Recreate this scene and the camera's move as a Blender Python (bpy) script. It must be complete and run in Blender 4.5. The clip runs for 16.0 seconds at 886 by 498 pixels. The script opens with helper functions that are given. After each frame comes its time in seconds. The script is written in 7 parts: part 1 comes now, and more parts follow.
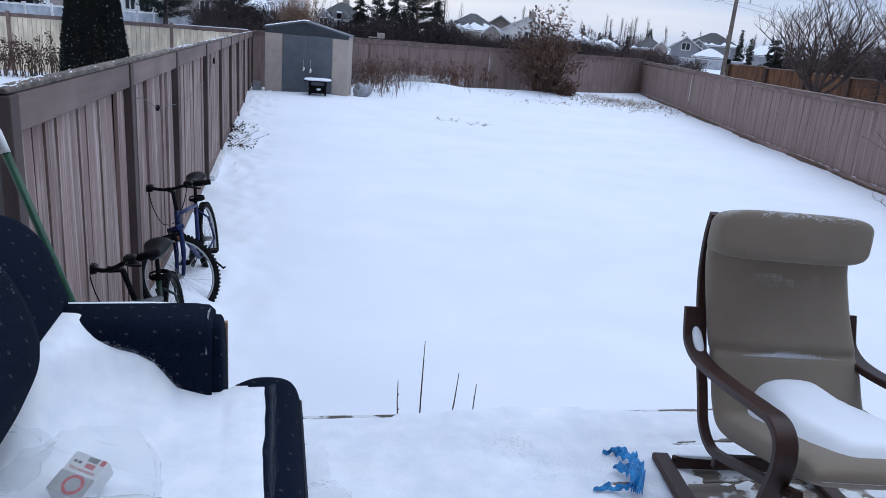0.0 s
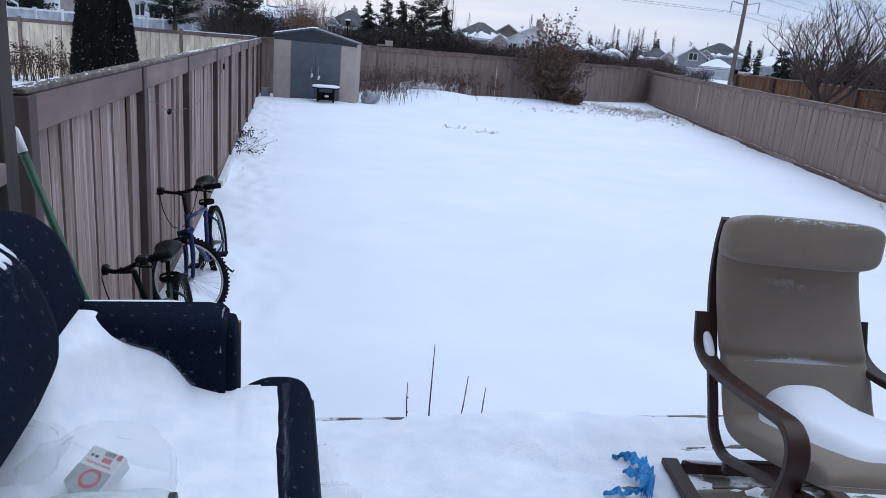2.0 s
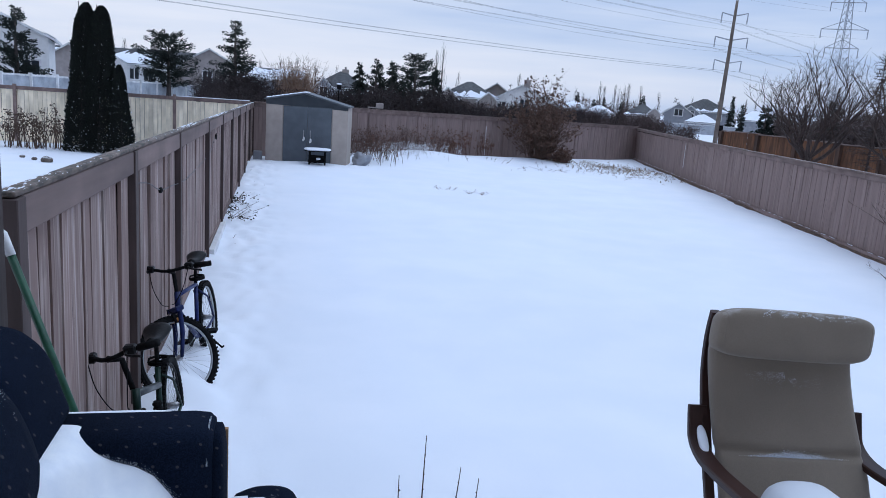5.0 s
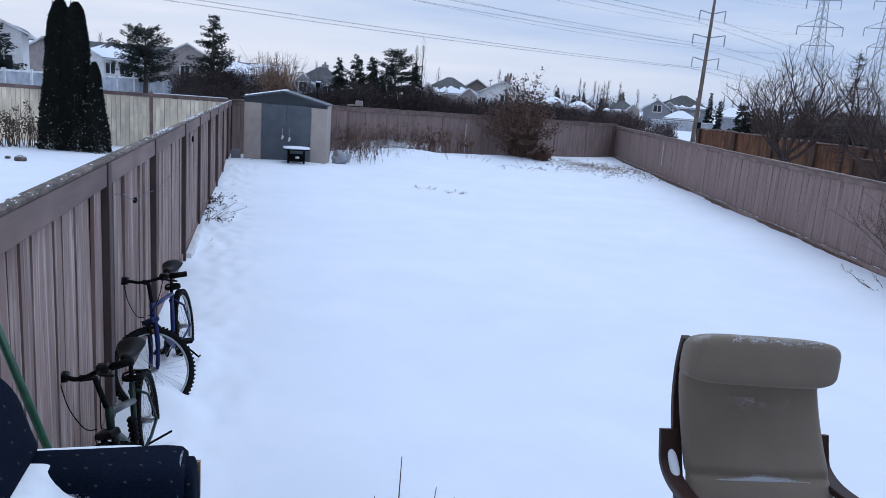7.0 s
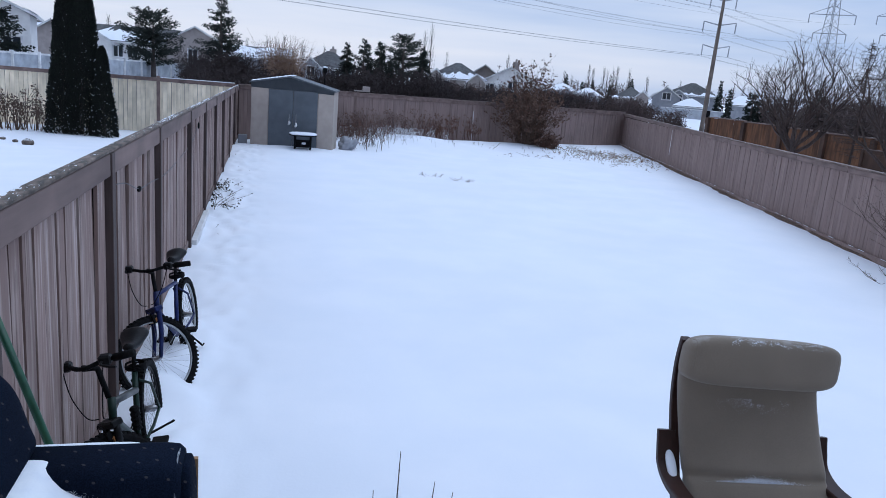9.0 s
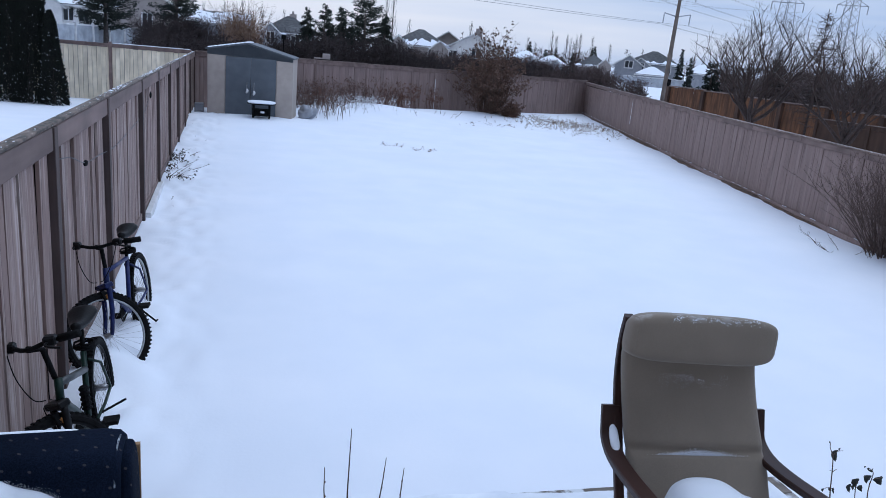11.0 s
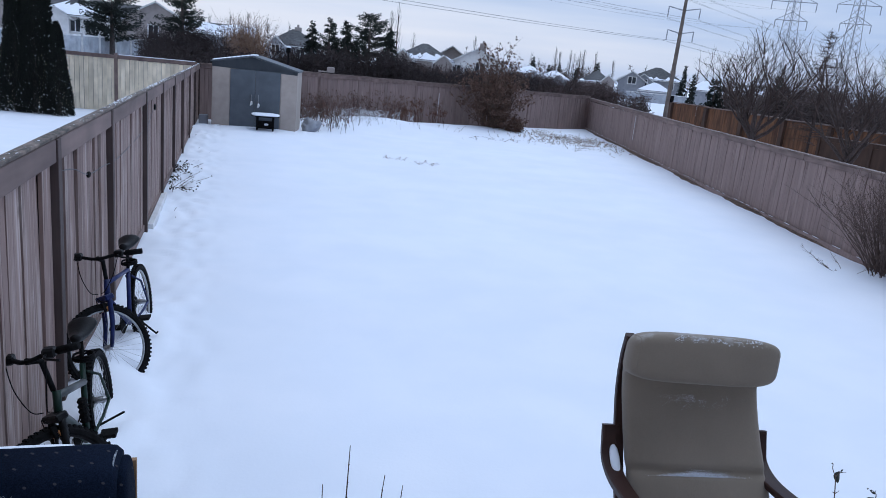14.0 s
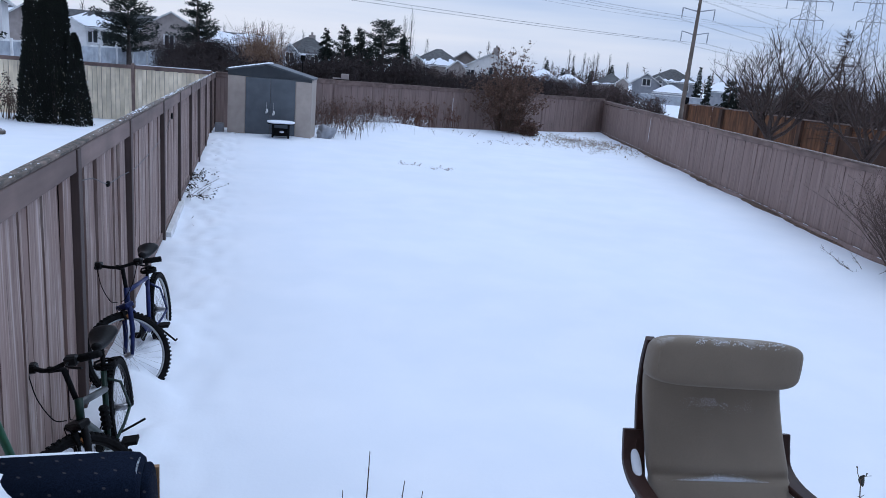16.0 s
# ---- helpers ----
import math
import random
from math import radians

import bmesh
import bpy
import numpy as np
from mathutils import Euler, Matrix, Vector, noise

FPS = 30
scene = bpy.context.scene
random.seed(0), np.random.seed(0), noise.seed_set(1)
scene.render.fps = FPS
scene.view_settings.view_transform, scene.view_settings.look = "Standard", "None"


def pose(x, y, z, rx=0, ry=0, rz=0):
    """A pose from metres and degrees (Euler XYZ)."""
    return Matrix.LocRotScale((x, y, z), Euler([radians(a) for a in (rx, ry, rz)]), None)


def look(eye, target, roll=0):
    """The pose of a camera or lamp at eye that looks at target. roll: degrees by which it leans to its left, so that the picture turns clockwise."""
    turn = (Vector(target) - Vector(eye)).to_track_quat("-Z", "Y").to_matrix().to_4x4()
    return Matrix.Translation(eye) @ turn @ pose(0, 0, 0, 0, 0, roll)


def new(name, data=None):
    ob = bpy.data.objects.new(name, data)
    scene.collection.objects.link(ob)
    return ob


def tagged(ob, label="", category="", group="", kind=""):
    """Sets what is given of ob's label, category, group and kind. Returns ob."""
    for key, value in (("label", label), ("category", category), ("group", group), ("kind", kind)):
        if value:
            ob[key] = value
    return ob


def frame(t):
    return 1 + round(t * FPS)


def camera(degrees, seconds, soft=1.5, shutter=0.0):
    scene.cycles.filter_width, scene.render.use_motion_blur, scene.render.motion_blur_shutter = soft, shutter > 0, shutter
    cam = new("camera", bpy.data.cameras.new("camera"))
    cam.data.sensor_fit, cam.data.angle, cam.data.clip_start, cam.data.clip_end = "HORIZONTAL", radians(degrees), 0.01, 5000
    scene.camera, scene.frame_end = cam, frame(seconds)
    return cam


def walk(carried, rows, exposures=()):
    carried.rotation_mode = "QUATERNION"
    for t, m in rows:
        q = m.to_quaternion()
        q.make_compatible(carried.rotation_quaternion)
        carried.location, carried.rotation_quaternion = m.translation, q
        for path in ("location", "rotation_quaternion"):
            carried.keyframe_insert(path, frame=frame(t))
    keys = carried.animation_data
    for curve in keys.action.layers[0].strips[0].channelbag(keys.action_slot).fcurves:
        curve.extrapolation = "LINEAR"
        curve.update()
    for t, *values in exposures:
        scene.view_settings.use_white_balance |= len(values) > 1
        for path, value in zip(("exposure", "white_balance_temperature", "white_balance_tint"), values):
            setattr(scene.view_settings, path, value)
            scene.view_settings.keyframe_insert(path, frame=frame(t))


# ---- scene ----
cam = camera(61.5, 16.0, 0.8)
PATH = [
    (0, (0.92, -0.814, 2.2), (1.36, 1.056, 1.646), 4.3),
    (0.5, (0.919, -0.814, 2.188), (1.355, 1.055, 1.626), 4.3),
    (1, (0.918, -0.821, 2.179), (1.349, 1.048, 1.611), 4.2),
    (1.5, (0.92, -0.824, 2.171), (1.348, 1.047, 1.609), 4.4),
    (2, (0.894, -0.827, 2.183), (1.32, 1.053, 1.648), 4.7),
    (2.5, (0.881, -0.817, 2.212), (1.301, 1.075, 1.719), 4.9),
    (3, (0.866, -0.809, 2.223), (1.281, 1.097, 1.781), 4.8),
    (3.5, (0.864, -0.795, 2.259), (1.279, 1.121, 1.862), 4.7),
    (4, (0.875, -0.792, 2.29), (1.299, 1.126, 1.915), 4.4),
    (6.5, (0.92, -0.791, 2.408), (1.395, 1.106, 1.992), 4.1),
    (7, (0.923, -0.779, 2.447), (1.416, 1.117, 2.047), 4.2),
    (7.5, (0.943, -0.773, 2.464), (1.444, 1.124, 2.077), 4.3),
    (8, (0.959, -0.777, 2.474), (1.454, 1.123, 2.091), 4.4),
    (8.5, (0.937, -0.774, 2.495), (1.418, 1.125, 2.095), 4.5),
    (9, (0.948, -0.769, 2.492), (1.425, 1.123, 2.054), 4.7),
    (9.5, (0.965, -0.77, 2.5), (1.458, 1.108, 2.02), 4.8),
    (10, (0.996, -0.768, 2.518), (1.522, 1.093, 2.007), 4.9),
    (12.5, (1.019, -0.769, 2.543), (1.609, 1.074, 2.035), 5.3),
    (13, (1.02, -0.756, 2.546), (1.601, 1.092, 2.048), 5.5),
    (13.5, (1.015, -0.758, 2.547), (1.59, 1.095, 2.062), 5.6),
    (14, (1.019, -0.758, 2.547), (1.584, 1.1, 2.069), 5.6),
    (14.5, (1.014, -0.764, 2.549), (1.57, 1.099, 2.077), 5.5),
    (15, (1.012, -0.769, 2.544), (1.557, 1.098, 2.076), 5.2),
    (15.5, (1.011, -0.771, 2.55), (1.546, 1.099, 2.083), 4.9),
    (16, (1.01, -0.755, 2.547), (1.535, 1.117, 2.078), 4.7),
]
EXPOSURES = [(0, 0.0, 5640, 5), (2, 0.0, 5640, 5), (5, -0.095, 5420, 5), (16, -0.110, 5420, 5)]
walk(cam, [(t, look(eye, target, roll)) for t, eye, target, roll in PATH], EXPOSURES)

# ---- daylight: an overcast winter afternoon ----
SUN_UP, SUN_TURN = radians(68), radians(70)
world = bpy.data.worlds.new("world")
scene.world = world
world.use_nodes = True
wn, wl = world.node_tree.nodes, world.node_tree.links
wn.clear()


def wnode(kind, **values):
    n = wn.new(kind)
    for key, v in values.items():
        n.inputs[key].default_value = v
    return n


w_out = wn.new("ShaderNodeOutputWorld")
w_bg = wnode("ShaderNodeBackground", Strength=1.0)
w_sky = wn.new("ShaderNodeTexSky")
w_sky.sky_type = "NISHITA"
w_sky.sun_disc = False
w_sky.sun_elevation, w_sky.sun_rotation = SUN_UP, SUN_TURN
w_sky.air_density, w_sky.dust_density = 1.0, 2.0
w_scale = wn.new("ShaderNodeVectorMath")
w_scale.operation = "SCALE"
w_scale.inputs["Scale"].default_value = 0.09
w_tc = wn.new("ShaderNodeTexCoord")
w_map = wn.new("ShaderNodeMapping")
w_map.inputs["Rotation"].default_value = (0.0, 0.0, radians(-20))
w_map.inputs["Scale"].default_value = (1.0, 1.6, 11.0)
w_n1 = wnode("ShaderNodeTexNoise", Scale=1.3, Detail=5.0, Roughness=0.5)
w_r1 = wn.new("ShaderNodeValToRGB")
w_e = w_r1.color_ramp.elements
w_e[0].position, w_e[0].color = 0.30, (0.50, 0.575, 0.78, 1)
w_e[1].position, w_e[1].color = 0.74, (1.02, 0.93, 0.93, 1)
w_m = w_e.new(0.52)
w_m.color = (0.79, 0.78, 0.87, 1)
w_mix = wn.new("ShaderNodeMix")
w_mix.data_type = "RGBA"
w_mix.inputs["Factor"].default_value = 0.85
wl.new(w_tc.outputs["Generated"], w_map.inputs["Vector"])
wl.new(w_map.outputs["Vector"], w_n1.inputs["Vector"])
w_sep = wn.new("ShaderNodeSeparateXYZ")
w_low = wn.new("ShaderNodeMapRange")
w_low.inputs["From Min"].default_value, w_low.inputs["From Max"].default_value = 0.0, 1.0
w_low.inputs["To Min"].default_value, w_low.inputs["To Max"].default_value = 0.06, -0.40
w_add = wn.new("ShaderNodeMath")
wl.new(w_tc.outputs["Generated"], w_sep.inputs[0])
wl.new(w_sep.outputs["Z"], w_low.inputs["Value"])
# the cloud is paler towards the left of the yard
w_side = wn.new("ShaderNodeMapRange")
w_side.inputs["From Min"].default_value, w_side.inputs["From Max"].default_value = -0.45, 0.75
w_side.inputs["To Min"].default_value, w_side.inputs["To Max"].default_value = 0.22, -0.04
w_add2 = wn.new("ShaderNodeMath")
wl.new(w_sep.outputs["X"], w_side.inputs["Value"])
wl.new(w_low.outputs[0], w_add2.inputs[0])
wl.new(w_side.outputs[0], w_add2.inputs[1])
wl.new(w_n1.outputs["Fac"], w_add.inputs[0])
wl.new(w_add2.outputs[0], w_add.inputs[1])
wl.new(w_add.outputs[0], w_r1.inputs["Fac"])
wl.new(w_sky.outputs["Color"], w_scale.inputs[0])
wl.new(w_scale.outputs["Vector"], w_mix.inputs["A"])
wl.new(w_r1.outputs["Color"], w_mix.inputs["B"])
wl.new(w_mix.outputs["Result"], w_bg.inputs["Color"])
wl.new(w_bg.outputs["Background"], w_out.inputs["Surface"])

sun = new("sun", bpy.data.lights.new("sun", "SUN"))
sun.data.energy, sun.data.angle, sun.data.color = 1.2, radians(60), (1.0, 0.985, 0.96)
sun.matrix_world = look((60 * math.cos(SUN_UP) * math.sin(SUN_TURN), 60 * math.cos(SUN_UP) * math.cos(SUN_TURN), 60 * math.sin(SUN_UP)), (0, 0, 0))


# ---- materials ----
def pm(name, dark, light, scale=6.0, rough=0.7, metal=0.0, bump=0.15, bscale=60.0, stretch=(1, 1, 1), vary=0.0, big=1.5, bigmix=0.25,
       lo=0.35, hi=0.65, frost=0.0, frost_at=0.6, frost_scale=18.0, sheen=0.0, spec=0.5):
    """A procedural surface: fine grain between two colours, broad stains, fine relief; frost: rime on the faces that look up."""
    m = bpy.data.materials.new(name)
    m.use_nodes = True
    n, l = m.node_tree.nodes, m.node_tree.links
    b = n["Principled BSDF"]
    b.inputs["Metallic"].default_value = metal
    b.inputs["Specular IOR Level"].default_value = spec
    if sheen:
        b.inputs["Sheen Weight"].default_value = sheen
    tc, info = n.new("ShaderNodeTexCoord"), n.new("ShaderNodeObjectInfo")
    sc = n.new("ShaderNodeMath")
    sc.operation, sc.inputs[1].default_value = "MULTIPLY", 53.0
    l.new(info.outputs["Random"], sc.inputs[0])
    add = n.new("ShaderNodeVectorMath")
    l.new(tc.outputs["Object"], add.inputs[0])
    l.new(sc.outputs[0], add.inputs[1])
    mp = n.new("ShaderNodeMapping")
    mp.inputs["Scale"].default_value = stretch
    l.new(add.outputs[0], mp.inputs["Vector"])
    n1 = n.new("ShaderNodeTexNoise")
    n1.inputs["Scale"].default_value, n1.inputs["Detail"].default_value = scale, 6.0
    l.new(mp.outputs[0], n1.inputs["Vector"])
    ramp = n.new("ShaderNodeValToRGB")
    e = ramp.color_ramp.elements
    e[0].position, e[0].color, e[1].position, e[1].color = lo, (*dark, 1), hi, (*light, 1)
    l.new(n1.outputs["Fac"], ramp.inputs["Fac"])
    n2 = n.new("ShaderNodeTexNoise")
    n2.inputs["Scale"].default_value, n2.inputs["Detail"].default_value = big, 3.0
    l.new(add.outputs[0], n2.inputs["Vector"])
    val = n.new("ShaderNodeMapRange")
    val.inputs["From Min"].default_value, val.inputs["From Max"].default_value = 0.3, 0.7
    val.inputs["To Min"].default_value, val.inputs["To Max"].default_value = 1 - bigmix, 1 + bigmix
    l.new(n2.outputs["Fac"], val.inputs["Value"])
    val2 = n.new("ShaderNodeMapRange")
    val2.inputs["To Min"].default_value, val2.inputs["To Max"].default_value = 1 - vary, 1 + vary
    l.new(info.outputs["Random"], val2.inputs["Value"])
    mul = n.new("ShaderNodeMath")
    mul.operation = "MULTIPLY"
    l.new(val.outputs[0], mul.inputs[0])
    l.new(val2.outputs[0], mul.inputs[1])
    hsv = n.new("ShaderNodeHueSaturation")
    l.new(mul.outputs[0], hsv.inputs["Value"])
    l.new(ramp.outputs["Color"], hsv.inputs["Color"])
    colour = hsv.outputs["Color"]
    rr = n.new("ShaderNodeMapRange")
    rr.inputs["To Min"].default_value, rr.inputs["To Max"].default_value = max(0.0, rough - 0.12), min(1.0, rough + 0.12)
    l.new(n1.outputs["Fac"], rr.inputs["Value"])
    l.new(rr.outputs[0], b.inputs["Roughness"])
    if frost:
        geo, sep = n.new("ShaderNodeNewGeometry"), n.new("ShaderNodeSeparateXYZ")
        l.new(geo.outputs["Normal"], sep.inputs[0])
        n4 = n.new("ShaderNodeTexNoise")
        n4.inputs["Scale"].default_value, n4.inputs["Detail"].default_value = frost_scale, 6.0
        l.new(add.outputs[0], n4.inputs["Vector"])
        s = n.new("ShaderNodeMath")
        s.operation, s.use_clamp = "MULTIPLY", True
        up = n.new("ShaderNodeMapRange")
        up.inputs["From Min"].default_value, up.inputs["From Max"].default_value = 0.45, 0.9
        l.new(sep.outputs["Z"], up.inputs["Value"])
        th = n.new("ShaderNodeMapRange")
        th.inputs["From Min"].default_value, th.inputs["From Max"].default_value = frost_at, frost_at + 0.08
        th.inputs["To Max"].default_value = frost
        l.new(n4.outputs["Fac"], th.inputs["Value"])
        l.new(up.outputs[0], s.inputs[0])
        l.new(th.outputs[0], s.inputs[1])
        mx = n.new("ShaderNodeMix")
        mx.data_type = "RGBA"
        mx.inputs["B"].default_value = (0.82, 0.85, 0.9, 1)
        l.new(s.outputs[0], mx.inputs["Factor"])
        l.new(colour, mx.inputs["A"])
        colour = mx.outputs["Result"]
    l.new(colour, b.inputs["Base Color"])
    n3 = n.new("ShaderNodeTexNoise")
    n3.inputs["Scale"].default_value, n3.inputs["Detail"].default_value = bscale, 4.0
    l.new(mp.outputs[0], n3.inputs["Vector"])
    bp = n.new("ShaderNodeBump")
    bp.inputs["Strength"].default_value, bp.inputs["Distance"].default_value = bump, 0.01
    l.new(n3.outputs["Fac"], bp.inputs["Height"])
    l.new(bp.outputs[0], b.inputs["Normal"])
    return m


def glass(name, tint=(0.9, 0.95, 0.95), rough=0.05, alpha=0.3):
    m = bpy.data.materials.new(name)
    m.use_nodes = True
    b = m.node_tree.nodes["Principled BSDF"]
    b.inputs["Base Color"].default_value = (*tint, 1)
    b.inputs["Roughness"].default_value = rough
    b.inputs["Alpha"].default_value = alpha
    nz, bp = m.node_tree.nodes.new("ShaderNodeTexNoise"), m.node_tree.nodes.new("ShaderNodeBump")
    nz.inputs["Scale"].default_value, bp.inputs["Strength"].default_value = 25.0, 0.25
    m.node_tree.links.new(nz.outputs["Fac"], bp.inputs["Height"])
    m.node_tree.links.new(bp.outputs[0], b.inputs["Normal"])
    return m


SNOW = pm("snow", (0.80, 0.83, 0.90), (0.84, 0.86, 0.92), 1.2, 0.75, bump=0.10, bscale=40, big=0.35, bigmix=0.02, spec=0.25)
SNOW_CRUST = pm("snow_crust", (0.78, 0.81, 0.88), (0.86, 0.88, 0.92), 14, 0.8, bump=0.12, bscale=70, big=3, bigmix=0.03, spec=0.25)
DECK_SNOW = pm("trodden_deck_snow", (0.74, 0.77, 0.84), (0.83, 0.85, 0.90), 9, 0.85, bump=0.22, bscale=75, big=2.2, bigmix=0.05, spec=0.2)


def boards(name, paint, worn, crack, wear=0.5, vary=0.10, grain=34.0):
    """Painted softwood boards: paint worn off along the grain, dark checks, a few knots; each board a little different."""
    m = bpy.data.materials.new(name)
    m.use_nodes = True
    n, l = m.node_tree.nodes, m.node_tree.links
    b = n["Principled BSDF"]
    b.inputs["Specular IOR Level"].default_value, b.inputs["Roughness"].default_value = 0.25, 0.88
    tc, info = n.new("ShaderNodeTexCoord"), n.new("ShaderNodeObjectInfo")
    off = n.new("ShaderNodeVectorMath")
    off.operation, off.inputs[1].default_value = "MULTIPLY", (31.0, 17.0, 57.0)
    l.new(info.outputs["Random"], off.inputs[0])
    add = n.new("ShaderNodeVectorMath")
    l.new(tc.outputs["Object"], add.inputs[0])
    l.new(off.outputs[0], add.inputs[1])

    def tex(scale, stretch, detail=5.0, distortion=0.0):
        mp, t = n.new("ShaderNodeMapping"), n.new("ShaderNodeTexNoise")
        mp.inputs["Scale"].default_value = stretch
        t.inputs["Scale"].default_value, t.inputs["Detail"].default_value, t.inputs["Distortion"].default_value = scale, detail, distortion
        l.new(add.outputs[0], mp.inputs["Vector"])
        l.new(mp.outputs[0], t.inputs["Vector"])
        return t.outputs["Fac"]

    def ramp(fac, a, b2, lo, hi):
        r = n.new("ShaderNodeMapRange")
        r.inputs["From Min"].default_value, r.inputs["From Max"].default_value = a, b2
        r.inputs["To Min"].default_value, r.inputs["To Max"].default_value = lo, hi
        l.new(fac, r.inputs["Value"])
        return r.outputs[0]

    def mix(fac, a, col):
        x = n.new("ShaderNodeMix")
        x.data_type = "RGBA"
        x.inputs["B"].default_value = (*col, 1)
        l.new(fac, x.inputs["Factor"])
        if isinstance(a, tuple):
            x.inputs["A"].default_value = (*a, 1)
        else:
            l.new(a, x.inputs["A"])
        return x.outputs["Result"]

    streak = tex(grain, (1.0, 1.0, 0.030), 6.0, 0.4)
    patch = tex(5.0, (1.6, 1.6, 0.28), 5.0, 0.6)
    check = tex(grain * 1.9, (1.0, 1.0, 0.014), 3.0)
    both = n.new("ShaderNodeMath")
    both.operation = "MULTIPLY"
    l.new(ramp(streak, 0.44, 0.60, 0.05, 1.0), both.inputs[0])
    l.new(ramp(patch, 0.38, 0.60, 0.0, wear), both.inputs[1])
    col = mix(both.outputs[0], paint, worn)
    col = mix(ramp(check, 0.62, 0.71, 0.0, 0.8), col, crack)
    col = mix(ramp(tex(3.2, (1.5, 1.5, 1.0), 2.0), 0.70, 0.76, 0.0, 0.45), col, crack)
    hsv, mul = n.new("ShaderNodeHueSaturation"), n.new("ShaderNodeMath")
    mul.operation = "MULTIPLY"
    l.new(ramp(info.outputs["Random"], 0.0, 1.0, 1 - vary, 1 + vary), mul.inputs[0])
    l.new(ramp(tex(1.3, (1.0, 1.0, 0.8), 2.0), 0.3, 0.7, 0.90, 1.10), mul.inputs[1])
    l.new(mul.outputs[0], hsv.inputs["Value"])
    l.new(col, hsv.inputs["Color"])
    l.new(hsv.outputs["Color"], b.inputs["Base Color"])
    bp = n.new("ShaderNodeBump")
    bp.inputs["Strength"].default_value, bp.inputs["Distance"].default_value = 0.45, 0.006
    l.new(streak, bp.inputs["Height"])
    l.new(bp.outputs[0], b.inputs["Normal"])
    return m


FENCE = boards("weathered_stained_boards", (0.245, 0.175, 0.155), (0.45, 0.375, 0.345), (0.060, 0.043, 0.038), 0.85, 0.11)
FENCE_R = boards("mauve_stained_boards", (0.242, 0.180, 0.164), (0.315, 0.25, 0.23), (0.10, 0.074, 0.066), 0.5, 0.045, 26.0)
# post stain; also colours the dark sheets added behind the boards as seam shade
FENCE_POST = pm("brown_stained_posts_and_seam_shade", (0.052, 0.036, 0.033), (0.088, 0.062, 0.057), 9, 0.8, bump=0.3, bscale=30, stretch=(1, 1, 0.1), vary=0.08)
# brown post stain, darkened to put the house's shade into the deck post's colour
DECK_POST = pm("shade_darkened_brown_timber", (0.022, 0.015, 0.014), (0.044, 0.031, 0.028), 9, 0.8, bump=0.3, bscale=30, stretch=(1, 1, 0.1))
RAIL = pm("brown_stained_rails", (0.1360, 0.0957, 0.0860), (0.2177, 0.1580, 0.1407), 6, 0.82, bump=0.3, bscale=26, stretch=(1, 0.12, 1), vary=0.06)
CAP = pm("frosted_cap_boards", (0.1226, 0.0885, 0.0775), (0.2207, 0.1650, 0.1410), 6, 0.85, bump=0.3, bscale=26, stretch=(1, 0.15, 1), vary=0.06, frost=0.55, frost_at=0.57, frost_scale=20.0)
CREAM = pm("cream_boards", (0.6864, 0.6012, 0.4490), (0.8953, 0.7925, 0.6145), 7, 0.8, bump=0.25, bscale=30, stretch=(1, 1, 0.1), vary=0.06)
CEDAR = pm("orange_cedar_boards", (0.075, 0.031, 0.013), (0.160, 0.074, 0.034), 7, 0.8, bump=0.3, bscale=30, stretch=(1, 1, 0.12), vary=0.2)
CEDAR_DARK = pm("dark_cedar_posts", (0.0385, 0.0193, 0.0110), (0.0715, 0.0385, 0.0248), 7, 0.8, stretch=(1, 1, 0.12), vary=0.1)
DECK = pm("grey_weathered_deck_boards", (0.0897, 0.0734, 0.0614), (0.2422, 0.2113, 0.1803), 7, 0.85, bump=0.5, bscale=40, stretch=(0.12, 1.5, 1.5), vary=0.18, big=2.5, bigmix=0.3, frost=0.75, frost_at=0.5, frost_scale=9.0)
SHED_WALL = pm("warm_grey_shed_panels", (0.3740, 0.3235, 0.2835), (0.4301, 0.3740, 0.3295), 4, 0.6, bump=0.05, big=1.2, bigmix=0.06)
SHED_DOOR = pm("slate_blue_shed_doors", (0.0769, 0.0914, 0.1081), (0.0988, 0.1134, 0.1329), 4, 0.55, bump=0.05, big=1.2, bigmix=0.1)
BENTWOOD = pm("dark_brown_bentwood", (0.022, 0.009, 0.007), (0.046, 0.020, 0.015), 9, 0.48, spec=0.3, bump=0.05, bscale=40, stretch=(1, 0.2, 1), bigmix=0.15)
CANVAS = pm("taupe_canvas", (0.1960, 0.1620, 0.1269), (0.2265, 0.1873, 0.1472), 260, 0.95, bump=0.18, bscale=420, big=3.0, bigmix=0.10, sheen=0.2, spec=0.2)
CANVAS_FROST = pm("taupe_canvas_with_rime", (0.1960, 0.1620, 0.1269), (0.2265, 0.1873, 0.1472), 260, 0.95, bump=0.18, bscale=420, big=3.0, bigmix=0.10, sheen=0.2, spec=0.2, frost=0.16, frost_at=0.52, frost_scale=17.0)
FROSTED_TRIM = pm("frosted_navy_piping", (0.06, 0.07, 0.09), (0.36, 0.39, 0.44), 60, 0.9, lo=0.40, hi=0.60)
SOFA_TRIM = pm("navy_piping", (0.008, 0.011, 0.022), (0.02, 0.025, 0.042), 200, 0.9)
TAN = pm("tan_raw_wood", (0.30, 0.18, 0.09), (0.45, 0.30, 0.17), 12, 0.8, stretch=(1, 1, 0.2))
BLACK = pm("black_rubber", (0.0035, 0.0035, 0.0040), (0.0095, 0.0095, 0.0105), 40, 0.8, bump=0.3, bscale=150, spec=0.10)
BLACK_GLOSS = pm("black_vinyl", (0.0042, 0.0042, 0.0049), (0.0087, 0.0087, 0.0095), 20, 0.42, bump=0.1, spec=0.14)
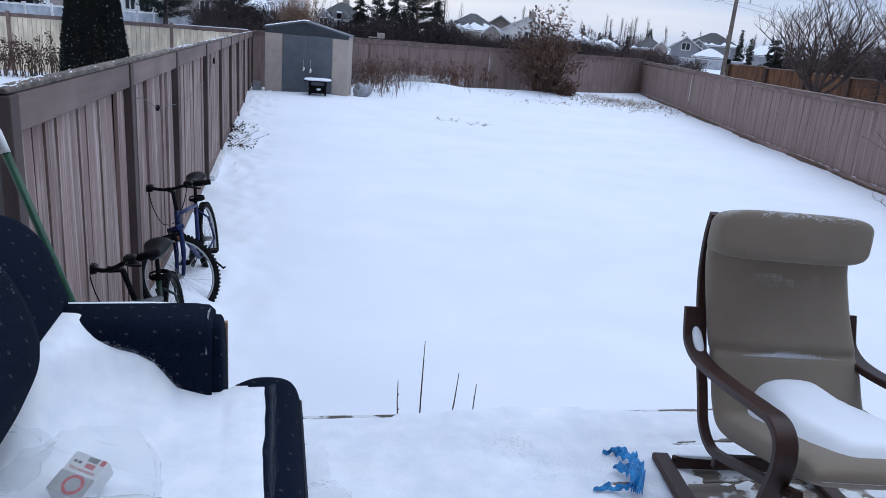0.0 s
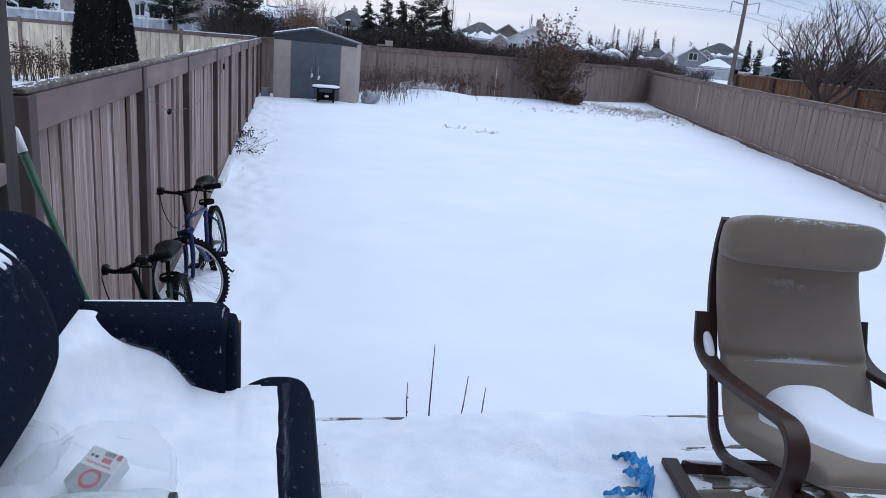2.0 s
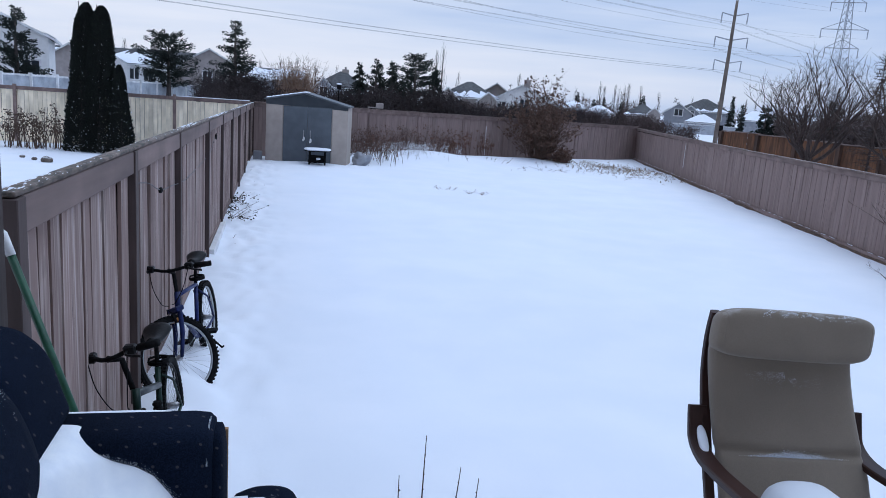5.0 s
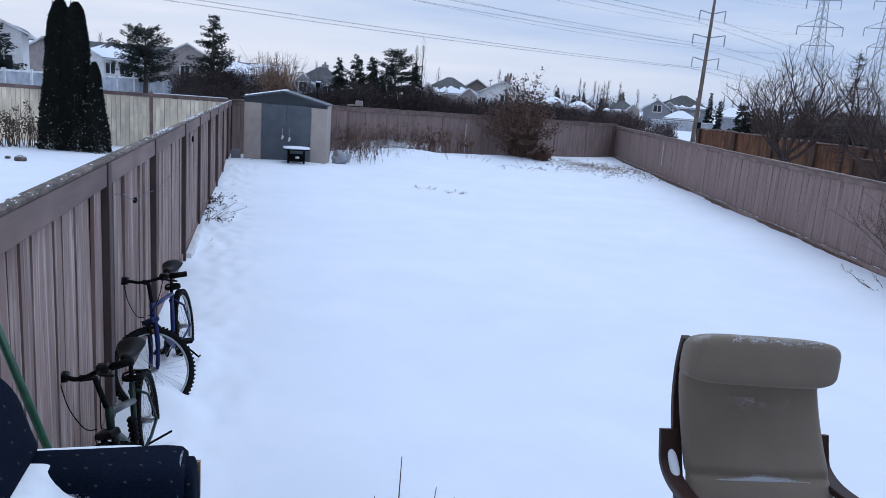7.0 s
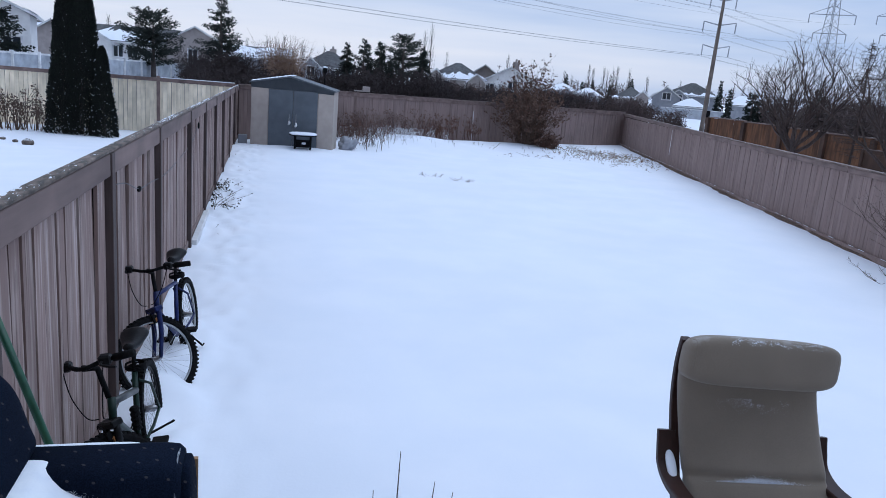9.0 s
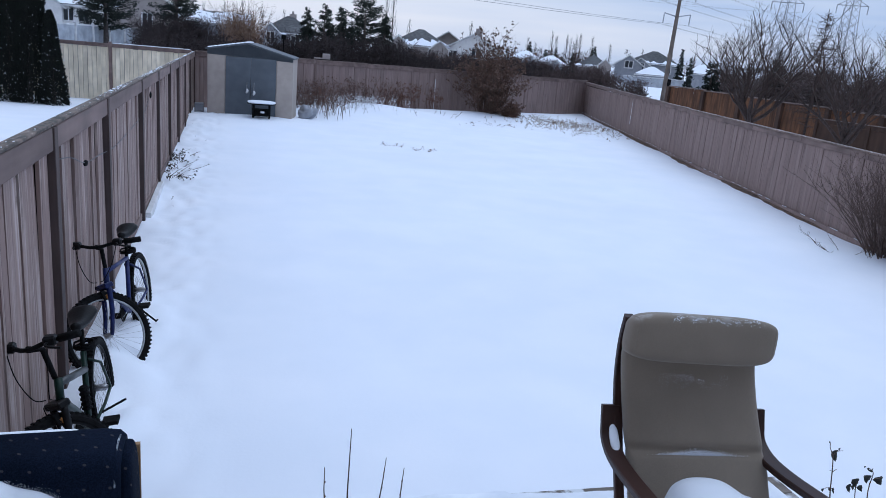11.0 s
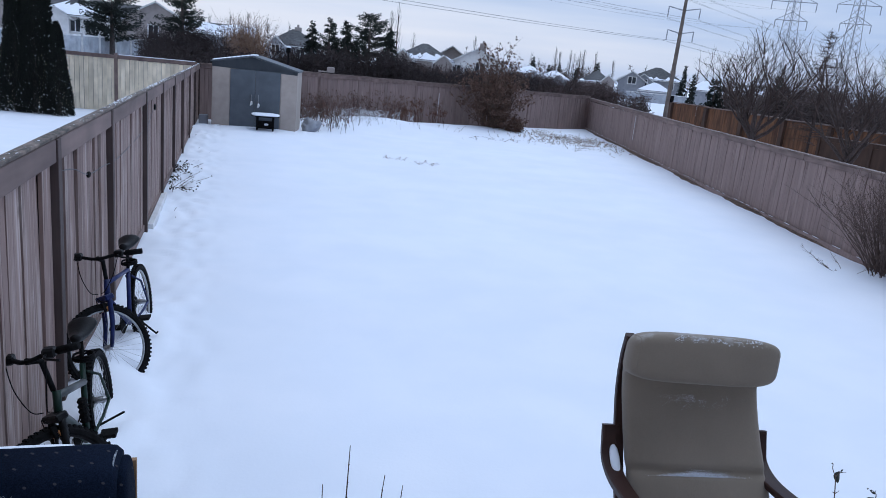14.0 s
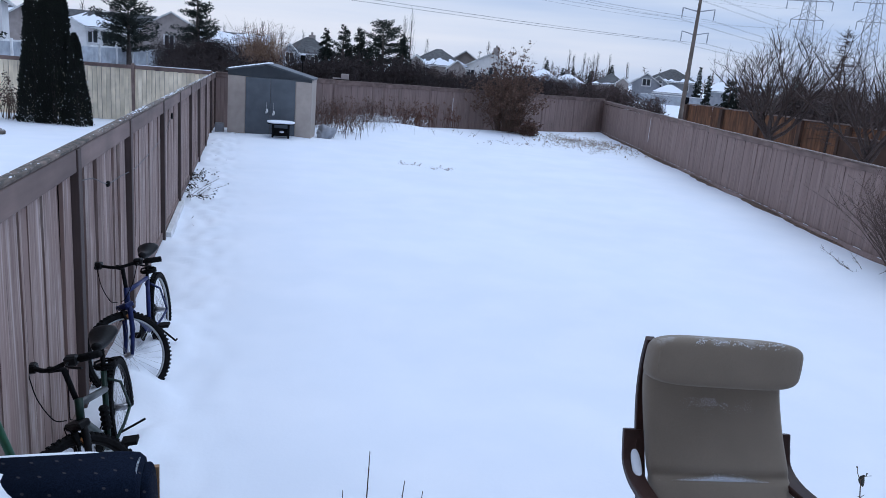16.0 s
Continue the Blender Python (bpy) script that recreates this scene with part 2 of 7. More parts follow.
STEEL = pm("dull_steel", (0.28, 0.28, 0.29), (0.5, 0.5, 0.52), 30, 0.4, metal=0.9)
BLUE_PAINT = pm("blue_bicycle_enamel", (0.005, 0.010, 0.055), (0.012, 0.020, 0.095), 20, 0.42, bump=0.03, spec=0.25)
GREEN_PAINT = pm("dark_green_bicycle_enamel", (0.0039, 0.0147, 0.0108), (0.0098, 0.0269, 0.0196), 20, 0.38, bump=0.03, spec=0.2)
SILVER = pm("silver_bicycle_enamel", (0.0440, 0.0481, 0.0495), (0.0688, 0.0715, 0.0729), 20, 0.4, metal=0.4, bump=0.03)
RIM_ALLOY = pm("brushed_alloy_rims", (0.30, 0.31, 0.32), (0.42, 0.43, 0.44), 30, 0.42, metal=0.6, bump=0.05)
REFLECT = pm("amber_reflector", (0.5, 0.2, 0.05), (0.62, 0.28, 0.08), 60, 0.3)
GREEN_POLE = pm("green_painted_handle", (0.006, 0.045, 0.022), (0.013, 0.075, 0.036), 20, 0.45)
WHITE_PL = pm("white_plastic", (0.68, 0.68, 0.68), (0.78, 0.78, 0.78), 20, 0.5)
BLUE_PL = pm("blue_plastic_film", (0.015, 0.16, 0.46), (0.05, 0.33, 0.72), 25, 0.3, bump=0.5, bscale=90)
RED_INK = pm("red_print", (0.4125, 0.0225, 0.0375), (0.4650, 0.0375, 0.0525), 40, 0.6)
BLACK_INK = pm("black_print", (0.02, 0.02, 0.02), (0.04, 0.04, 0.04), 40, 0.6)
CARTON = pm("white_carton", (0.66, 0.66, 0.67), (0.74, 0.74, 0.75), 30, 0.6)
CARTON_GREY = pm("grey_carton_print", (0.3, 0.3, 0.31), (0.36, 0.36, 0.37), 30, 0.6)
FILM = glass("clear_plastic_film", (0.80, 0.84, 0.87), 0.05, 0.18)
FILM_WHITE = glass("milky_plastic_film", (0.86, 0.88, 0.91), 0.12, 0.24)
CLEAR = glass("clear_bottle_plastic", (0.78, 0.86, 0.84), 0.12, 0.45)
STEM = pm("dry_stalks", (0.05, 0.03, 0.022), (0.13, 0.085, 0.06), 40, 0.9)
DRY_LEAF = pm("dead_brown_leaves", (0.0738, 0.0373, 0.0269), (0.2129, 0.1119, 0.0753), 30, 0.9, vary=0.3)
DARK_LEAF = pm("withered_dark_leaves", (0.015, 0.016, 0.014), (0.04, 0.042, 0.034), 30, 0.9)
EARTH = pm("bare_brown_earth", (0.05, 0.032, 0.022), (0.15, 0.10, 0.07), 14, 0.95, bump=0.6, bscale=40)
SHRUB = pm("reddish_brown_shoots", (0.0562, 0.0375, 0.0325), (0.1250, 0.0875, 0.0725), 20, 0.95)
STRAW = pm("straw_coloured_grass", (0.17, 0.14, 0.085), (0.36, 0.30, 0.20), 30, 0.9)
BARK = pm("grey_brown_bark", (0.0320, 0.0256, 0.0240), (0.0840, 0.0680, 0.0624), 20, 0.95, bump=0.6, bscale=50)
TWIG = pm("brown_twigs", (0.030, 0.020, 0.017), (0.070, 0.047, 0.039), 20, 0.95)
THICKET = pm("dark_winter_thicket", (0.050, 0.036, 0.034), (0.115, 0.080, 0.073), 3, 0.95)
BUSH_LEAF = pm("curled_dark_brown_leaves", (0.056, 0.033, 0.026), (0.185, 0.108, 0.077), 30, 0.9, vary=0.3)
CAP_BARE = pm("brown_cap_boards", (0.055, 0.048, 0.040), (0.20, 0.155, 0.13), 34, 0.85, bump=0.5, bscale=60, stretch=(1, 0.25, 1), vary=0.06, frost=0.4, frost_at=0.63, frost_scale=42.0)
THICKET_DARK = pm("purple_brown_thicket", (0.018, 0.0125, 0.0125), (0.046, 0.033, 0.032), 3, 0.95)
BRUSH = pm("grey_brown_brush", (0.055, 0.041, 0.039), (0.120, 0.088, 0.080), 3, 0.95)
TAWNY = pm("tawny_winter_twigs", (0.14, 0.085, 0.055), (0.24, 0.155, 0.105), 3, 0.95)
CONIFER = pm("dark_conifer_needles", (0.0042, 0.0084, 0.0063), (0.0168, 0.0252, 0.0189), 8, 0.95)
THUJA = pm("cedar_hedge_foliage", (0.0022, 0.004, 0.003), (0.011, 0.0155, 0.010), 10, 0.95)
HOUSE_WHITE = pm("white_siding", (0.6720, 0.6600, 0.6480), (0.7680, 0.7560, 0.7440), 2, 0.8, bigmix=0.05)
HOUSE_GREY = pm("grey_siding", (0.27, 0.28, 0.31), (0.34, 0.35, 0.38), 2, 0.8, bigmix=0.05)
HOUSE_TAN = pm("taupe_siding", (0.30, 0.265, 0.25), (0.37, 0.33, 0.31), 2, 0.8, bigmix=0.05)
SHINGLE = pm("dark_grey_shingles", (0.0520, 0.0539, 0.0586), (0.1134, 0.1134, 0.1181), 3, 0.9, big=0.3, bigmix=0.3)
PANE = pm("dark_window_glass", (0.02, 0.024, 0.03), (0.035, 0.04, 0.05), 2, 0.15)
TRIM = pm("white_trim", (0.6, 0.6, 0.6), (0.7, 0.7, 0.7), 4, 0.7)
VINYL = pm("white_vinyl_fence", (0.3227, 0.3475, 0.3848), (0.3724, 0.3910, 0.4220), 4, 0.6, vary=0.05)
POLE_WOOD = pm("brown_pole_wood", (0.10, 0.080, 0.066), (0.19, 0.155, 0.13), 5, 0.9, stretch=(1, 1, 0.1))
LATTICE = pm("galvanised_lattice", (0.30, 0.31, 0.34), (0.42, 0.43, 0.46), 5, 0.6, metal=0.3)
WIRE = pm("dark_wire", (0.0800, 0.0800, 0.0900), (0.1400, 0.1400, 0.1500), 5, 0.6)
ROCK = pm("brown_grey_rock", (0.08, 0.065, 0.055), (0.17, 0.14, 0.12), 12, 0.9, bump=0.5, frost=0.7, frost_at=0.45)
STUCCO = pm("beige_stucco", (0.42, 0.39, 0.35), (0.5, 0.47, 0.42), 60, 0.9, bump=0.5)


def dotted_navy():
    """Navy upholstery with a grid of small woven flecks."""
    m = pm("navy_flecked_upholstery", (0.0028, 0.0055, 0.0135), (0.0085, 0.013, 0.027), 240, 0.97, bump=0.25, bscale=380, spec=0.05)
    n, l = m.node_tree.nodes, m.node_tree.links
    b = n["Principled BSDF"]
    old = b.inputs["Base Color"].links[0].from_socket
    tc, vo = n.new("ShaderNodeTexCoord"), n.new("ShaderNodeTexVoronoi")
    vo.inputs["Scale"].default_value, vo.inputs["Randomness"].default_value = 15.0, 0.25
    vo.voronoi_dimensions = "2D"
    rows = []
    for w in ((1.0, 0.6, 0.0), (0.0, 0.8, 1.0)):
        dot = n.new("ShaderNodeVectorMath")
        dot.operation, dot.inputs[1].default_value = "DOT_PRODUCT", w
        l.new(tc.outputs["Object"], dot.inputs[0])
        rows.append(dot)
    uv = n.new("ShaderNodeCombineXYZ")
    l.new(rows[0].outputs["Value"], uv.inputs["X"])
    l.new(rows[1].outputs["Value"], uv.inputs["Y"])
    l.new(uv.outputs[0], vo.inputs["Vector"])
    r = n.new("ShaderNodeMapRange")
    r.inputs["From Min"].default_value, r.inputs["From Max"].default_value = 0.085, 0.055
    r.inputs["To Max"].default_value = 0.6
    l.new(vo.outputs["Distance"], r.inputs["Value"])
    mx = n.new("ShaderNodeMix")
    mx.data_type = "RGBA"
    mx.inputs["B"].default_value = (0.07, 0.062, 0.066, 1)
    l.new(r.outputs[0], mx.inputs["Factor"])
    l.new(old, mx.inputs["A"])
    l.new(mx.outputs["Result"], b.inputs["Base Color"])
    return m


NAVY = dotted_navy()


# ---- mesh helpers ----
def thing(name, label, category, place=(0, 0, 0), rz=0.0, group="", kind=""):
    e = new(name)
    e.matrix_world = pose(*place, 0, 0, rz)
    return tagged(e, label, category, group, kind)


def part(name, bm, material, parent, label="", smooth=False, kind=""):
    me = bpy.data.meshes.new(name)
    bmesh.ops.recalc_face_normals(bm, faces=bm.faces)
    bm.to_mesh(me)
    bm.free()
    if smooth:
        me.shade_smooth()
    me.materials.append(material)
    ob = new(name, me)
    if parent is not None:
        ob.parent = parent
    return tagged(ob, label, kind=kind)


def solo(name, bm, material, label, category, group="", kind="", smooth=False):
    return tagged(part(name, bm, material, None, smooth=smooth), label, category, group, kind)


def box(bm, x0, x1, y0, y1, z0, z1, bevel=0.0, m=None, seg=1):
    c = Matrix.Translation(((x0 + x1) / 2, (y0 + y1) / 2, (z0 + z1) / 2)) @ Matrix.Diagonal((x1 - x0, y1 - y0, z1 - z0, 1))
    made = bmesh.ops.create_cube(bm, size=1.0, matrix=(m @ c) if m is not None else c)["verts"]
    if bevel:
        edges = list({e for v in made for e in v.link_edges})
        bmesh.ops.bevel(bm, geom=edges, offset=bevel, segments=seg, profile=0.5, affect="EDGES")
    return bm


def ring(bm, c, u, v, r, n):
    return [bm.verts.new(c + (u * math.cos(2 * math.pi * k / n) + v * math.sin(2 * math.pi * k / n)) * r) for k in range(n)]


def bridge(bm, a, b):
    n = len(a)
    for k in range(n):
        bm.faces.new((a[k], a[(k + 1) % n], b[(k + 1) % n], b[k]))


def tube(bm, pts, rads, n=8, closed=False):
    """A round tube through points, with a radius at each."""
    pts = [Vector(p) for p in pts]
    if not hasattr(rads, "__len__"):
        rads = [rads] * len(pts)
    rings, u = [], None
    for k, p in enumerate(pts):
        if closed:
            d = pts[(k + 1) % len(pts)] - pts[k - 1]
        else:
            d = pts[min(k + 1, len(pts) - 1)] - pts[max(k - 1, 0)]
        d.normalize()
        if u is None:
            u = d.orthogonal().normalized()
        else:
            u = (u - d * u.dot(d))
            u = u.normalized() if u.length > 1e-6 else d.orthogonal().normalized()
        rings.append(ring(bm, p, u, d.cross(u), rads[k], n))
    for a, b in zip(rings, rings[1:]):
        bridge(bm, a, b)
    if closed:
        # the frame may have turned on the way round: join to the nearest vertex
        a, b = rings[-1], rings[0]
        k0 = min(range(n), key=lambda k: (b[k].co - a[0].co).length)
        bridge(bm, a, b[k0:] + b[:k0])
    elif n > 2:
        bm.faces.new(rings[0][::-1])
        bm.faces.new(rings[-1])
    return bm


def strip(bm, pts, across, width, thick):
    """A bent lath: a flat section swept along points; across is the direction of its width."""
    pts, across = [Vector(p) for p in pts], Vector(across).normalized()
    rings = []
    for k, p in enumerate(pts):
        d = (pts[min(k + 1, len(pts) - 1)] - pts[max(k - 1, 0)]).normalized()
        nrm = d.cross(across).normalized()
        a, b = across * width / 2, nrm * thick / 2
        c = 0.16
        rings.append([bm.verts.new(p + a * s * e + b * q * f) for s, q, e, f in
                      ((-1, -1, 1 - c, 1), (1, -1, 1 - c, 1), (1, -1, 1, 1 - 2 * c), (1, 1, 1, 1 - 2 * c), (1, 1, 1 - c, 1), (-1, 1, 1 - c, 1), (-1, 1, 1, 1 - 2 * c), (-1, -1, 1, 1 - 2 * c))])
    for a, b in zip(rings, rings[1:]):
        bridge(bm, a, b)
    bm.faces.new(rings[0][::-1])
    bm.faces.new(rings[-1])
    return bm


def smooth_path(pts, steps=6):
    """Catmull-Rom through points."""
    pts = [Vector(p) for p in pts]
    out = []
    for k in range(len(pts) - 1):
        p0, p1, p2, p3 = pts[max(k - 1, 0)], pts[k], pts[k + 1], pts[min(k + 2, len(pts) - 1)]
        for s in range(steps):
            t = s / steps
            out.append(0.5 * (2 * p1 + (p2 - p0) * t + (2 * p0 - 5 * p1 + 4 * p2 - p3) * t * t + (3 * p1 - p0 - 3 * p2 + p3) * t**3))
    return out + [pts[-1]]


def pillow(bm, c, size, power=3.0, m=None, nu=28, nv=18, lumps=0.0):
    """A stuffed, rounded block (superellipsoid)."""
    c, grid = Vector(c), []

    def s(v, e):
        return math.copysign(abs(v) ** (2 / e), v)

    for j in range(1, nv):
        lat = -math.pi / 2 + math.pi * j / nv
        row = []
        for i in range(nu):
            lon = 2 * math.pi * i / nu
            p = Vector((s(math.cos(lat), power) * s(math.cos(lon), power) * size[0] / 2, s(math.cos(lat), power) * s(math.sin(lon), power) * size[1] / 2, s(math.sin(lat), power) * size[2] / 2))
            if lumps:
                p *= 1 + lumps * noise.noise(p * 5 + c)
            row.append(bm.verts.new(c + (m @ p if m is not None else p)))
        grid.append(row)
    for a, b in zip(grid, grid[1:]):
        bridge(bm, a, b)
    lo, hi = Vector((0, 0, -size[2] / 2)), Vector((0, 0, size[2] / 2))
    vlo, vhi = bm.verts.new(c + (m @ lo if m is not None else lo)), bm.verts.new(c + (m @ hi if m is not None else hi))
    for i in range(nu):
        bm.faces.new((vlo, grid[0][(i + 1) % nu], grid[0][i]))
        bm.faces.new((vhi, grid[-1][i], grid[-1][(i + 1) % nu]))
    return bm


def sheet(xs, ys, height):
    """A height field as a mesh."""
    bm = bmesh.new()
    rows = [[bm.verts.new((x, y, height(x, y))) for x in xs] for y in ys]
    for a, b in zip(rows, rows[1:]):
        for k in range(len(xs) - 1):
            bm.faces.new((a[k], a[k + 1], b[k + 1], b[k]))
    return bm


def raw(name, verts, faces, material, parent=None, label="", smooth=False, kind=""):
    me = bpy.data.meshes.new(name)
    me.from_pydata(verts, [], faces)
    me.update()
    if smooth:
        me.shade_smooth()
    me.materials.append(material)
    ob = new(name, me)
    if parent is not None:
        ob.parent = parent
    return tagged(ob, label, kind=kind)


def limb(verts, faces, pts, rads, n=4):
    """Adds a thin tapering tube to plain lists: quick for many twigs."""
    base, u = len(verts), None
    for k, p in enumerate(pts):
        d = (pts[min(k + 1, len(pts) - 1)] - pts[max(k - 1, 0)])
        d = d.normalized() if d.length > 1e-9 else Vector((0, 0, 1))
        u = d.orthogonal().normalized() if u is None else (u - d * u.dot(d)).normalized()
        w = d.cross(u)
        for q in range(n):
            a = 2 * math.pi * q / n
            verts.append(tuple(p + (u * math.cos(a) + w * math.sin(a)) * rads[k]))
    for k in range(len(pts) - 1):
        for q in range(n):
            a, b = base + k * n + q, base + k * n + (q + 1) % n
            faces.append((a, b, b + n, a + n))


def leaf(verts, faces, p, d, size, rng, curl=0.3, wide=0.33):
    """A small folded leaf of two faces."""
    side = d.cross(Vector((rng.uniform(-1, 1), rng.uniform(-1, 1), rng.uniform(-1, 1))))
    side = side.normalized() if side.length > 1e-6 else d.orthogonal().normalized()
    up = d.cross(side).normalized() * size * curl
    b = len(verts)
    verts += [tuple(p), tuple(p + d * size * 0.5 + side * size * wide + up), tuple(p + d * size), tuple(p + d * size * 0.5 - side * size * wide + up)]
    faces += [(b, b + 1, b + 2), (b, b + 2, b + 3)]


def rand_dir(rng, zlo=-1.0, zhi=1.0):
    z, a = rng.uniform(zlo, zhi), rng.uniform(0, 2 * math.pi)
    r = math.sqrt(max(0.0, 1 - z * z))
    return Vector((r * math.cos(a), r * math.sin(a), z))


# ---- ground: one sheet of snow ----
LEFT0, LEFT1 = Vector((0.0, 2.2)), Vector((0.13, 26.0))
BACK1 = Vector((19.0, 35.0))
RIGHT0 = Vector((9.2, 2.0))


def bump2(x, y, cx, cy, rx, ry):
    return math.exp(-(((x - cx) / rx) ** 2 + ((y - cy) / ry) ** 2))


def ground_z(x, y):
    z = 0.035 * noise.noise(Vector((x * 0.35, y * 0.35, 0.3))) + 0.012 * noise.noise(Vector((x * 1.4, y * 1.4, 5.0)))
    inside = max(0.0, min(1.0, 1 - (abs(x - 9) - 14) / 4)) * max(0.0, min(1.0, 1 - (abs(y - 16) - 20) / 4))
    z *= 0.4 + 0.6 * inside
    # drift along the foot of the side fence, roughened where the weeds stand
    z += 0.05 * math.exp(-((x - 0.1) / 0.5) ** 2) * (0.4 + noise.noise(Vector((x * 2.5, y * 1.2, 2.0)))) * (1 if 3 < y < 26 else 0)
    z += 0.40 * bump2(x, y, 6.2, 27.3, 2.6, 1.3) + 0.16 * bump2(x, y, 4.6, 25.6, 0.9, 0.8) + 0.16 * bump2(x, y, 1.6, 22.6, 2.2, 1.8) + 0.16 * bump2(x, y, 9.5, 29.3, 3.0, 1.2)
    z += 0.10 * bump2(x, y, 12.3, 30.2, 1.6, 0.8) + 0.10 * bump2(x, y, 10.4, 7.9, 1.0, 0.9)
    z += 0.03 * bump2(x, y, 4.6, 18.4, 1.6, 0.6) * (1 + noise.noise(Vector((x * 4, y * 4, 1))))
    z += 0.10 * math.exp(-((x - 0.25) / 0.36) ** 2) * max(0.0, min(1.0, (y - 2.9) / 0.5, (6.9 - y) / 0.8))
    # hollows round the bicycle wheels
    z -= 0.05 * bump2(x, y, 0.45, 4.2, 0.22, 0.5) + 0.05 * bump2(x, y, 0.5, 5.3, 0.3, 0.6) + 0.03 * bump2(x, y, 2.6, 5.0, 0.35, 0.5)
    z += 0.11 * bump2(x, y, 0.36, 4.60, 0.20, 0.15) + 0.05 * bump2(x, y, 0.55, 5.6, 0.12, 0.25) + 0.06 * bump2(x, y, 0.48, 3.9, 0.10, 0.18) + 0.08 * bump2(x, y, 0.12, 4.9, 0.2, 0.3)
    z += 0.045 * math.exp(-((x - 0.5) / 0.42) ** 2) * noise.noise(Vector((x * 5, y * 4, 9.0))) * (1 if 3 < y < 24 else 0)
    # trampled, crusted strip along the side fence
    rough = math.exp(-((x - 0.45) / 0.5) ** 2) * max(0.0, min(1.0, (y - 9.0) / 2.5, (24.0 - y) / 2.0))
    z += rough * (0.035 * noise.noise(Vector((x * 3.1, y * 2.1, 4.0))) - 0.045 * max(0.0, noise.noise(Vector((x * 6.5, y * 3.2, 6.0))) - 0.1))
    return z


def spread(a, b, step, far):
    """Even steps from a to b, then ever longer ones out to far on both sides."""
    mid = [a + step * k for k in range(int((b - a) / step) + 1)]
    out, s, d = [], step, 0.0
    while d < far:
        s *= 1.35
        d += s
        out.append(d)
    return [a - d for d in reversed(out)] + mid + [mid[-1] + d for d in out]


tagged(part("ground", sheet(sorted(spread(-7.0, 20.0, 0.2, 2400) + [0.1 + 0.2 * k for k in range(6)] + [0.05 + 0.1 * k for k in range(14)]), sorted(spread(1.0, 36.0, 0.2, 2400) + [3.1 + 0.2 * k for k in range(105)]), ground_z), SNOW, None, smooth=True),
       "smooth untrodden snow over the yard and beyond", "snow", kind="structure")


# ---- fences ----
def one_board(w, h, t):
    bm = bmesh.new()
    box(bm, -w / 2, w / 2, -t / 2, t / 2, 0, h)
    me = bpy.data.meshes.new("board")
    bmesh.ops.recalc_face_normals(bm, faces=bm.faces)
    bm.to_mesh(me)
    bm.free()
    return me


def board_run(parent, material, p, q, z0, h, w=0.14, t=0.022, gap=0.006, seed=1, lift=0.012, seams=(0.0, 0.001, 0.002, 0.0035, 0.008)):
    """Upright boards from p to q, each an object of its own on a few shared meshes."""
    rng = random.Random(seed)
    meshes = []
    for seam in seams:
        me = one_board(w - gap - seam, h + rng.uniform(-lift, lift), t)
        me.materials.append(material)
        meshes.append(me)
    d = q - p
    ang, count = math.atan2(d.y, d.x), max(1, round(d.length / w))
    side = Vector((-d.y, d.x)).normalized()
    for k in range(count):
        c = p + d * ((k + 0.5) / count) + side * rng.uniform(-0.006, 0.006)
        ob = new("board", rng.choice(meshes))
        ob.parent = parent
        ob.matrix_basis = pose(c.x, c.y, z0, rng.uniform(-0.4, 0.4), rng.uniform(-0.25, 0.25), math.degrees(ang))


def plank(name, parent, material, p, q, z0, z1, t, label="", drop=0.0):
    """A straight timber from p to q on plan; drop: how much lower its far end lies."""
    d = q - p
    bm = bmesh.new()
    m = Matrix.Translation(((p.x + q.x) / 2, (p.y + q.y) / 2, 0)) @ Matrix.Rotation(math.atan2(d.y, d.x) - math.pi / 2, 4, "Z")
    box(bm, -t / 2, t / 2, -d.length / 2, d.length / 2, z0, z1, 0.005)
    for v in bm.verts:
        v.co.z -= drop * (v.co.y / d.length + 0.5)
    bm.transform(m)
    return part(name, bm, material, parent, label)


def left_top(y):
    return 1.882 - 0.0034 * (y - 2.2)


fence_left = thing("fence_left", "weathered mauve-brown wooden board fence with frosted cap rail", "fence", kind="structure")
post_y = [2.17, 4.42, 6.68, 9.58, 12.05, 14.6, 17.3, 20.1, 23.0, 25.9]


def left_x(y):
    return LEFT0.x + (LEFT1.x - LEFT0.x) * (y - LEFT0.y) / (LEFT1.y - LEFT0.y)


for y in post_y:
    bm = bmesh.new()
    x = left_x(y)
    box(bm, x - 0.10, x, y - 0.05, y + 0.05, -0.3, left_top(y) - 0.005, 0.004)
    part("post", bm, FENCE_POST, fence_left)
for a, b in zip(post_y, post_y[1:]):
    p, q = Vector((left_x(a) - 0.03, a + 0.052)), Vector((left_x(b) - 0.03, b - 0.052))
    top, fall = left_top(a), left_top(a) - left_top(b)
    plank("rail", fence_left, RAIL, p, q, top - 0.150, top - 0.004, 0.038, "", fall)
    plank("bottom_rail", fence_left, RAIL, p + Vector((-0.02, 0)), q + Vector((-0.02, 0)), 0.04, 0.13, 0.036)
    c0, c1 = Vector((left_x(a) - 0.044, a - 0.045)), Vector((left_x(b) - 0.044, b - 0.052))
    plank("cap", fence_left, CAP_BARE, c0, c1, top, top + 0.022, 0.072, "weathered brown cap board", fall)
v, fc = [], []
nx, steps = 15, 2600
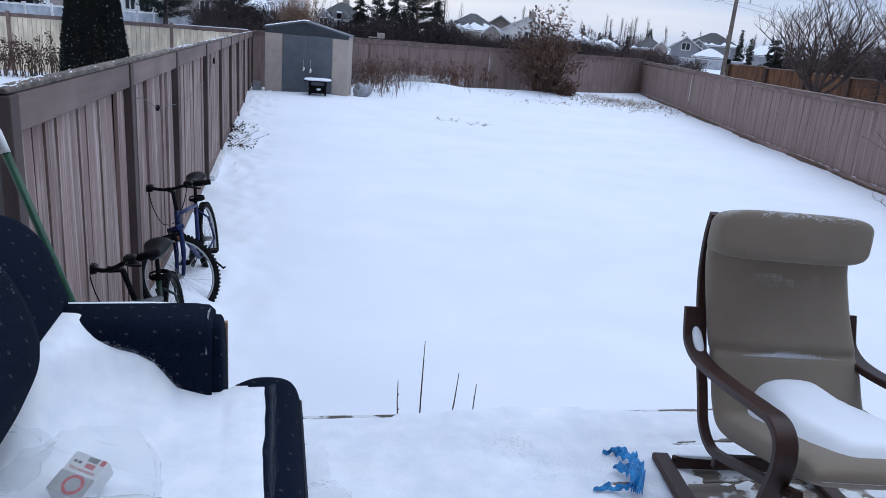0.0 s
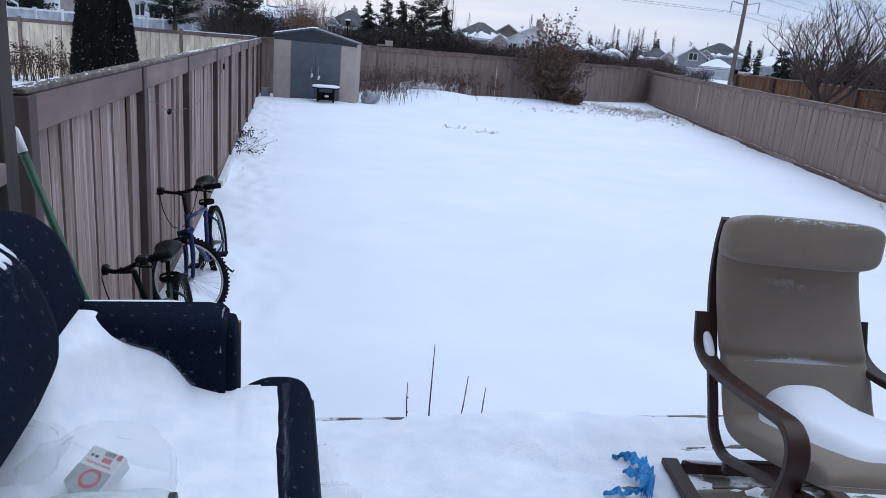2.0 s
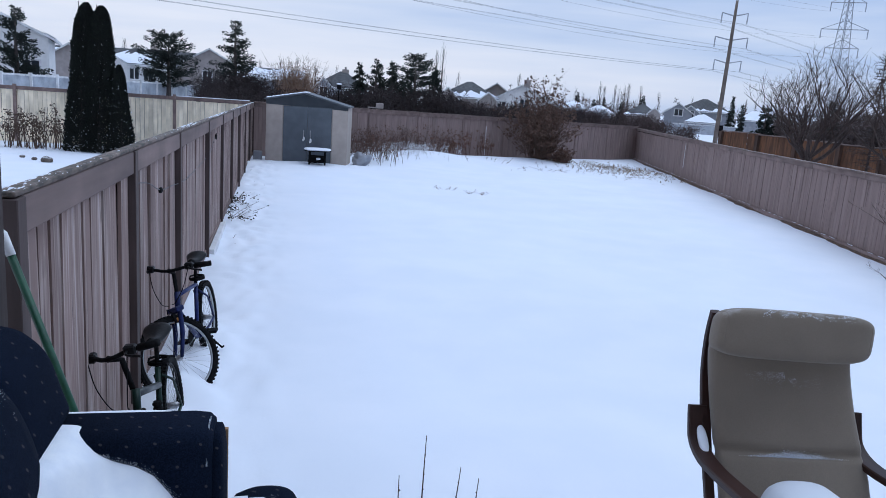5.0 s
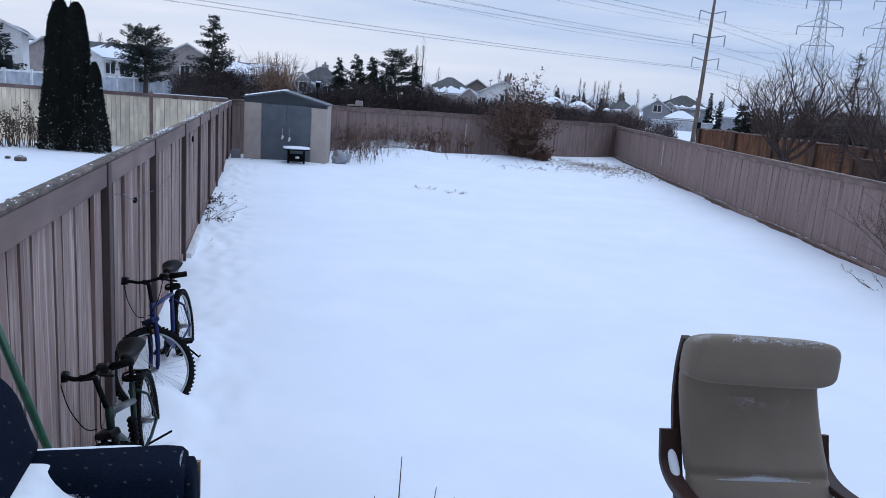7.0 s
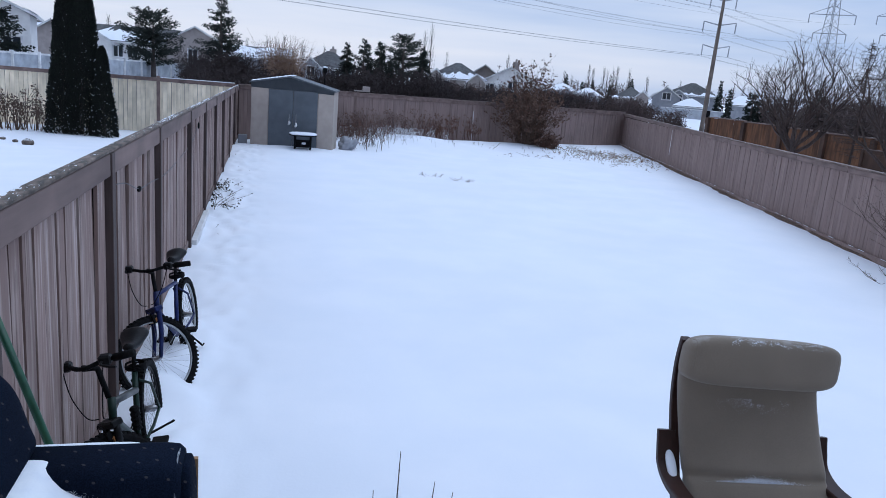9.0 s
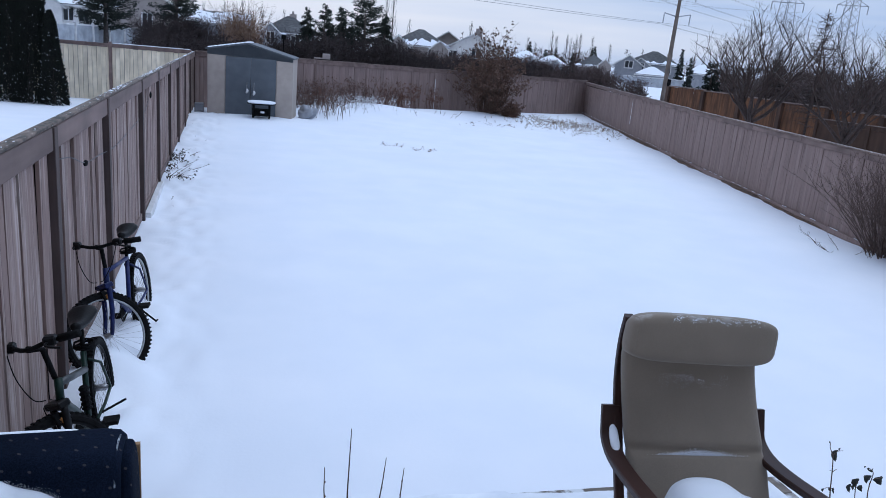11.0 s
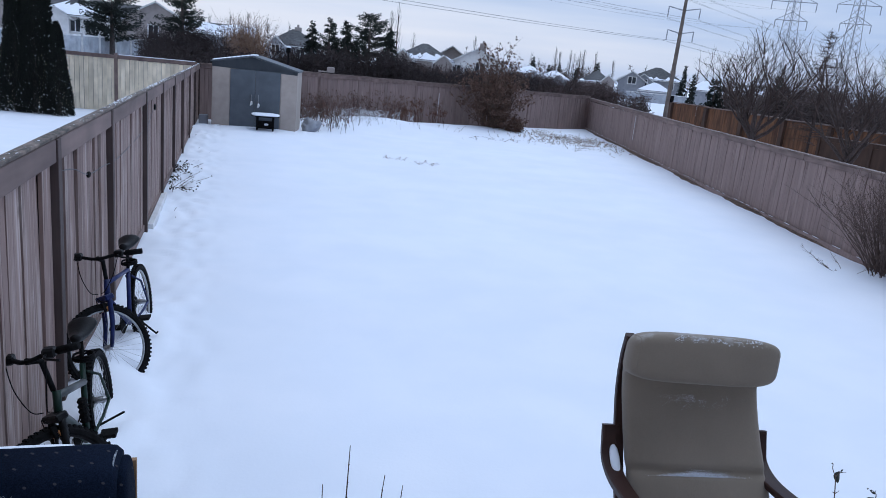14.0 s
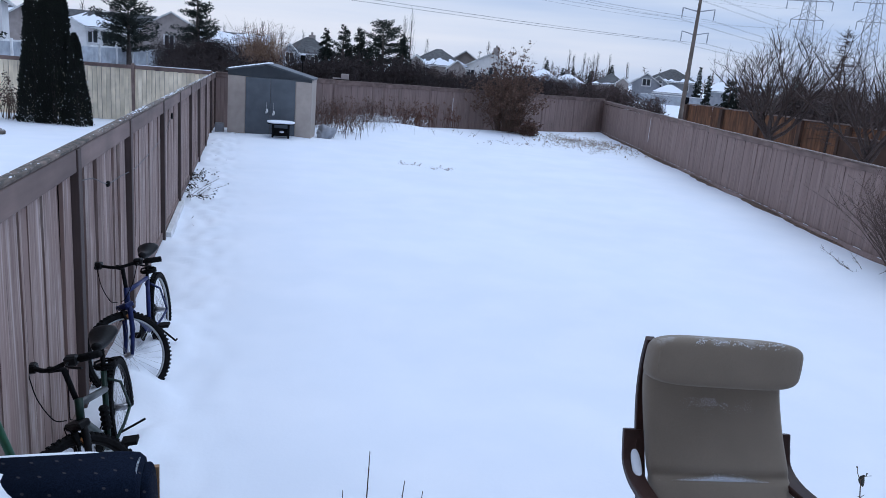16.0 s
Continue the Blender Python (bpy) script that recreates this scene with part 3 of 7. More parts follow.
for k in range(steps):
    y = 2.13 + 23.7 * (k / (steps - 1)) ** 1.6
    for j in range(nx):
        u = j / (nx - 1)
        q = Vector((u * 3.2, y * 11.0, 1.0))
        h = 0.50 * noise.noise(q) + 0.55 * noise.noise(q * 2.9) + 0.25 * noise.noise(Vector((3.0, y * 0.6, 1))) - 0.34 + 0.14 * min(1.0, max(0.0, (y - 4.0) / 6.0)) - 0.22 * max(0.0, u - 0.45)
        v.append((left_x(y) - 0.079 + 0.070 * u, y, left_top(y) + 0.0215 + (0.002 + 0.013 * min(0.8, h) if h > 0 else max(-0.012, h * 0.06))))
for k in range(steps - 1):
    for j in range(nx - 1):
        a = k * nx + j
        fc.append((a, a + 1, a + nx + 1, a + nx))
tagged(raw("cap_snow", v, fc, SNOW_CRUST, smooth=True), "broken crust of snow on the fence cap", "snow", kind="stuff")

fence_right = thing("fence_right", "mauve-brown stained board fence with a flat top rail", "fence", kind="structure")
d = (BACK1 - RIGHT0).normalized()
n_in = Vector((-d.y, d.x))
run = (BACK1 - RIGHT0).length
for k in range(14):
    a, b = RIGHT0 + d * (run * k / 14 + 0.004), RIGHT0 + d * (run * (k + 1) / 14 - 0.004)
    z = 1.50 + 0.013 * max(0, k - 6)
    plank("top_rail", fence_right, RAIL, a + n_in * 0.03, b + n_in * 0.03, z - 0.10, z, 0.05)
    plank("cap", fence_right, CAP, a + n_in * 0.0, b + n_in * 0.0, z + 0.003, z + 0.035, 0.14)
    plank("kick_board", fence_right, FENCE_R, a + n_in * 0.045, b + n_in * 0.045, -0.06, 0.085, 0.04)
    for s in range(6):
        if noise.noise(Vector((k * 3.1 + s * 0.9, 4.0, 2.0))) > -0.12:
            p, q = a.lerp(b, s / 6 + 0.01), a.lerp(b, (s + 0.62 + 0.3 * noise.noise(Vector((s * 2.3, k, 1.0)))) / 6)
            plank("snow_line", fence_right, SNOW, p + n_in * 0.052, q + n_in * 0.052, 0.087, 0.093, 0.016, "thin broken line of snow on the kick board")

v, fc = [], []
for k in range(240):
    s = 4.0 + 29.0 * k / 239
    wd = max(0.004, 0.05 + 0.16 * noise.noise(Vector((s * 0.45, 2.0, 7.0))) + 0.08 * noise.noise(Vector((s * 2.3, 5.0, 1.0))) + 0.10 * math.exp(-((s - 22.5) / 2.0) ** 2))
    a, b = RIGHT0 + d * s + n_in * 0.03, RIGHT0 + d * s + n_in * (0.066 + wd)
    c = a.lerp(b, 0.6)
    v += [(a.x, a.y, ground_z(a.x, a.y) + 0.055), (c.x, c.y, ground_z(c.x, c.y) + 0.035), (b.x, b.y, ground_z(b.x, b.y) - 0.004)]
for k in range(239):
    for j in range(2):
        fc.append((k * 3 + j, k * 3 + j + 1, k * 3 + j + 4, k * 3 + j + 3))
tagged(raw("bare_earth", v, fc, EARTH, smooth=True), "strip of bare brown earth along the fence foot", "earth", kind="stuff")

fence_back = thing("fence_back", "brown board fence along the back of the yard", "fence", kind="structure")
db = (BACK1 - LEFT1).normalized()
nb = Vector((db.y, -db.x))
runb = (BACK1 - LEFT1).length
for k in range(9):
    a, b = LEFT1 + db * (runb * k / 9 + 0.003), LEFT1 + db * (runb * (k + 1) / 9 - 0.003)
    z = 1.82 - 0.14 * k / 8
    plank("top_rail", fence_back, RAIL, a + nb * 0.03, b + nb * 0.03, z - 0.14, z - 0.002, 0.04)
    plank("cap", fence_back, RAIL, a, b, z, z + 0.035, 0.14)
    bm = bmesh.new()
    c = b + nb * 0.022
    box(bm, c.x - 0.02, c.x + 0.02, c.y - 0.03, c.y + 0.03, -0.2, z - 0.142)
    part("batten", bm, FENCE_R, fence_back)

c = Vector((9.68, 30.55)) + nb * 0.03
plank("pale_batten", fence_back, CARTON, c - db * 0.012, c + db * 0.012, 0.1, 1.36, 0.012, "thin pale strip showing in a seam")
c = Vector((16.03, 25.0)) + n_in * 0.024
plank("pale_batten", fence_right, CARTON, c - d * 0.014, c + d * 0.014, 0.45, 1.38, 0.012, "thin pale strip showing in a seam")

# the neighbour's cream fence, beyond the side fence
fence_cream = thing("cream_fence", "cream board fence with brown posts and top rail", "fence", kind="structure")
cream_pts = [Vector((-2.55 * k, 26.45 + 0.2 * k)) for k in range(6)]
for p, q in zip(cream_pts, cream_pts[1:]):
    plank("top_rail", fence_cream, RAIL, p, q, 1.72, 1.84, 0.09)
    bm = bmesh.new()
    box(bm, q.x - 0.05, q.x + 0.05, q.y - 0.09, q.y + 0.01, -0.2, 1.90, 0.004)
    part("post", bm, RAIL, fence_cream)
plank("cap_snow", fence_cream, SNOW, cream_pts[0].lerp(cream_pts[1], 0.02), cream_pts[0].lerp(cream_pts[1], 0.96), 1.842, 1.868, 0.07, "strip of snow on the top rail")

# ---- house wall behind the camera, and the deck ----
bm = bmesh.new()
box(bm, -1.5, 9.0, -1.75, -1.55, -0.3, 5.0)
tagged(part("wall_house", bm, STUCCO, None), "plain beige house wall behind the deck", "wall", kind="structure")

DECK_Z = 0.60
deck = thing("deck", "low grey weathered wooden deck under patchy snow", "deck", (1.0, 2.07, DECK_Z), -2.4, kind="structure")
bm = bmesh.new()
box(bm, -1.05, 2.70, -0.045, -0.012, -0.62, -0.035)
part("fascia", bm, RAIL, deck)
rng = random.Random(4)
for k in range(25):
    bm = bmesh.new()
    y1 = 0.0 - k * 0.146
    box(bm, -1.05, 2.72, y1 - 0.14, y1, -0.032, 0.0, 0.003)
    part("deck_board", bm, DECK, deck)


def deck_snow(x, y):
    """Snow over the boards, scraped thin round the armchair."""
    h = 0.030 + 0.022 * noise.noise(Vector((x * 1.7, y * 1.7, 3))) + 0.012 * noise.noise(Vector((x * 6, y * 6, 8))) + 0.004 * noise.noise(Vector((x * 25, y * 25, 1)))
    h += 0.035 * bump2(x, y, 1.95, 1.85, 0.45, 0.2)
    h += 0.02 * bump2(x, y, 1.5, 1.4, 0.5, 0.4)
    bare = max(bump2(x, y, 2.85, 1.22, 0.62, 0.34), bump2(x, y, 2.5, 1.1, 0.30, 0.35), 0.75 * bump2(x, y, 2.75, 1.70, 0.35, 0.028))
    h -= 0.066 * bare * (1 + 0.9 * noise.noise(Vector((x * 5, y * 14, 4))) + 0.6 * noise.noise(Vector((x * 16, y * 34, 6))))
    h -= 0.02 * bump2(x, y, 2.0, 1.55, 0.10, 0.05) + 0.02 * bump2(x, y, 2.15, 1.45, 0.1, 0.12)
    lip = 0.035 * (1 if x < 1.42 or 2.25 < x < 2.95 else 0.3) + 0.012 * noise.noise(Vector((x * 5, 1, 1)))
    edge = min(1.0, (2.07 - lip - 0.042 * (x - 1) - y) / 0.04, (3.66 - x) / 0.05)
    return DECK_Z + (h * max(0.0, edge) if h > 0 else h) - (0.012 if edge < 0.02 else 0)


xs = [0.0 + 0.03 * k for k in range(124)]
ys = [-1.5 + 0.03 * k for k in range(119)] + [2.062]
bm = sheet(xs, [0.0] * 0 + ys, lambda x, y: deck_snow(x, y - 0.042 * (x - 1)))
for v in bm.verts:
    v.co.y -= 0.042 * (v.co.x - 1)
solo("deck_snow", bm, DECK_SNOW, "thin crusted snow lying over the deck boards", "snow", kind="stuff", smooth=True)

rng = random.Random(12)
v, fc = [], []
for _ in range(900):
    if rng.random() < 0.45:
        x, y = rng.gauss(1.862, 0.045), rng.gauss(1.685, 0.03)
    else:
        x, y = rng.gauss(1.98, 0.15), rng.gauss(1.58, 0.09)
    z = deck_snow(x, y)
    if z < DECK_Z:
        continue
    leaf(v, fc, Vector((x, y, z + 0.001)), rand_dir(rng, 0, 0.4), rng.uniform(0.001, 0.0032), rng, 0.3)
tagged(raw("dirt_specks", v, fc, DARK_LEAF), "dark specks of dirt scattered on the deck snow", "dirt", kind="stuff")

# tall deck post and the stub of a rail at the fence end
bm = bmesh.new()
box(bm, -0.13, 0.005, 1.83, 1.96, -0.1, 3.4, 0.006)
post = solo("deck_post", bm, DECK_POST, "brown wooden post at the corner of the deck, shade in its colour", "post")
bm = bmesh.new()
box(bm, -0.10, 0.012, 0.9, 1.82, 1.62, 1.69, 0.004)
part("rail", bm, RAIL, post)

# ---- sofa ----
sofa = thing("sofa", "navy flecked upholstered sofa with snow on its seat", "sofa", (0, 0, 0))
bm = bmesh.new()
box(bm, -0.10, 0.20, -0.2, 1.455, 0.62, 1.05, 0.03, seg=2)
box(bm, 0.20, 0.90, -0.2, 1.25, 0.64, 0.93, 0.02, seg=2)
part("base", bm, NAVY, sofa, smooth=True)
bm = bmesh.new()
pillow(bm, (0.0, 0.58, 1.2), (0.24, 1.70, 0.74), 4.5, nu=36, nv=20)
part("backrest", bm, NAVY, sofa, smooth=True)
def bolster(name, profile, rows, centre, parent=None):
    """A padded piece: a side profile (x, z) swept along y, drawn in towards its ends."""
    prof = smooth_path([(x, 0, z) for x, z in profile], 4)
    bm = bmesh.new()
    loops = [[bm.verts.new((centre[0] + (q.x - centre[0]) * k, y, centre[1] + (q.z - centre[1]) * k)) for q in prof] for y, k in rows]
    for p, q in zip(loops, loops[1:]):
        bridge(bm, p, q)
    bm.faces.new(loops[0])
    bm.faces.new(loops[-1])
    return part(name, bm, NAVY, parent or sofa, smooth=True)


bolster("seat_cushion", [(0.15, 0.93), (0.80, 0.93), (0.86, 0.97), (0.87, 1.03), (0.84, 1.09), (0.15, 1.10)], ((-0.1, 0.97), (-0.06, 1.0), (1.195, 1.0), (1.23, 0.985)), (0.5, 1.0))
bolster("cushion_lip", [(0.80, 0.93), (0.97, 0.93), (0.998, 0.955), (1.004, 1.02), (0.997, 1.07), (0.975, 1.105), (0.93, 1.122), (0.86, 1.122), (0.80, 1.10)],
        ((-0.15, 0.97), (-0.1, 1.0), (1.33, 1.0), (1.37, 0.985), (1.39, 0.94), (1.398, 0.86)), (0.90, 1.03))
bm = bmesh.new()
tube(bm, smooth_path([(1.003, -0.1, 1.055), (1.003, 1.20, 1.055), (1.0, 1.33, 1.055), (0.985, 1.385, 1.055), (0.95, 1.402, 1.055), (0.86, 1.402, 1.055)]), 0.005, 6)
part("piping", bm, SOFA_TRIM, sofa, smooth=True)


def arm(bm, y0, y1):
    """A padded arm: a rounded top over a straight panel, rounded at its front."""
    sec, r = [], 0.055
    for a in range(0, 181, 20):
        yy = (y1 - r if a < 90 else y0 + r) + r * math.cos(radians(a))
        sec.append((yy, 1.356 - r + r * math.sin(radians(a))))
    sec = [(y1, 0.66)] + sec + [(y0, 0.66)]
    cy = (y0 + y1) / 2
    rows = []
    for x, k in ((0.02, 1), (0.68, 1), (0.725, 0.985), (0.742, 0.94)):
        rows.append([bm.verts.new((x, cy + (yy - cy) * k, 1.0 + (z - 1.0) * (k if z > 1 else 1))) for yy, z in sec])
    for a, b in zip(rows, rows[1:]):
        bridge(bm, a, b)
    bm.faces.new(rows[0])
    bm.faces.new(rows[-1])


for y0, y1 in ((1.255, 1.475), (-0.42, -0.20)):
    bm = bmesh.new()
    arm(bm, y0, y1)
    armrest = part("armrest", bm, NAVY, sofa, smooth=True)
    bm = bmesh.new()
    r = 0.05
    pillow(bm, (0.748, (y0 + y1) / 2 + 0.012, 0.98), (0.06, 0.205, 0.69), 4)
    part("front_panel", bm, NAVY, armrest, smooth=True)
    bm = bmesh.new()
    cy = (y0 + y1) / 2
    tube(bm, [(0.728, cy + (0.107 * math.cos(radians(a))) * 0.99, 1.235 + 0.113 * math.sin(radians(a)) ** 0.45) for a in range(178, 1, -8)] + [(0.728, cy + 0.107, z) for z in (1.1, 0.9, 0.7)], 0.0035, 5)
    part("piping", bm, FROSTED_TRIM, armrest, "navy piping rimed with frost", smooth=True)
    bm = bmesh.new()
    box(bm, 0.05, 0.775, y1 + 0.002, y1 + 0.02, 0.64, 1.27)
    part("side_panel", bm, TAN, armrest, "raw tan board on the outside of the arm")
# the fixed back above the arm, then the loose back cushion
bolster("back_wing", [(-0.10, 1.33), (-0.11, 1.52), (-0.05, 1.61), (0.05, 1.635), (0.175, 1.626), (0.235, 1.595), (0.283, 1.535), (0.316, 1.43), (0.333, 1.375), (0.322, 1.350), (0.285, 1.338), (0.15, 1.33)],
        ((1.08, 0.86), (1.09, 0.95), (1.12, 1.0), (1.395, 1.0), (1.425, 0.985), (1.445, 0.95), (1.455, 0.86)), (0.05, 1.38))
bolster("back_cushion", [(-0.02, 1.12), (-0.06, 1.40), (-0.01, 1.66), (0.10, 1.735), (0.24, 1.735), (0.335, 1.685), (0.39, 1.60), (0.425, 1.47), (0.40, 1.375), (0.345, 1.29), (0.28, 1.20), (0.15, 1.12)],
        ((-0.14, 0.6), (-0.12, 0.8), (-0.05, 0.95), (0.1, 1.0), (0.60, 1.01), (0.74, 1.0), (0.84, 0.965), (0.90, 0.90), (0.935, 0.80), (0.95, 0.62)), (0.18, 1.43))
for x, y in ((0.0, -0.1), (0.0, 1.35), (0.82, -0.1), (0.82, 1.15)):
    bm = bmesh.new()
    box(bm, x, x + 0.06, y, y + 0.06, 0.598, 0.66, 0.004)
    part("foot", bm, BENTWOOD, sofa)


def sofa_snow(x, y):
    z = 1.128 + 0.010 * noise.noise(Vector((x * 4, y * 4, 2))) + 0.004 * noise.noise(Vector((x * 9, y * 9, 7)))
    z += 0.05 * math.exp(-max(0.0, x - 0.34) / 0.08)
    near = math.exp(-max(0.0, 1.255 - 0.20 * min(1.0, max(0.0, (0.47 - x) / 0.10)) - y) / 0.13)
    z += 0.03 * bump2(x, y, 0.22, 1.22, 0.12, 0.26)
    z += near * float(np.interp(x, (0.28, 0.36, 0.378, 0.386, 0.405, 0.44, 0.48, 0.54, 0.585, 0.61, 0.645, 0.74), (0.25, 0.245, 0.232, 0.212, 0.187, 0.166, 0.152, 0.138, 0.112, 0.08, 0.03, 0.0)))
    z -= 0.018 * bump2(x, y, 0.62, 0.90, 0.12, 0.06) + 0.012 * bump2(x, y, 0.52, 1.0, 0.1, 0.1)
    edge = min(1.0, max(0.0, (0.912 + 0.012 * noise.noise(Vector((1, y * 9, 3))) - x) / 0.05))
    if x > 0.76:
        edge = min(edge, max(0.0, min(1.0, (1.325 + 0.01 * noise.noise(Vector((x * 12, 2, 3))) - y) / 0.04)))
    low = 1.075 + 0.042 * min(1.0, max(0.0, (x - 0.74) / 0.06))
    if z > 1.32:
        z = 1.32 + 0.048 * (1 - math.exp((1.32 - z) / 0.048)) + 0.003 * noise.noise(Vector((x * 14, y * 14, 5)))
    z = max(z, low + 0.014)
    return low + (z - low) * (1 - (1 - edge) ** 2)


solo("sofa_snow", sheet([0.16 + 0.0125 * k for k in range(64)], [-0.08 + 0.0139 * k for k in range(103)], sofa_snow), SNOW_CRUST,
     "thick drift of snow filling the sofa seat", "snow", kind="stuff", smooth=True)
bm = bmesh.new()
pillow(bm, (0.37, 1.440, 1.3515), (0.40, 0.016, 0.007), 2.5, lumps=0.6)
solo("arm_snow", bm, SNOW_CRUST, "thin line of snow on the sofa arm", "snow", kind="stuff", smooth=True)
rng = random.Random(43)
rim = smooth_path([(0.20, 0, 1.738), (0.27, 0, 1.725), (0.335, 0, 1.685), (0.375, 0, 1.63), (0.40, 0, 1.56)], 6)
ns, ny, v, fc, frost = 40, 110, [], [], []
for a in range(ns):
    s = a / (ns - 1)
    q = rim[0].lerp(rim[-1], s) if len(rim) < 2 else rim[min(len(rim) - 2, int(s * (len(rim) - 1)))].lerp(rim[min(len(rim) - 1, int(s * (len(rim) - 1)) + 1)], s * (len(rim) - 1) % 1)
    for b in range(ny):
        y = 0.45 + 0.475 * b / (ny - 1)
        depth = 0.30 * noise.noise(Vector((y * 6, s * 1.6, 1))) + 0.60 * noise.noise(Vector((y * 30, s * 3.0, 4))) + 0.3 * noise.noise(Vector((y * 80, s * 12, 7))) - 1.55 * s + 0.66
        k = float(np.interp(y, (0.45, 0.60, 0.74, 0.84, 0.90, 0.935), (1.006, 1.01, 1.0, 0.965, 0.90, 0.80)))
        k += 0.012 + 0.03 * min(0.5, depth) if depth > 0 else max(-0.05, 0.012 + 0.25 * depth)
        v.append((0.18 + (q.x - 0.18) * k, y, 1.43 + (q.z - 1.43) * k))
        if -0.30 < depth < 0.05:
            frost += [(q.x, y, q.z)] * int(5 * (0.4 + depth) / 0.4)
for a in range(ns - 1):
    for b in range(ny - 1):
        c = a * ny + b
        fc.append((c, c + 1, c + ny + 1, c + ny))
tagged(raw("cushion_snow", v, fc, SNOW, smooth=True), "streaky snow frozen to the sofa's back cushion", "snow", kind="stuff")

# powdery fringe where the snow thins out on the cloth
rng = random.Random(41)
v, fc = [], []
for x, y, z in frost:
    y += rng.gauss(0, 0.003)
    k = float(np.interp(y, (0.45, 0.60, 0.74, 0.84, 0.90, 0.935), (1.006, 1.01, 1.0, 0.965, 0.90, 0.80))) + 0.006
    p = Vector((0.18 + (x - 0.18) * k, y, 1.43 + (z - 1.43) * k + rng.gauss(0, 0.002)))
    leaf(v, fc, p, rand_dir(rng, -0.2, 0.4), rng.uniform(0.0006, 0.0017), rng, 0.3)
for _ in range(15000):
    if rng.random() < 0.6:
        y = rng.uniform(0.3, 1.33)
        x = 0.900 + abs(rng.gauss(0, 0.011))
        p = Vector((x, y, 1.1235 - 1.2 * max(0.0, x - 0.93) ** 1.5 * 4))
    else:
        x = rng.uniform(0.24, 0.66)
        p = Vector((x, 1.2535, max(sofa_snow(x, 1.25), 1.1) - 0.004 + abs(rng.gauss(0, 0.010))))
        if p.z > 1.31:
            continue
    leaf(v, fc, p, rand_dir(rng, -0.2, 0.4), rng.uniform(0.0006, 0.0017), rng, 0.3)
tagged(raw("powder_snow", v, fc, SNOW), "powdery fringe of snow on the sofa cloth", "snow", kind="stuff")

# ---- litter on the sofa: a clear bag with a carton, and a bottle ----
bag = thing("plastic_bag", "crumpled clear plastic bag holding a milk carton on the snowy seat", "plastic bag", (0.475, 0.755, 1.125))
rng = random.Random(9)


def crumple(c, size, amp, freq, seed, nu=40, nv=24):
    bm = bmesh.new()
    pillow(bm, c, size, 2.4, nu=nu, nv=nv)
    for v in bm.verts:
        p = v.co * freq + Vector((seed, 0, 0))
        v.co += (v.co - Vector(c)).normalized() * amp * (noise.noise(p) + 0.6 * abs(noise.noise(p * 2.3)))
        v.co.z = max(v.co.z, -0.02)
    return bm


part("film", crumple((0.03, 0.02, 0.05), (0.32, 0.28, 0.17), 0.035, 11, 1), FILM, bag)
part("film", crumple((-0.17, 0.08, 0.04), (0.20, 0.26, 0.16), 0.04, 13, 5), FILM, bag)
tilt = pose(0.025, 0.015, 0.055, 24, 8, -27) @ Matrix.Scale(0.70, 4)
bm = bmesh.new()
box(bm, -0.062, 0.062, -0.075, 0.075, -0.035, 0.035, 0.003, tilt)
carton = part("carton", bm, CARTON, bag, "white and grey drinks carton with red print")


def card(x0, x1, y0, y1, mat, name="print_patch"):
    b = bmesh.new()
    box(b, x0, x1, y0, y1, 0.0352, 0.0362, 0, tilt)
    return part(name, b, mat, carton)


card(-0.061, 0.061, -0.074, 0.0, CARTON_GREY)
card(0.0, 0.032, 0.028, 0.045, RED_INK)
for k in range(9):
    card(-0.005 + k * 0.0042, -0.003 + k * 0.0042, 0.05, 0.068, BLACK_INK, "bar_code")
card(0.04, 0.056, 0.05, 0.07, RED_INK)
card(-0.045, -0.035, 0.035, 0.044, BLACK_INK)
card(-0.030, -0.018, 0.035, 0.044, BLACK_INK)
ringm = bmesh.new()
inner, outer = [[ringm.verts.new(tilt @ Vector((0.008 + r * math.cos(a), -0.036 + r * math.sin(a), 0.0368))) for a in [2 * math.pi * k / 32 for k in range(32)]] for r in (0.024, 0.0345)]
bridge(ringm, inner, outer)
part("print_ring", ringm, RED_INK, carton)
txt = bpy.data.curves.new("text", "FONT")
txt.body, txt.size, txt.align_x, txt.extrude = "RECYCLE ME/MOI", 0.0118, "CENTER", 0.0004
txt_ob = new("lettering", txt)
dg = bpy.context.evaluated_depsgraph_get()
txt_me = bpy.data.meshes.new_from_object(txt_ob.evaluated_get(dg))
bpy.data.objects.remove(txt_ob)
lettering = new("lettering", txt_me)
lettering.data.materials.clear()
lettering.data.materials.append(RED_INK)
lettering.parent, lettering.matrix_basis = carton, tilt @ pose(0, 0.012, 0.0368)

bottle = thing("bottle", "empty clear plastic bottle lying on the snow", "bottle", (0.55, 0.625, 1.168), 2)
bm = bmesh.new()
pillow(bm, (0, 0, 0), (0.27, 0.09, 0.09), 5)
part("body", bm, CLEAR, bottle, smooth=True)
bm = bmesh.new()
tube(bm, [(0.122, 0, 0), (0.137, 0, 0)], 0.043, 20)
part("base_ring", bm, BLACK_INK, bottle)

# white bag and film on the deck beside the sofa
bm = crumple((1.07, 1.63, 0.630), (0.10, 0.30, 0.06), 0.030, 16, 3)
solo("white_bag", bm, FILM_WHITE, "half-buried translucent plastic bag on the snowy deck", "plastic bag")
bm = crumple((1.09, 1.36, 0.645), (0.16, 0.26, 0.09), 0.03, 10, 8)
solo("clear_bag", bm, FILM, "crumpled clear plastic bag on the snowy deck", "plastic bag")

# torn blue plastic on the deck: a crescent of crinkled film, with strands
rng = random.Random(3)


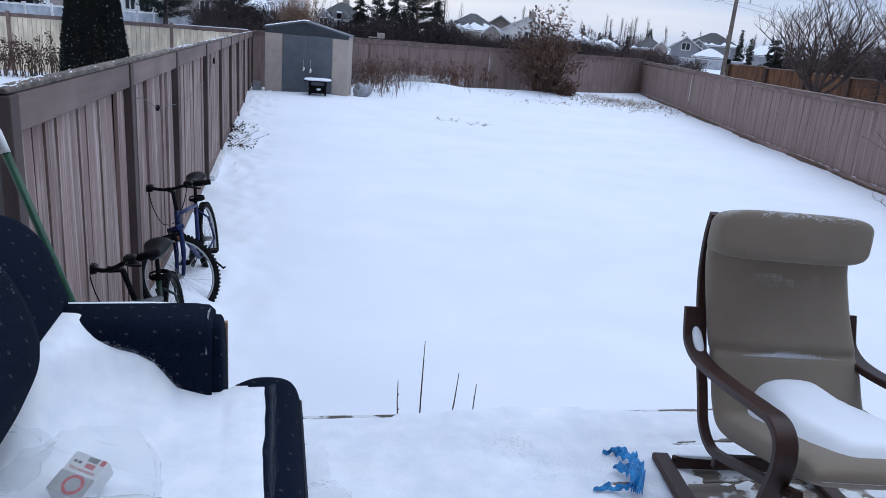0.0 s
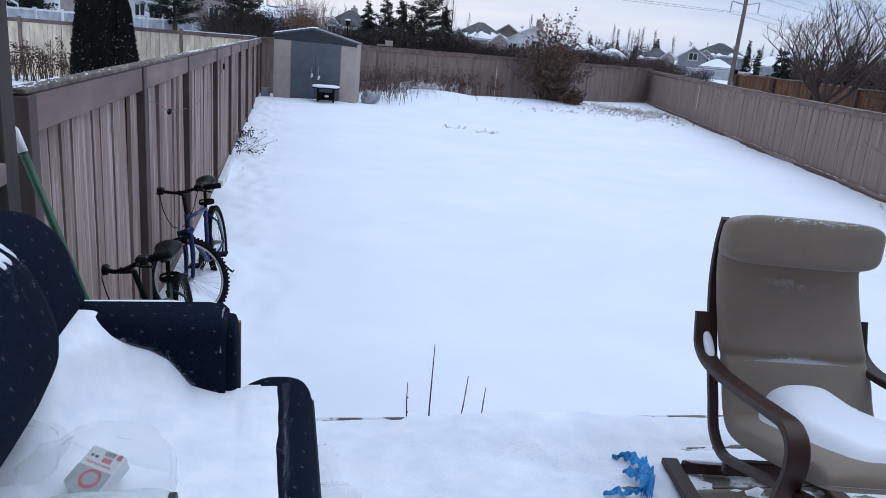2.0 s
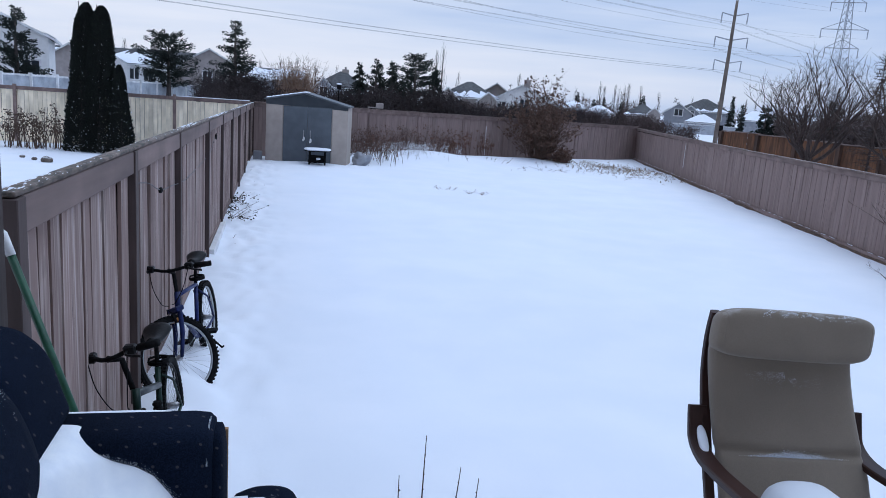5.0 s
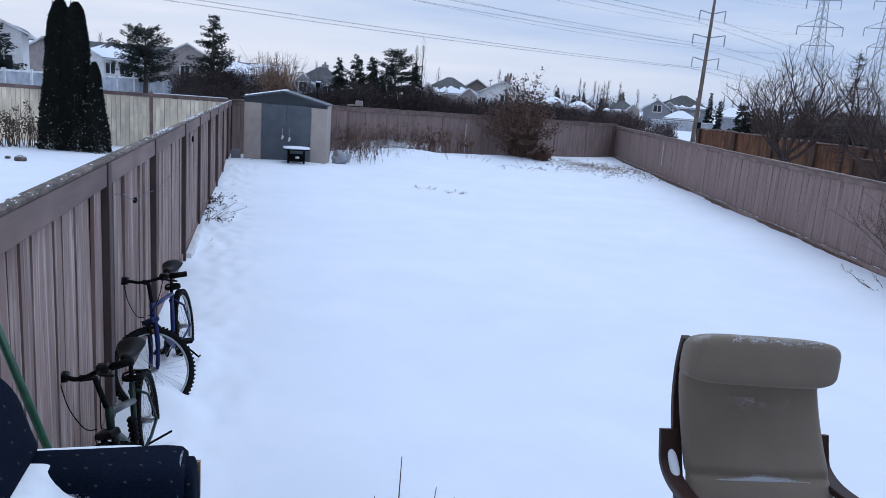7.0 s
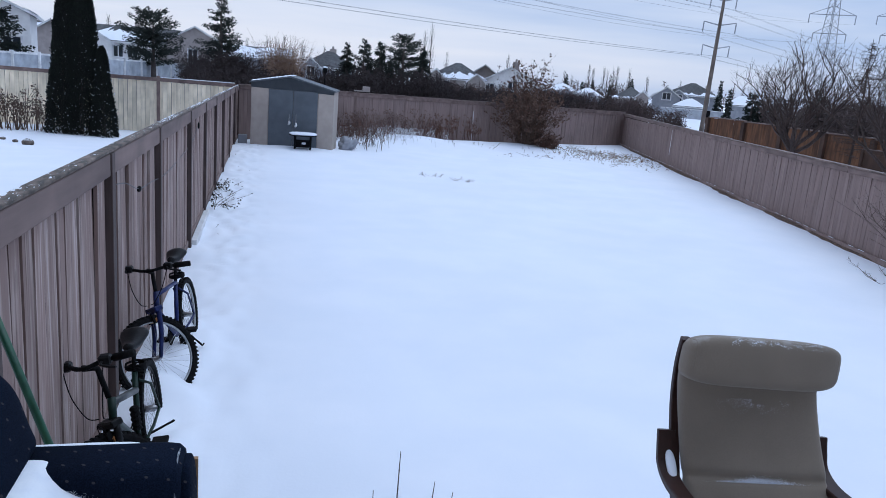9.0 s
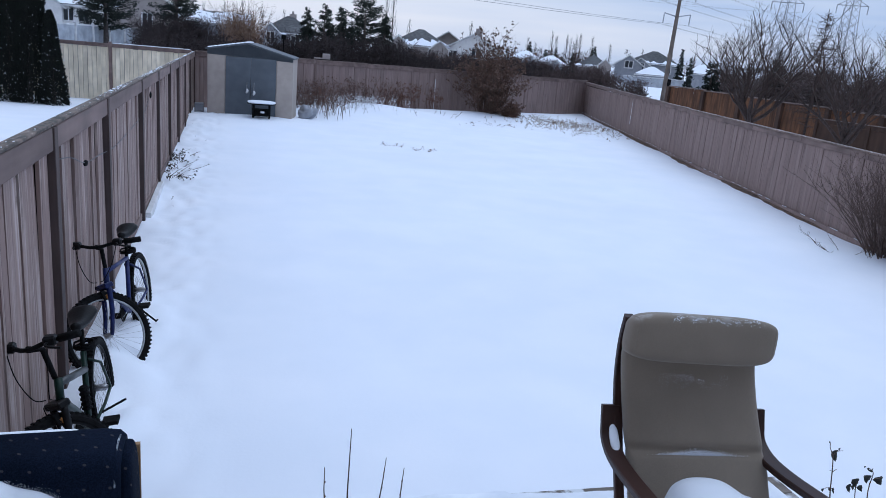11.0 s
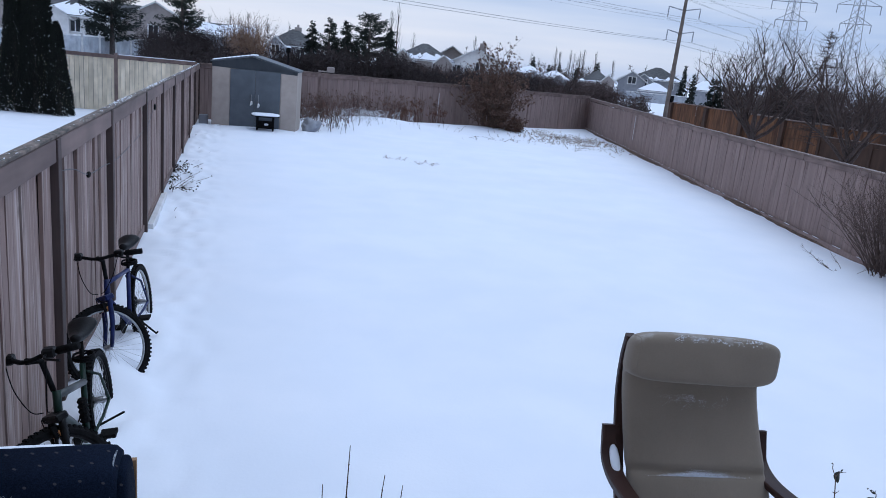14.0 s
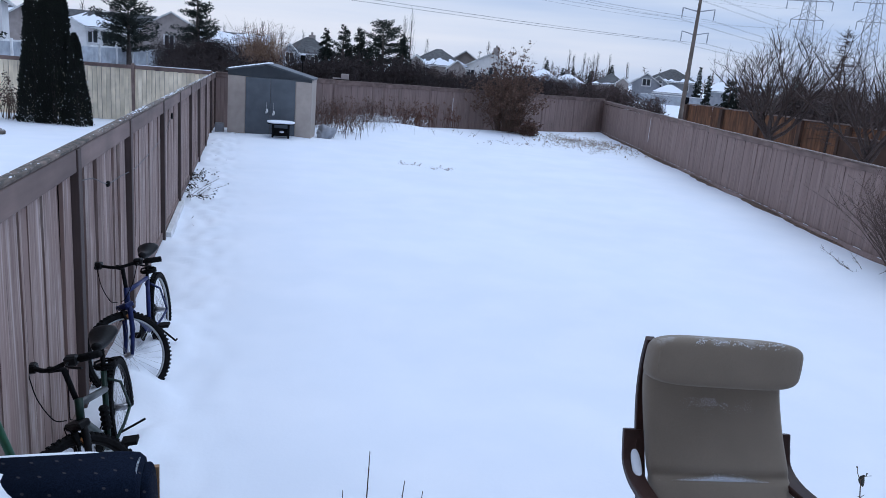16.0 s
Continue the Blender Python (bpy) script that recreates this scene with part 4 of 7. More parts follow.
def film_ribbon(path, width, seed):
    bm = bmesh.new()
    rows, line = [], smooth_path(path, 10)
    for k, p in enumerate(line):
        e = math.sin(math.pi * (k + 0.6) / (len(line) + 0.2)) ** 0.5
        d = (line[min(k + 1, len(line) - 1)] - line[max(k - 1, 0)]).normalized()
        side = Vector((-d.y, d.x, 0.5)).normalized()
        row = []
        for j in range(7):
            u = (j / 6 - 0.5) * width * e
            q = p + side * u
            q.z += 0.024 * noise.noise(q * 46 + Vector((seed, 0, 0))) + 0.010 * math.sin(j * 2.2 + k * 0.8)
            q.z = max(q.z, 0.622)
            row.append(bm.verts.new(q))
        rows.append(row)
    for p, q in zip(rows, rows[1:]):
        for j in range(6):
            if rng.random() > 0.02:
                bm.faces.new((p[j], p[j + 1], q[j + 1], q[j]))
    return bm


plastic = thing("blue_plastic", "torn blue plastic film frozen into the deck snow", "plastic bag", (0, 0, 0))
for path, wd in (([(2.262, 1.63, 0.632), (2.285, 1.575, 0.650), (2.292, 1.50, 0.668), (2.272, 1.42, 0.672), (2.225, 1.315, 0.640)], 0.046), ([(2.215, 1.52, 0.632), (2.250, 1.47, 0.652), (2.248, 1.41, 0.658), (2.215, 1.35, 0.636)], 0.038),
                 ([(2.075, 1.385, 0.628), (2.13, 1.392, 0.634), (2.185, 1.372, 0.640), (2.235, 1.38, 0.648)], 0.022), ([(2.215, 1.625, 0.630), (2.25, 1.612, 0.638), (2.285, 1.585, 0.646)], 0.010)):
    part("shred", film_ribbon(path, wd, wd * 90), BLUE_PL, plastic, smooth=True)

# ---- bentwood armchair ----
chair = thing("armchair", "dark brown bentwood armchair with taupe cushion and snow on its seat", "armchair", (2.69, 1.12, DECK_Z), -10)
# in the chair's own space: x across, -y is its front, z above the deck
for s in (-1, 1):
    x = -0.320 if s < 0 else 0.288
    bm = bmesh.new()
    side = [(0.41, 0.030), (0.15, 0.030), (-0.10, 0.030), (-0.22, 0.045), (-0.30, 0.10), (-0.345, 0.20), (-0.385, 0.34), (-0.415, 0.44), (-0.432, 0.52), (-0.42, 0.585), (-0.365, 0.617), (-0.27, 0.607), (-0.08, 0.577), (0.10, 0.555), (0.22, 0.555), (0.295, 0.585), (0.32, 0.64), (0.337, 0.70)]
    path = [(x if s < 0 else 0.266 + 0.075 * (0.337 - y), y, z) for y, z in side]
    strip(bm, smooth_path(path, 12), (1, 0, 0), 0.066, 0.026)
    part("arm_frame", bm, BENTWOOD, chair, smooth=False)
    bm = bmesh.new()
    xb = s * 0.290
    back = [(xb if s < 0 else 0.262 - 0.16 * max(0.0, z - 0.42), y, z) for y, z in ((0.365, 1.05), (0.385, 0.95), (0.38, 0.83), (0.345, 0.71), (0.275, 0.55), (0.205, 0.42), (0.15, 0.32), (0.06, 0.28), (-0.05, 0.305), (-0.25, 0.375), (-0.48, 0.455))]
    strip(bm, smooth_path(back, 10), (1, 0, 0), 0.034, 0.026)
    part("seat_frame", bm, BENTWOOD, chair)
for y, z, w in ((0.36, 0.036, 0.575), (0.02, 0.250, 0.59), (-0.352, 0.20, 0.575)):
    bm = bmesh.new()
    box(bm, -w / 2, w / 2, y - 0.014, y + 0.014, z - 0.024, z + 0.024, 0.004)
    part("crossbar", bm, BENTWOOD, chair)
for z, y in ((0.98, 0.385), (0.74, 0.36), (0.55, 0.28)):
    bm = bmesh.new()
    box(bm, -0.24, 0.24, y - 0.008, y + 0.008, z - 0.03, z + 0.03, 0.003)
    part("back_slat", bm, BENTWOOD, chair)


def cushion(name, centre_line, width, thick, mat, waist=()):
    """A padded cushion swept along a side profile, puffed in the middle and pinched at its rims."""
    line = smooth_path([(0, y, z) for y, z in centre_line], 14)
    bm, rows, n = bmesh.new(), [], len(line)
    for k, p in enumerate(line):
        d = (line[min(k + 1, n - 1)] - line[max(k - 1, 0)]).normalized()
        nrm = d.cross(Vector((1, 0, 0))).normalized()
        e = min(k, n - 1 - k) / (n - 1)
        f = 1 - 0.75 * max(0.0, 1 - e / 0.045) ** 2
        g = 1 - 0.02 * max(0.0, 1 - e / 0.05)
        for c in waist:
            f *= 1 - 0.42 * math.exp(-((k / (n - 1) - c) / 0.009) ** 2)
        lean = min(1.0, max(0.0, (p.z - 0.50) / 0.4))
        wide, shift = width * (1 - 0.045 * lean), 0.003 - 0.052 * lean
        row = []
        for a in range(24):
            t = 2 * math.pi * a / 24
            cx, cn = math.cos(t), math.sin(t)
            px = math.copysign(abs(cx) ** 0.35, cx) * wide / 2 * g
            pn = math.copysign(abs(cn) ** 0.45, cn) * thick / 2 * f
            row.append(bm.verts.new(p + Vector((px + shift, 0, -0.025 * px * lean)) + nrm * pn * (1 + 0.05 * noise.noise(p * 7 + Vector((px * 6, 0, 0))))))
        rows.append(row)
    for a, b in zip(rows, rows[1:]):
        bridge(bm, a, b)
    bm.faces.new(rows[0][::-1])
    bm.faces.new(rows[-1])
    return part(name, bm, mat, chair, smooth=True)


cushion("cushion", [(0.315, 1.0), (0.33, 0.90), (0.318, 0.80), (0.277, 0.66), (0.205, 0.50), (0.145, 0.40), (0.08, 0.365), (-0.05, 0.392), (-0.25, 0.452), (-0.50, 0.53)], 0.538, 0.092, CANVAS, (0.392,))
# rolled head pillow
bm = bmesh.new()
pillow(bm, (-0.028, 0.31, 0.990), (0.57, 0.135, 0.178), 4.6, Matrix.Rotation(radians(1.2), 3, "Y") @ Matrix(((1, 0, 0.13), (0, 1, 0), (0, 0, 1))) @ Matrix.Rotation(radians(-14), 3, "X"), nu=40, nv=24)
head = part("head_pillow", bm, CANVAS_FROST, chair, "taupe head pillow with patches of rime", smooth=True)
for s in (-1, 1):
    bm = bmesh.new()
    m = Matrix.Rotation(radians(1.2), 3, "Y") @ Matrix(((1, 0, 0.13), (0, 1, 0), (0, 0, 1))) @ Matrix.Rotation(radians(-14), 3, "X")
    k = 0.748
    loop = [m @ Vector((s * 0.92 * 0.285, k * 0.0675 * math.copysign(abs(math.cos(a)) ** (2 / 4.2), math.cos(a)), k * 0.089 * math.copysign(abs(math.sin(a)) ** (2 / 4.2), math.sin(a)))) + Vector((-0.028, 0.31, 0.990)) for a in [2 * math.pi * q / 40 for q in range(40)]]
    tube(bm, loop, 0.0035, 5, True)
    part("piping", bm, CANVAS, head, smooth=True)


# rime in patches along the top front of the head pillow, and a breath of it on the back
rng = random.Random(52)
m = Matrix.Rotation(radians(1.2), 3, "Y") @ Matrix(((1, 0, 0.13), (0, 1, 0), (0, 0, 1))) @ Matrix.Rotation(radians(-14), 3, "X")
v, fc = [], []
while len(fc) < 900:
    x, a = rng.uniform(-0.15, 0.19), radians(rng.gauss(137, 9))
    if noise.noise(Vector((x * 26, a * 5, 3))) + 0.5 * noise.noise(Vector((x * 70, a * 16, 8))) < 0.08:
        continue
    ca, sa = math.cos(a), math.sin(a)
    q = m @ Vector((x, 0.0685 * math.copysign(abs(ca) ** (2 / 4.2), ca), 0.0905 * sa ** (2 / 4.6)))
    leaf(v, fc, q + Vector((-0.028, 0.31, 0.990)), (m @ Vector((rng.uniform(-1, 1), sa * rng.uniform(-1, 1), ca * rng.uniform(-1, 1)))).normalized(), rng.uniform(0.002, 0.0055), rng, 0.1)
for _ in range(4200):
    x, z = rng.gauss(-0.035, 0.06), 0.862 - abs(rng.gauss(0, 0.022))
    if noise.noise(Vector((x * 22, z * 30, 6))) < -0.05:
        continue
    leaf(v, fc, Vector((x, 0.2765 - 0.10 * (0.86 - z), z)), rand_dir(rng, -1, 1), rng.uniform(0.0005, 0.0013), rng, 0.1)
rime = tagged(raw("rime", v, fc, SNOW), "thin rime frozen on the chair's head pillow", "frost", kind="stuff")
rime.matrix_world = chair.matrix_world.copy()


def chair_snow(x, y):
    # snow lying on the seat, in the chair's space, heaped at the back
    yy = min(y, 0.10)
    base = 0.413 - 0.27 * (yy - 0.08)
    side = min(1.0, max(0.0, (0.255 + 0.02 * y - abs(x - 0.034)) / 0.115))
    front = min(1.0, max(0.0, (yy + 0.485) / 0.10))
    e = side * side * (3 - 2 * side) * front * front * (3 - 2 * front)
    h = 0.038 * e - 0.060 * (1 - e) + 0.005 * noise.noise(Vector((x * 7, yy * 7, 1)))
    h += 0.078 * math.exp(-(abs(x + 0.01) / 0.135) ** 3) * math.exp(-((yy - 0.11) / 0.14) ** 2)
    return base + h + 0.006 - 0.5 * max(0.0, y - 0.115)


bm = sheet([-0.246 + 0.0127 * k for k in range(41)], [-0.505 + 0.0137 * k for k in range(49)], chair_snow)
solo("chair_snow", bm, SNOW, "heap of snow on the armchair seat", "snow", kind="stuff", smooth=True).matrix_world = chair.matrix_world.copy()
bm = bmesh.new()
pillow(bm, (-0.312, 0.268, 0.594), (0.036, 0.12, 0.026), 2.2, Matrix.Rotation(radians(42), 3, "X"))
solo("arm_snow", bm, SNOW, "snow lodged on the chair arm", "snow", kind="stuff", smooth=True).matrix_world = chair.matrix_world.copy()
v, fc = [], []
for _ in range(7000):
    x = -0.01 + rng.gauss(0, 0.062)
    h = abs(rng.gauss(0, 0.008)) * math.exp(-(x / 0.14) ** 2) * (1 + 1.2 * max(0.0, noise.noise(Vector((x * 18, 1, 1)))))
    leaf(v, fc, Vector((x, 0.1965 + 0.45 * h, 0.574 + h)), rand_dir(rng, -0.3, 0.6), rng.uniform(0.0010, 0.0026), rng, 0.2)
tagged(raw("fold_snow", v, fc, SNOW), "powder of snow caught in the cushion fold", "snow", kind="stuff").matrix_world = chair.matrix_world.copy()
bm = bmesh.new()
pillow(bm, (0.0, 0.36, 0.066), (0.56, 0.035, 0.02), 3)
solo("crossbar_snow", bm, SNOW, "snow along the chair crossbar", "snow", kind="stuff", smooth=True).matrix_world = chair.matrix_world.copy()

# ---- garden shed ----
SHED_P, SHED_Q = Vector((0.56, 23.3)), Vector((3.06, 22.9))
sd = SHED_Q - SHED_P
shed = thing("shed", "grey garden shed with slate-blue double doors and low gable roof", "shed", (SHED_P.x, SHED_P.y, 0.0), math.degrees(math.atan2(sd.y, sd.x)))
W, DEEP = sd.length, 1.9
EAVE_L, EAVE_R, RIDGE = 2.00, 1.90, 2.22
# walls with a gable; own space: x along the front, y to the back
bm = bmesh.new()
outline = [(0, 0.0), (W, 0.0), (W, EAVE_R), (W * 0.47, RIDGE), (0, EAVE_L)]
front = [bm.verts.new((x, 0, z)) for x, z in outline]
rear = [bm.verts.new((x, DEEP, z)) for x, z in outline]
bridge(bm, front, rear)
bm.faces.new(front)
bm.faces.new(rear)
part("wall", bm, SHED_WALL, shed)
for x0, x1 in ((0.54, 1.28), (1.288, 2.03)):
    bm = bmesh.new()
    box(bm, x0, x1, -0.035, -0.003, 0.05, 1.84, 0.004)
    for k in range(1, 4):
        zz = 0.05 + k * 0.45
        box(bm, x0 + 0.05, x1 - 0.05, -0.040, -0.034, zz - 0.006, zz + 0.006)
    leaf_door = part("door", bm, SHED_DOOR, shed)
    hx = x1 - 0.10 if x0 < 1 else x0 + 0.10
    bm = bmesh.new()
    tube(bm, smooth_path([(hx, -0.035, 0.86), (hx, -0.075, 0.89), (hx, -0.075, 1.08), (hx, -0.035, 1.11)], 4), 0.013, 6)
    part("door_handle", bm, STEEL, leaf_door, "pale metal pull handle", smooth=True)
for x0, x1 in ((0.0, 0.53), (2.04, W)):
    bm = bmesh.new()
    box(bm, x0 + 0.01, x1 - 0.01, -0.018, -0.003, 0.03, 1.86, 0.006)
    part("front_panel", bm, SHED_WALL, shed)
bm = bmesh.new()
face = [bm.verts.new(p) for p in ((0, -0.022, 1.865), (W, -0.022, 1.80), (W, -0.022, EAVE_R), (W * 0.47, -0.022, RIDGE), (0, -0.022, EAVE_L))]
bm.faces.new(face)
bmesh.ops.solidify(bm, geom=bm.faces[:], thickness=0.015)
part("gable", bm, SHED_DOOR, shed)
for (xa, za), (xb, zb), name in (((-0.045, EAVE_L - 0.010), (W * 0.47, RIDGE + 0.01), "roof_slope"), ((W * 0.47, RIDGE + 0.01), (W + 0.035, EAVE_R - 0.02), "roof_slope")):
    bm = bmesh.new()
    a = [bm.verts.new(p) for p in ((xa, -0.07, za), (xb, -0.07, zb), (xb, DEEP + 0.1, zb), (xa, DEEP + 0.1, za))]
    b = [bm.verts.new((v.co.x, v.co.y, v.co.z + 0.045)) for v in a]
    bridge(bm, a, b)
    bm.faces.new(a)
    bm.faces.new(b)
    part(name, bm, SHED_DOOR, shed)
bm = bmesh.new()
for k in range(9):
    t = (k + 0.5) / 9
    x, z = -0.03 + (W * 0.47 + 0.01) * t, EAVE_L + 0.028 + (RIDGE - EAVE_L + 0.018) * t
    pillow(bm, (x, 0.90, z + 0.014), (0.122, 1.96, 0.078), 3, Matrix.Rotation(-math.atan2(RIDGE - EAVE_L, W * 0.47), 3, "Y"), 12, 8)
rng = random.Random(61)
for k in range(15):
    t = (k + 0.5) / 15
    x, z = W * 0.47 + (W * 0.53 + 0.02) * t, RIDGE + 0.058 - (RIDGE + 0.03 - EAVE_R) * t
    y0 = 0.05 + 0.5 * rng.random()
    pillow(bm, (x, (y0 + 1.85) / 2, z - 0.012), (rng.uniform(0.04, 0.09), 1.85 - y0, 0.014), 3, Matrix.Rotation(math.atan2(RIDGE - EAVE_R, W * 0.53), 3, "Y"), 12, 8)
snow_roof = solo("roof_snow", bm, SNOW, "thin ribbed snow on the shed roof", "snow", kind="stuff", smooth=True)
snow_roof.matrix_world = shed.matrix_world.copy()
for x, z in ((1.18, 0.85), (1.39, 0.80)):
    bm = bmesh.new()
    tube(bm, smooth_path([(x, -0.085, z + 0.07), (x + 0.02, -0.10, z + 0.02), (x - 0.02, -0.10, z - 0.06)], 3), [0.02, 0.03, 0.03, 0.035, 0.04, 0.03, 0.015], 7)
    door_rag = solo("door_tie", bm, WHITE_PL, "frosted white cord tied round a shed door handle", "cord", smooth=True)
    door_rag.matrix_world = shed.matrix_world.copy()

# small table in front of the shed
table = thing("garden_table", "small dark wooden side table capped with snow", "table", (2.12, 22.25, 0.12), -6)
bm = bmesh.new()
tube(bm, [(0, 0, 0.44), (0, 0, 0.455), (0, 0, 0.47)], [0.40, 0.42, 0.41], 24)
part("tabletop", bm, BLACK, table, smooth=False)
for x in (-0.23, 0.23):
    for y in (-0.14, 0.14):
        bm = bmesh.new()
        box(bm, x - 0.025, x + 0.025, y - 0.025, y + 0.025, -0.1, 0.44, 0.003)
        part("leg", bm, BLACK, table)
for z in (0.14, 0.30):
    bm = bmesh.new()
    box(bm, -0.26, 0.26, -0.16, -0.14, z - 0.025, z + 0.025, 0.003)
    part("stretcher", bm, BLACK, table)
bm = bmesh.new()
box(bm, -0.20, 0.20, -0.13, 0.13, 0.09, 0.27, 0.01)
part("box", bm, BLACK, table)
bm = bmesh.new()
pillow(bm, (2.12, 22.25, 0.615), (0.82, 0.80, 0.075), 3)
solo("table_snow", bm, SNOW, "round cap of snow on the garden table", "snow", kind="stuff", smooth=True)
bm = bmesh.new()
pillow(bm, (2.14, 22.08, 0.34), (0.13, 0.08, 0.07), 2.5)
solo("box_snow", bm, SNOW, "clump of snow on a box under the table", "snow", kind="stuff", smooth=True)
# grey tub in the corner and a grey lid lying in the weeds
bm = bmesh.new()
box(bm, 0.18, 0.46, 23.6, 23.9, 0.0, 0.36, 0.03, seg=2)
solo("tub", bm, HOUSE_GREY, "grey plastic tub beside the shed", "tub")
bm = bmesh.new()
pillow(bm, (3.62, 24.0, 0.19), (0.60, 0.42, 0.40), 2.2, Matrix.Rotation(radians(-12), 3, "Y"), nu=40, nv=26, lumps=0.1)
for v in bm.verts:
    fold = noise.noise(v.co * 5.5) + 0.5 * noise.noise(v.co * 13)
    v.co += (v.co - Vector((3.62, 24.0, 0.1))) * 0.42 * fold
solo("grey_cover", bm, HOUSE_GREY, "crumpled grey plastic cover heaped in the weeds", "cover", smooth=True)
bm = bmesh.new()
box(bm, 4.62, 4.90, 28.35, 28.5, 1.85, 2.06, 0.02)
box(bm, 4.30, 4.62, 28.38, 28.46, 1.85, 1.90, 0.01)
solo("post_box", bm, HOUSE_TAN, "small pale box set on top of the back fence", "box")
bm = bmesh.new()
tube(bm, [(2.95, 25.6, 0), (2.95, 25.6, 2.45)], 0.018, 6)
box(bm, 2.88, 3.02, 25.53, 25.67, 2.45, 2.62, 0.02)
solo("bird_feeder", bm, BLACK, "dark bird feeder on a thin post behind the shed", "bird feeder")
bm = bmesh.new()
pillow(bm, (2.95, 25.6, 2.635), (0.18, 0.18, 0.06), 2.5)
solo("feeder_snow", bm, SNOW, "cap of snow on the bird feeder", "snow", kind="stuff", smooth=True)


# ---- dead plants in the yard ----
def weeds(name, label, spots, seed, height, material, lean=0.25, leaves=0, leaf_size=0.05, radius=0.006, category="weeds", leaf_mat=None):
    rng = random.Random(seed)
    v, fc = [], []
    lv, lf = [], []
    for x, y in spots:
        z = ground_z(x, y) - 0.05
        h = height * rng.uniform(0.5, 1.15)
        dr = Vector((rng.gauss(0, lean), rng.gauss(0, lean), 1))
        bend = Vector((rng.gauss(0, 0.3), rng.gauss(0, 0.3), -rng.uniform(0, 0.3)))
        pts = [Vector((x, y, z)) + dr * h * t + bend * h * t * t * 0.4 for t in (0, 0.35, 0.7, 1)]
        limb(v, fc, pts, [radius, radius * 0.85, radius * 0.6, radius * 0.3], 3)
        for _ in range(rng.randint(1, 4)):
            t = rng.uniform(0.4, 0.95)
            p = pts[0].lerp(pts[-1], t)
            q = p + rand_dir(rng, 0.0, 0.9) * h * rng.uniform(0.08, 0.25)
            limb(v, fc, [p, q], [radius * 0.5, radius * 0.25], 3)
            for _ in range(leaves):
                leaf(lv, lf, q + rand_dir(rng) * leaf_size, rand_dir(rng, -1, 0.4), leaf_size * rng.uniform(0.6, 1.3), rng)
    ob = tagged(raw(name, v, fc, material), label, category, kind="stuff")
    if lv:
        raw("foliage", lv, lf, leaf_mat or DRY_LEAF, ob, kind="stuff")
    return ob


rng = random.Random(21)
back_line = lambda t, off: LEFT1 + db * t + nb * off  # noqa: E731
spots = []
for k in range(190):
    t = rng.choice((rng.gauss(4.0, 0.5), rng.gauss(4.8, 0.6), rng.gauss(5.6, 0.7), rng.gauss(6.6, 0.6), rng.uniform(3.4, 10.6)))
    p = back_line(t, 0.2 + abs(rng.gauss(0, 0.6)))
    spots.append((p.x, p.y))
weeds("tall_weeds", "tall dry brown weeds standing along the back fence", spots, 5, 1.0, SHRUB, 0.16, 5, 0.045, 0.006)
spots = []
for k in range(70):
    p = back_line(rng.choice((7.6, 8.2, 8.5, 9.0, 9.9, 10.1)) + rng.gauss(0, 0.16), 0.45 + abs(rng.gauss(0, 0.25)))
    spots.append((p.x, p.y))
weeds("tall_weeds", "upright clumps of plumed brown stalks before the back fence", spots, 6, 1.0, DRY_LEAF, 0.09, 12, 0.045, 0.008)
spots = [(4.3 + rng.gauss(0, 0.55), 25.3 + rng.gauss(0, 0.5)) for _ in range(90)]
weeds("tall_weeds", "dry brown weeds beside the shed", spots, 7, 0.85, STEM, 0.2, 4, 0.045, 0.007)
spots = [(5.4 + rng.gauss(0, 0.9), 26.9 + rng.gauss(0, 0.45)) for _ in range(130)]
weeds("frosted_weeds", "snow-laden tufts of pale grass on the bank", spots, 27, 0.42, CARTON, 0.35, 2, 0.05, 0.008, "grass", CARTON)
spots = [(rng.uniform(5.0, 12.5), 27.3 + rng.gauss(0, 0.6)) for _ in range(16)]
weeds("short_weeds", "short dark twigs poking through the snow bank", spots, 8, 0.28, STEM, 0.7, 1, 0.05, 0.008)
spots = [(x, 18.55 - 0.62 * (x - 5.0) + rng.gauss(0, 0.07)) for x in [rng.choice((5.1, 5.3, 5.7, 5.9, 6.1, 6.2)) + rng.gauss(0, 0.08) for _ in range(26)]]
weeds("snow_twigs", "a few dark twigs flattened on the snow", spots, 9, 0.13, STEM, 1.3, 1, 0.04, 0.005)
spots = [(rng.uniform(8.5, 11.5), 26.2 - 0.35 * (x0 := rng.uniform(0, 3))) for _ in range(16)]
weeds("snow_twigs", "dark twigs lying on the snow", spots, 10, 0.16, STEM, 1.4, 1, 0.04, 0.005)
spots = [(14.6 + rng.gauss(0, 1.1), 27.5 + rng.gauss(0, 1.7)) for _ in range(900)]
weeds("grass", "straw-coloured grass tufts coming through thin snow", spots, 11, 0.14, STRAW, 0.9, 1, 0.035, 0.0085, "grass")
spots = [(0.08 + abs(rng.gauss(0, 0.13)), rng.choice((13.1, 13.9, 14.4, 15.0)) + rng.gauss(0, 0.35)) for _ in range(60)]
weeds("fence_weeds", "dark withered vines at the foot of the side fence", spots, 12, 0.20, STEM, 1.7, 1, 0.05, 0.006, leaf_mat=DARK_LEAF)
spots = [(0.2 + rng.random() * 0.6, rng.uniform(9.6, 24)) for _ in range(9)]
weeds("fence_weeds", "short dry stalks beside the side fence", spots, 13, 0.11, STEM, 1.2, 0, 0.05, 0.004)
spots = [(15.8 + 3.0 * s + rng.gauss(0, 0.1), 24.0 + 10.2 * s) for s in [rng.random() for _ in range(70)]]
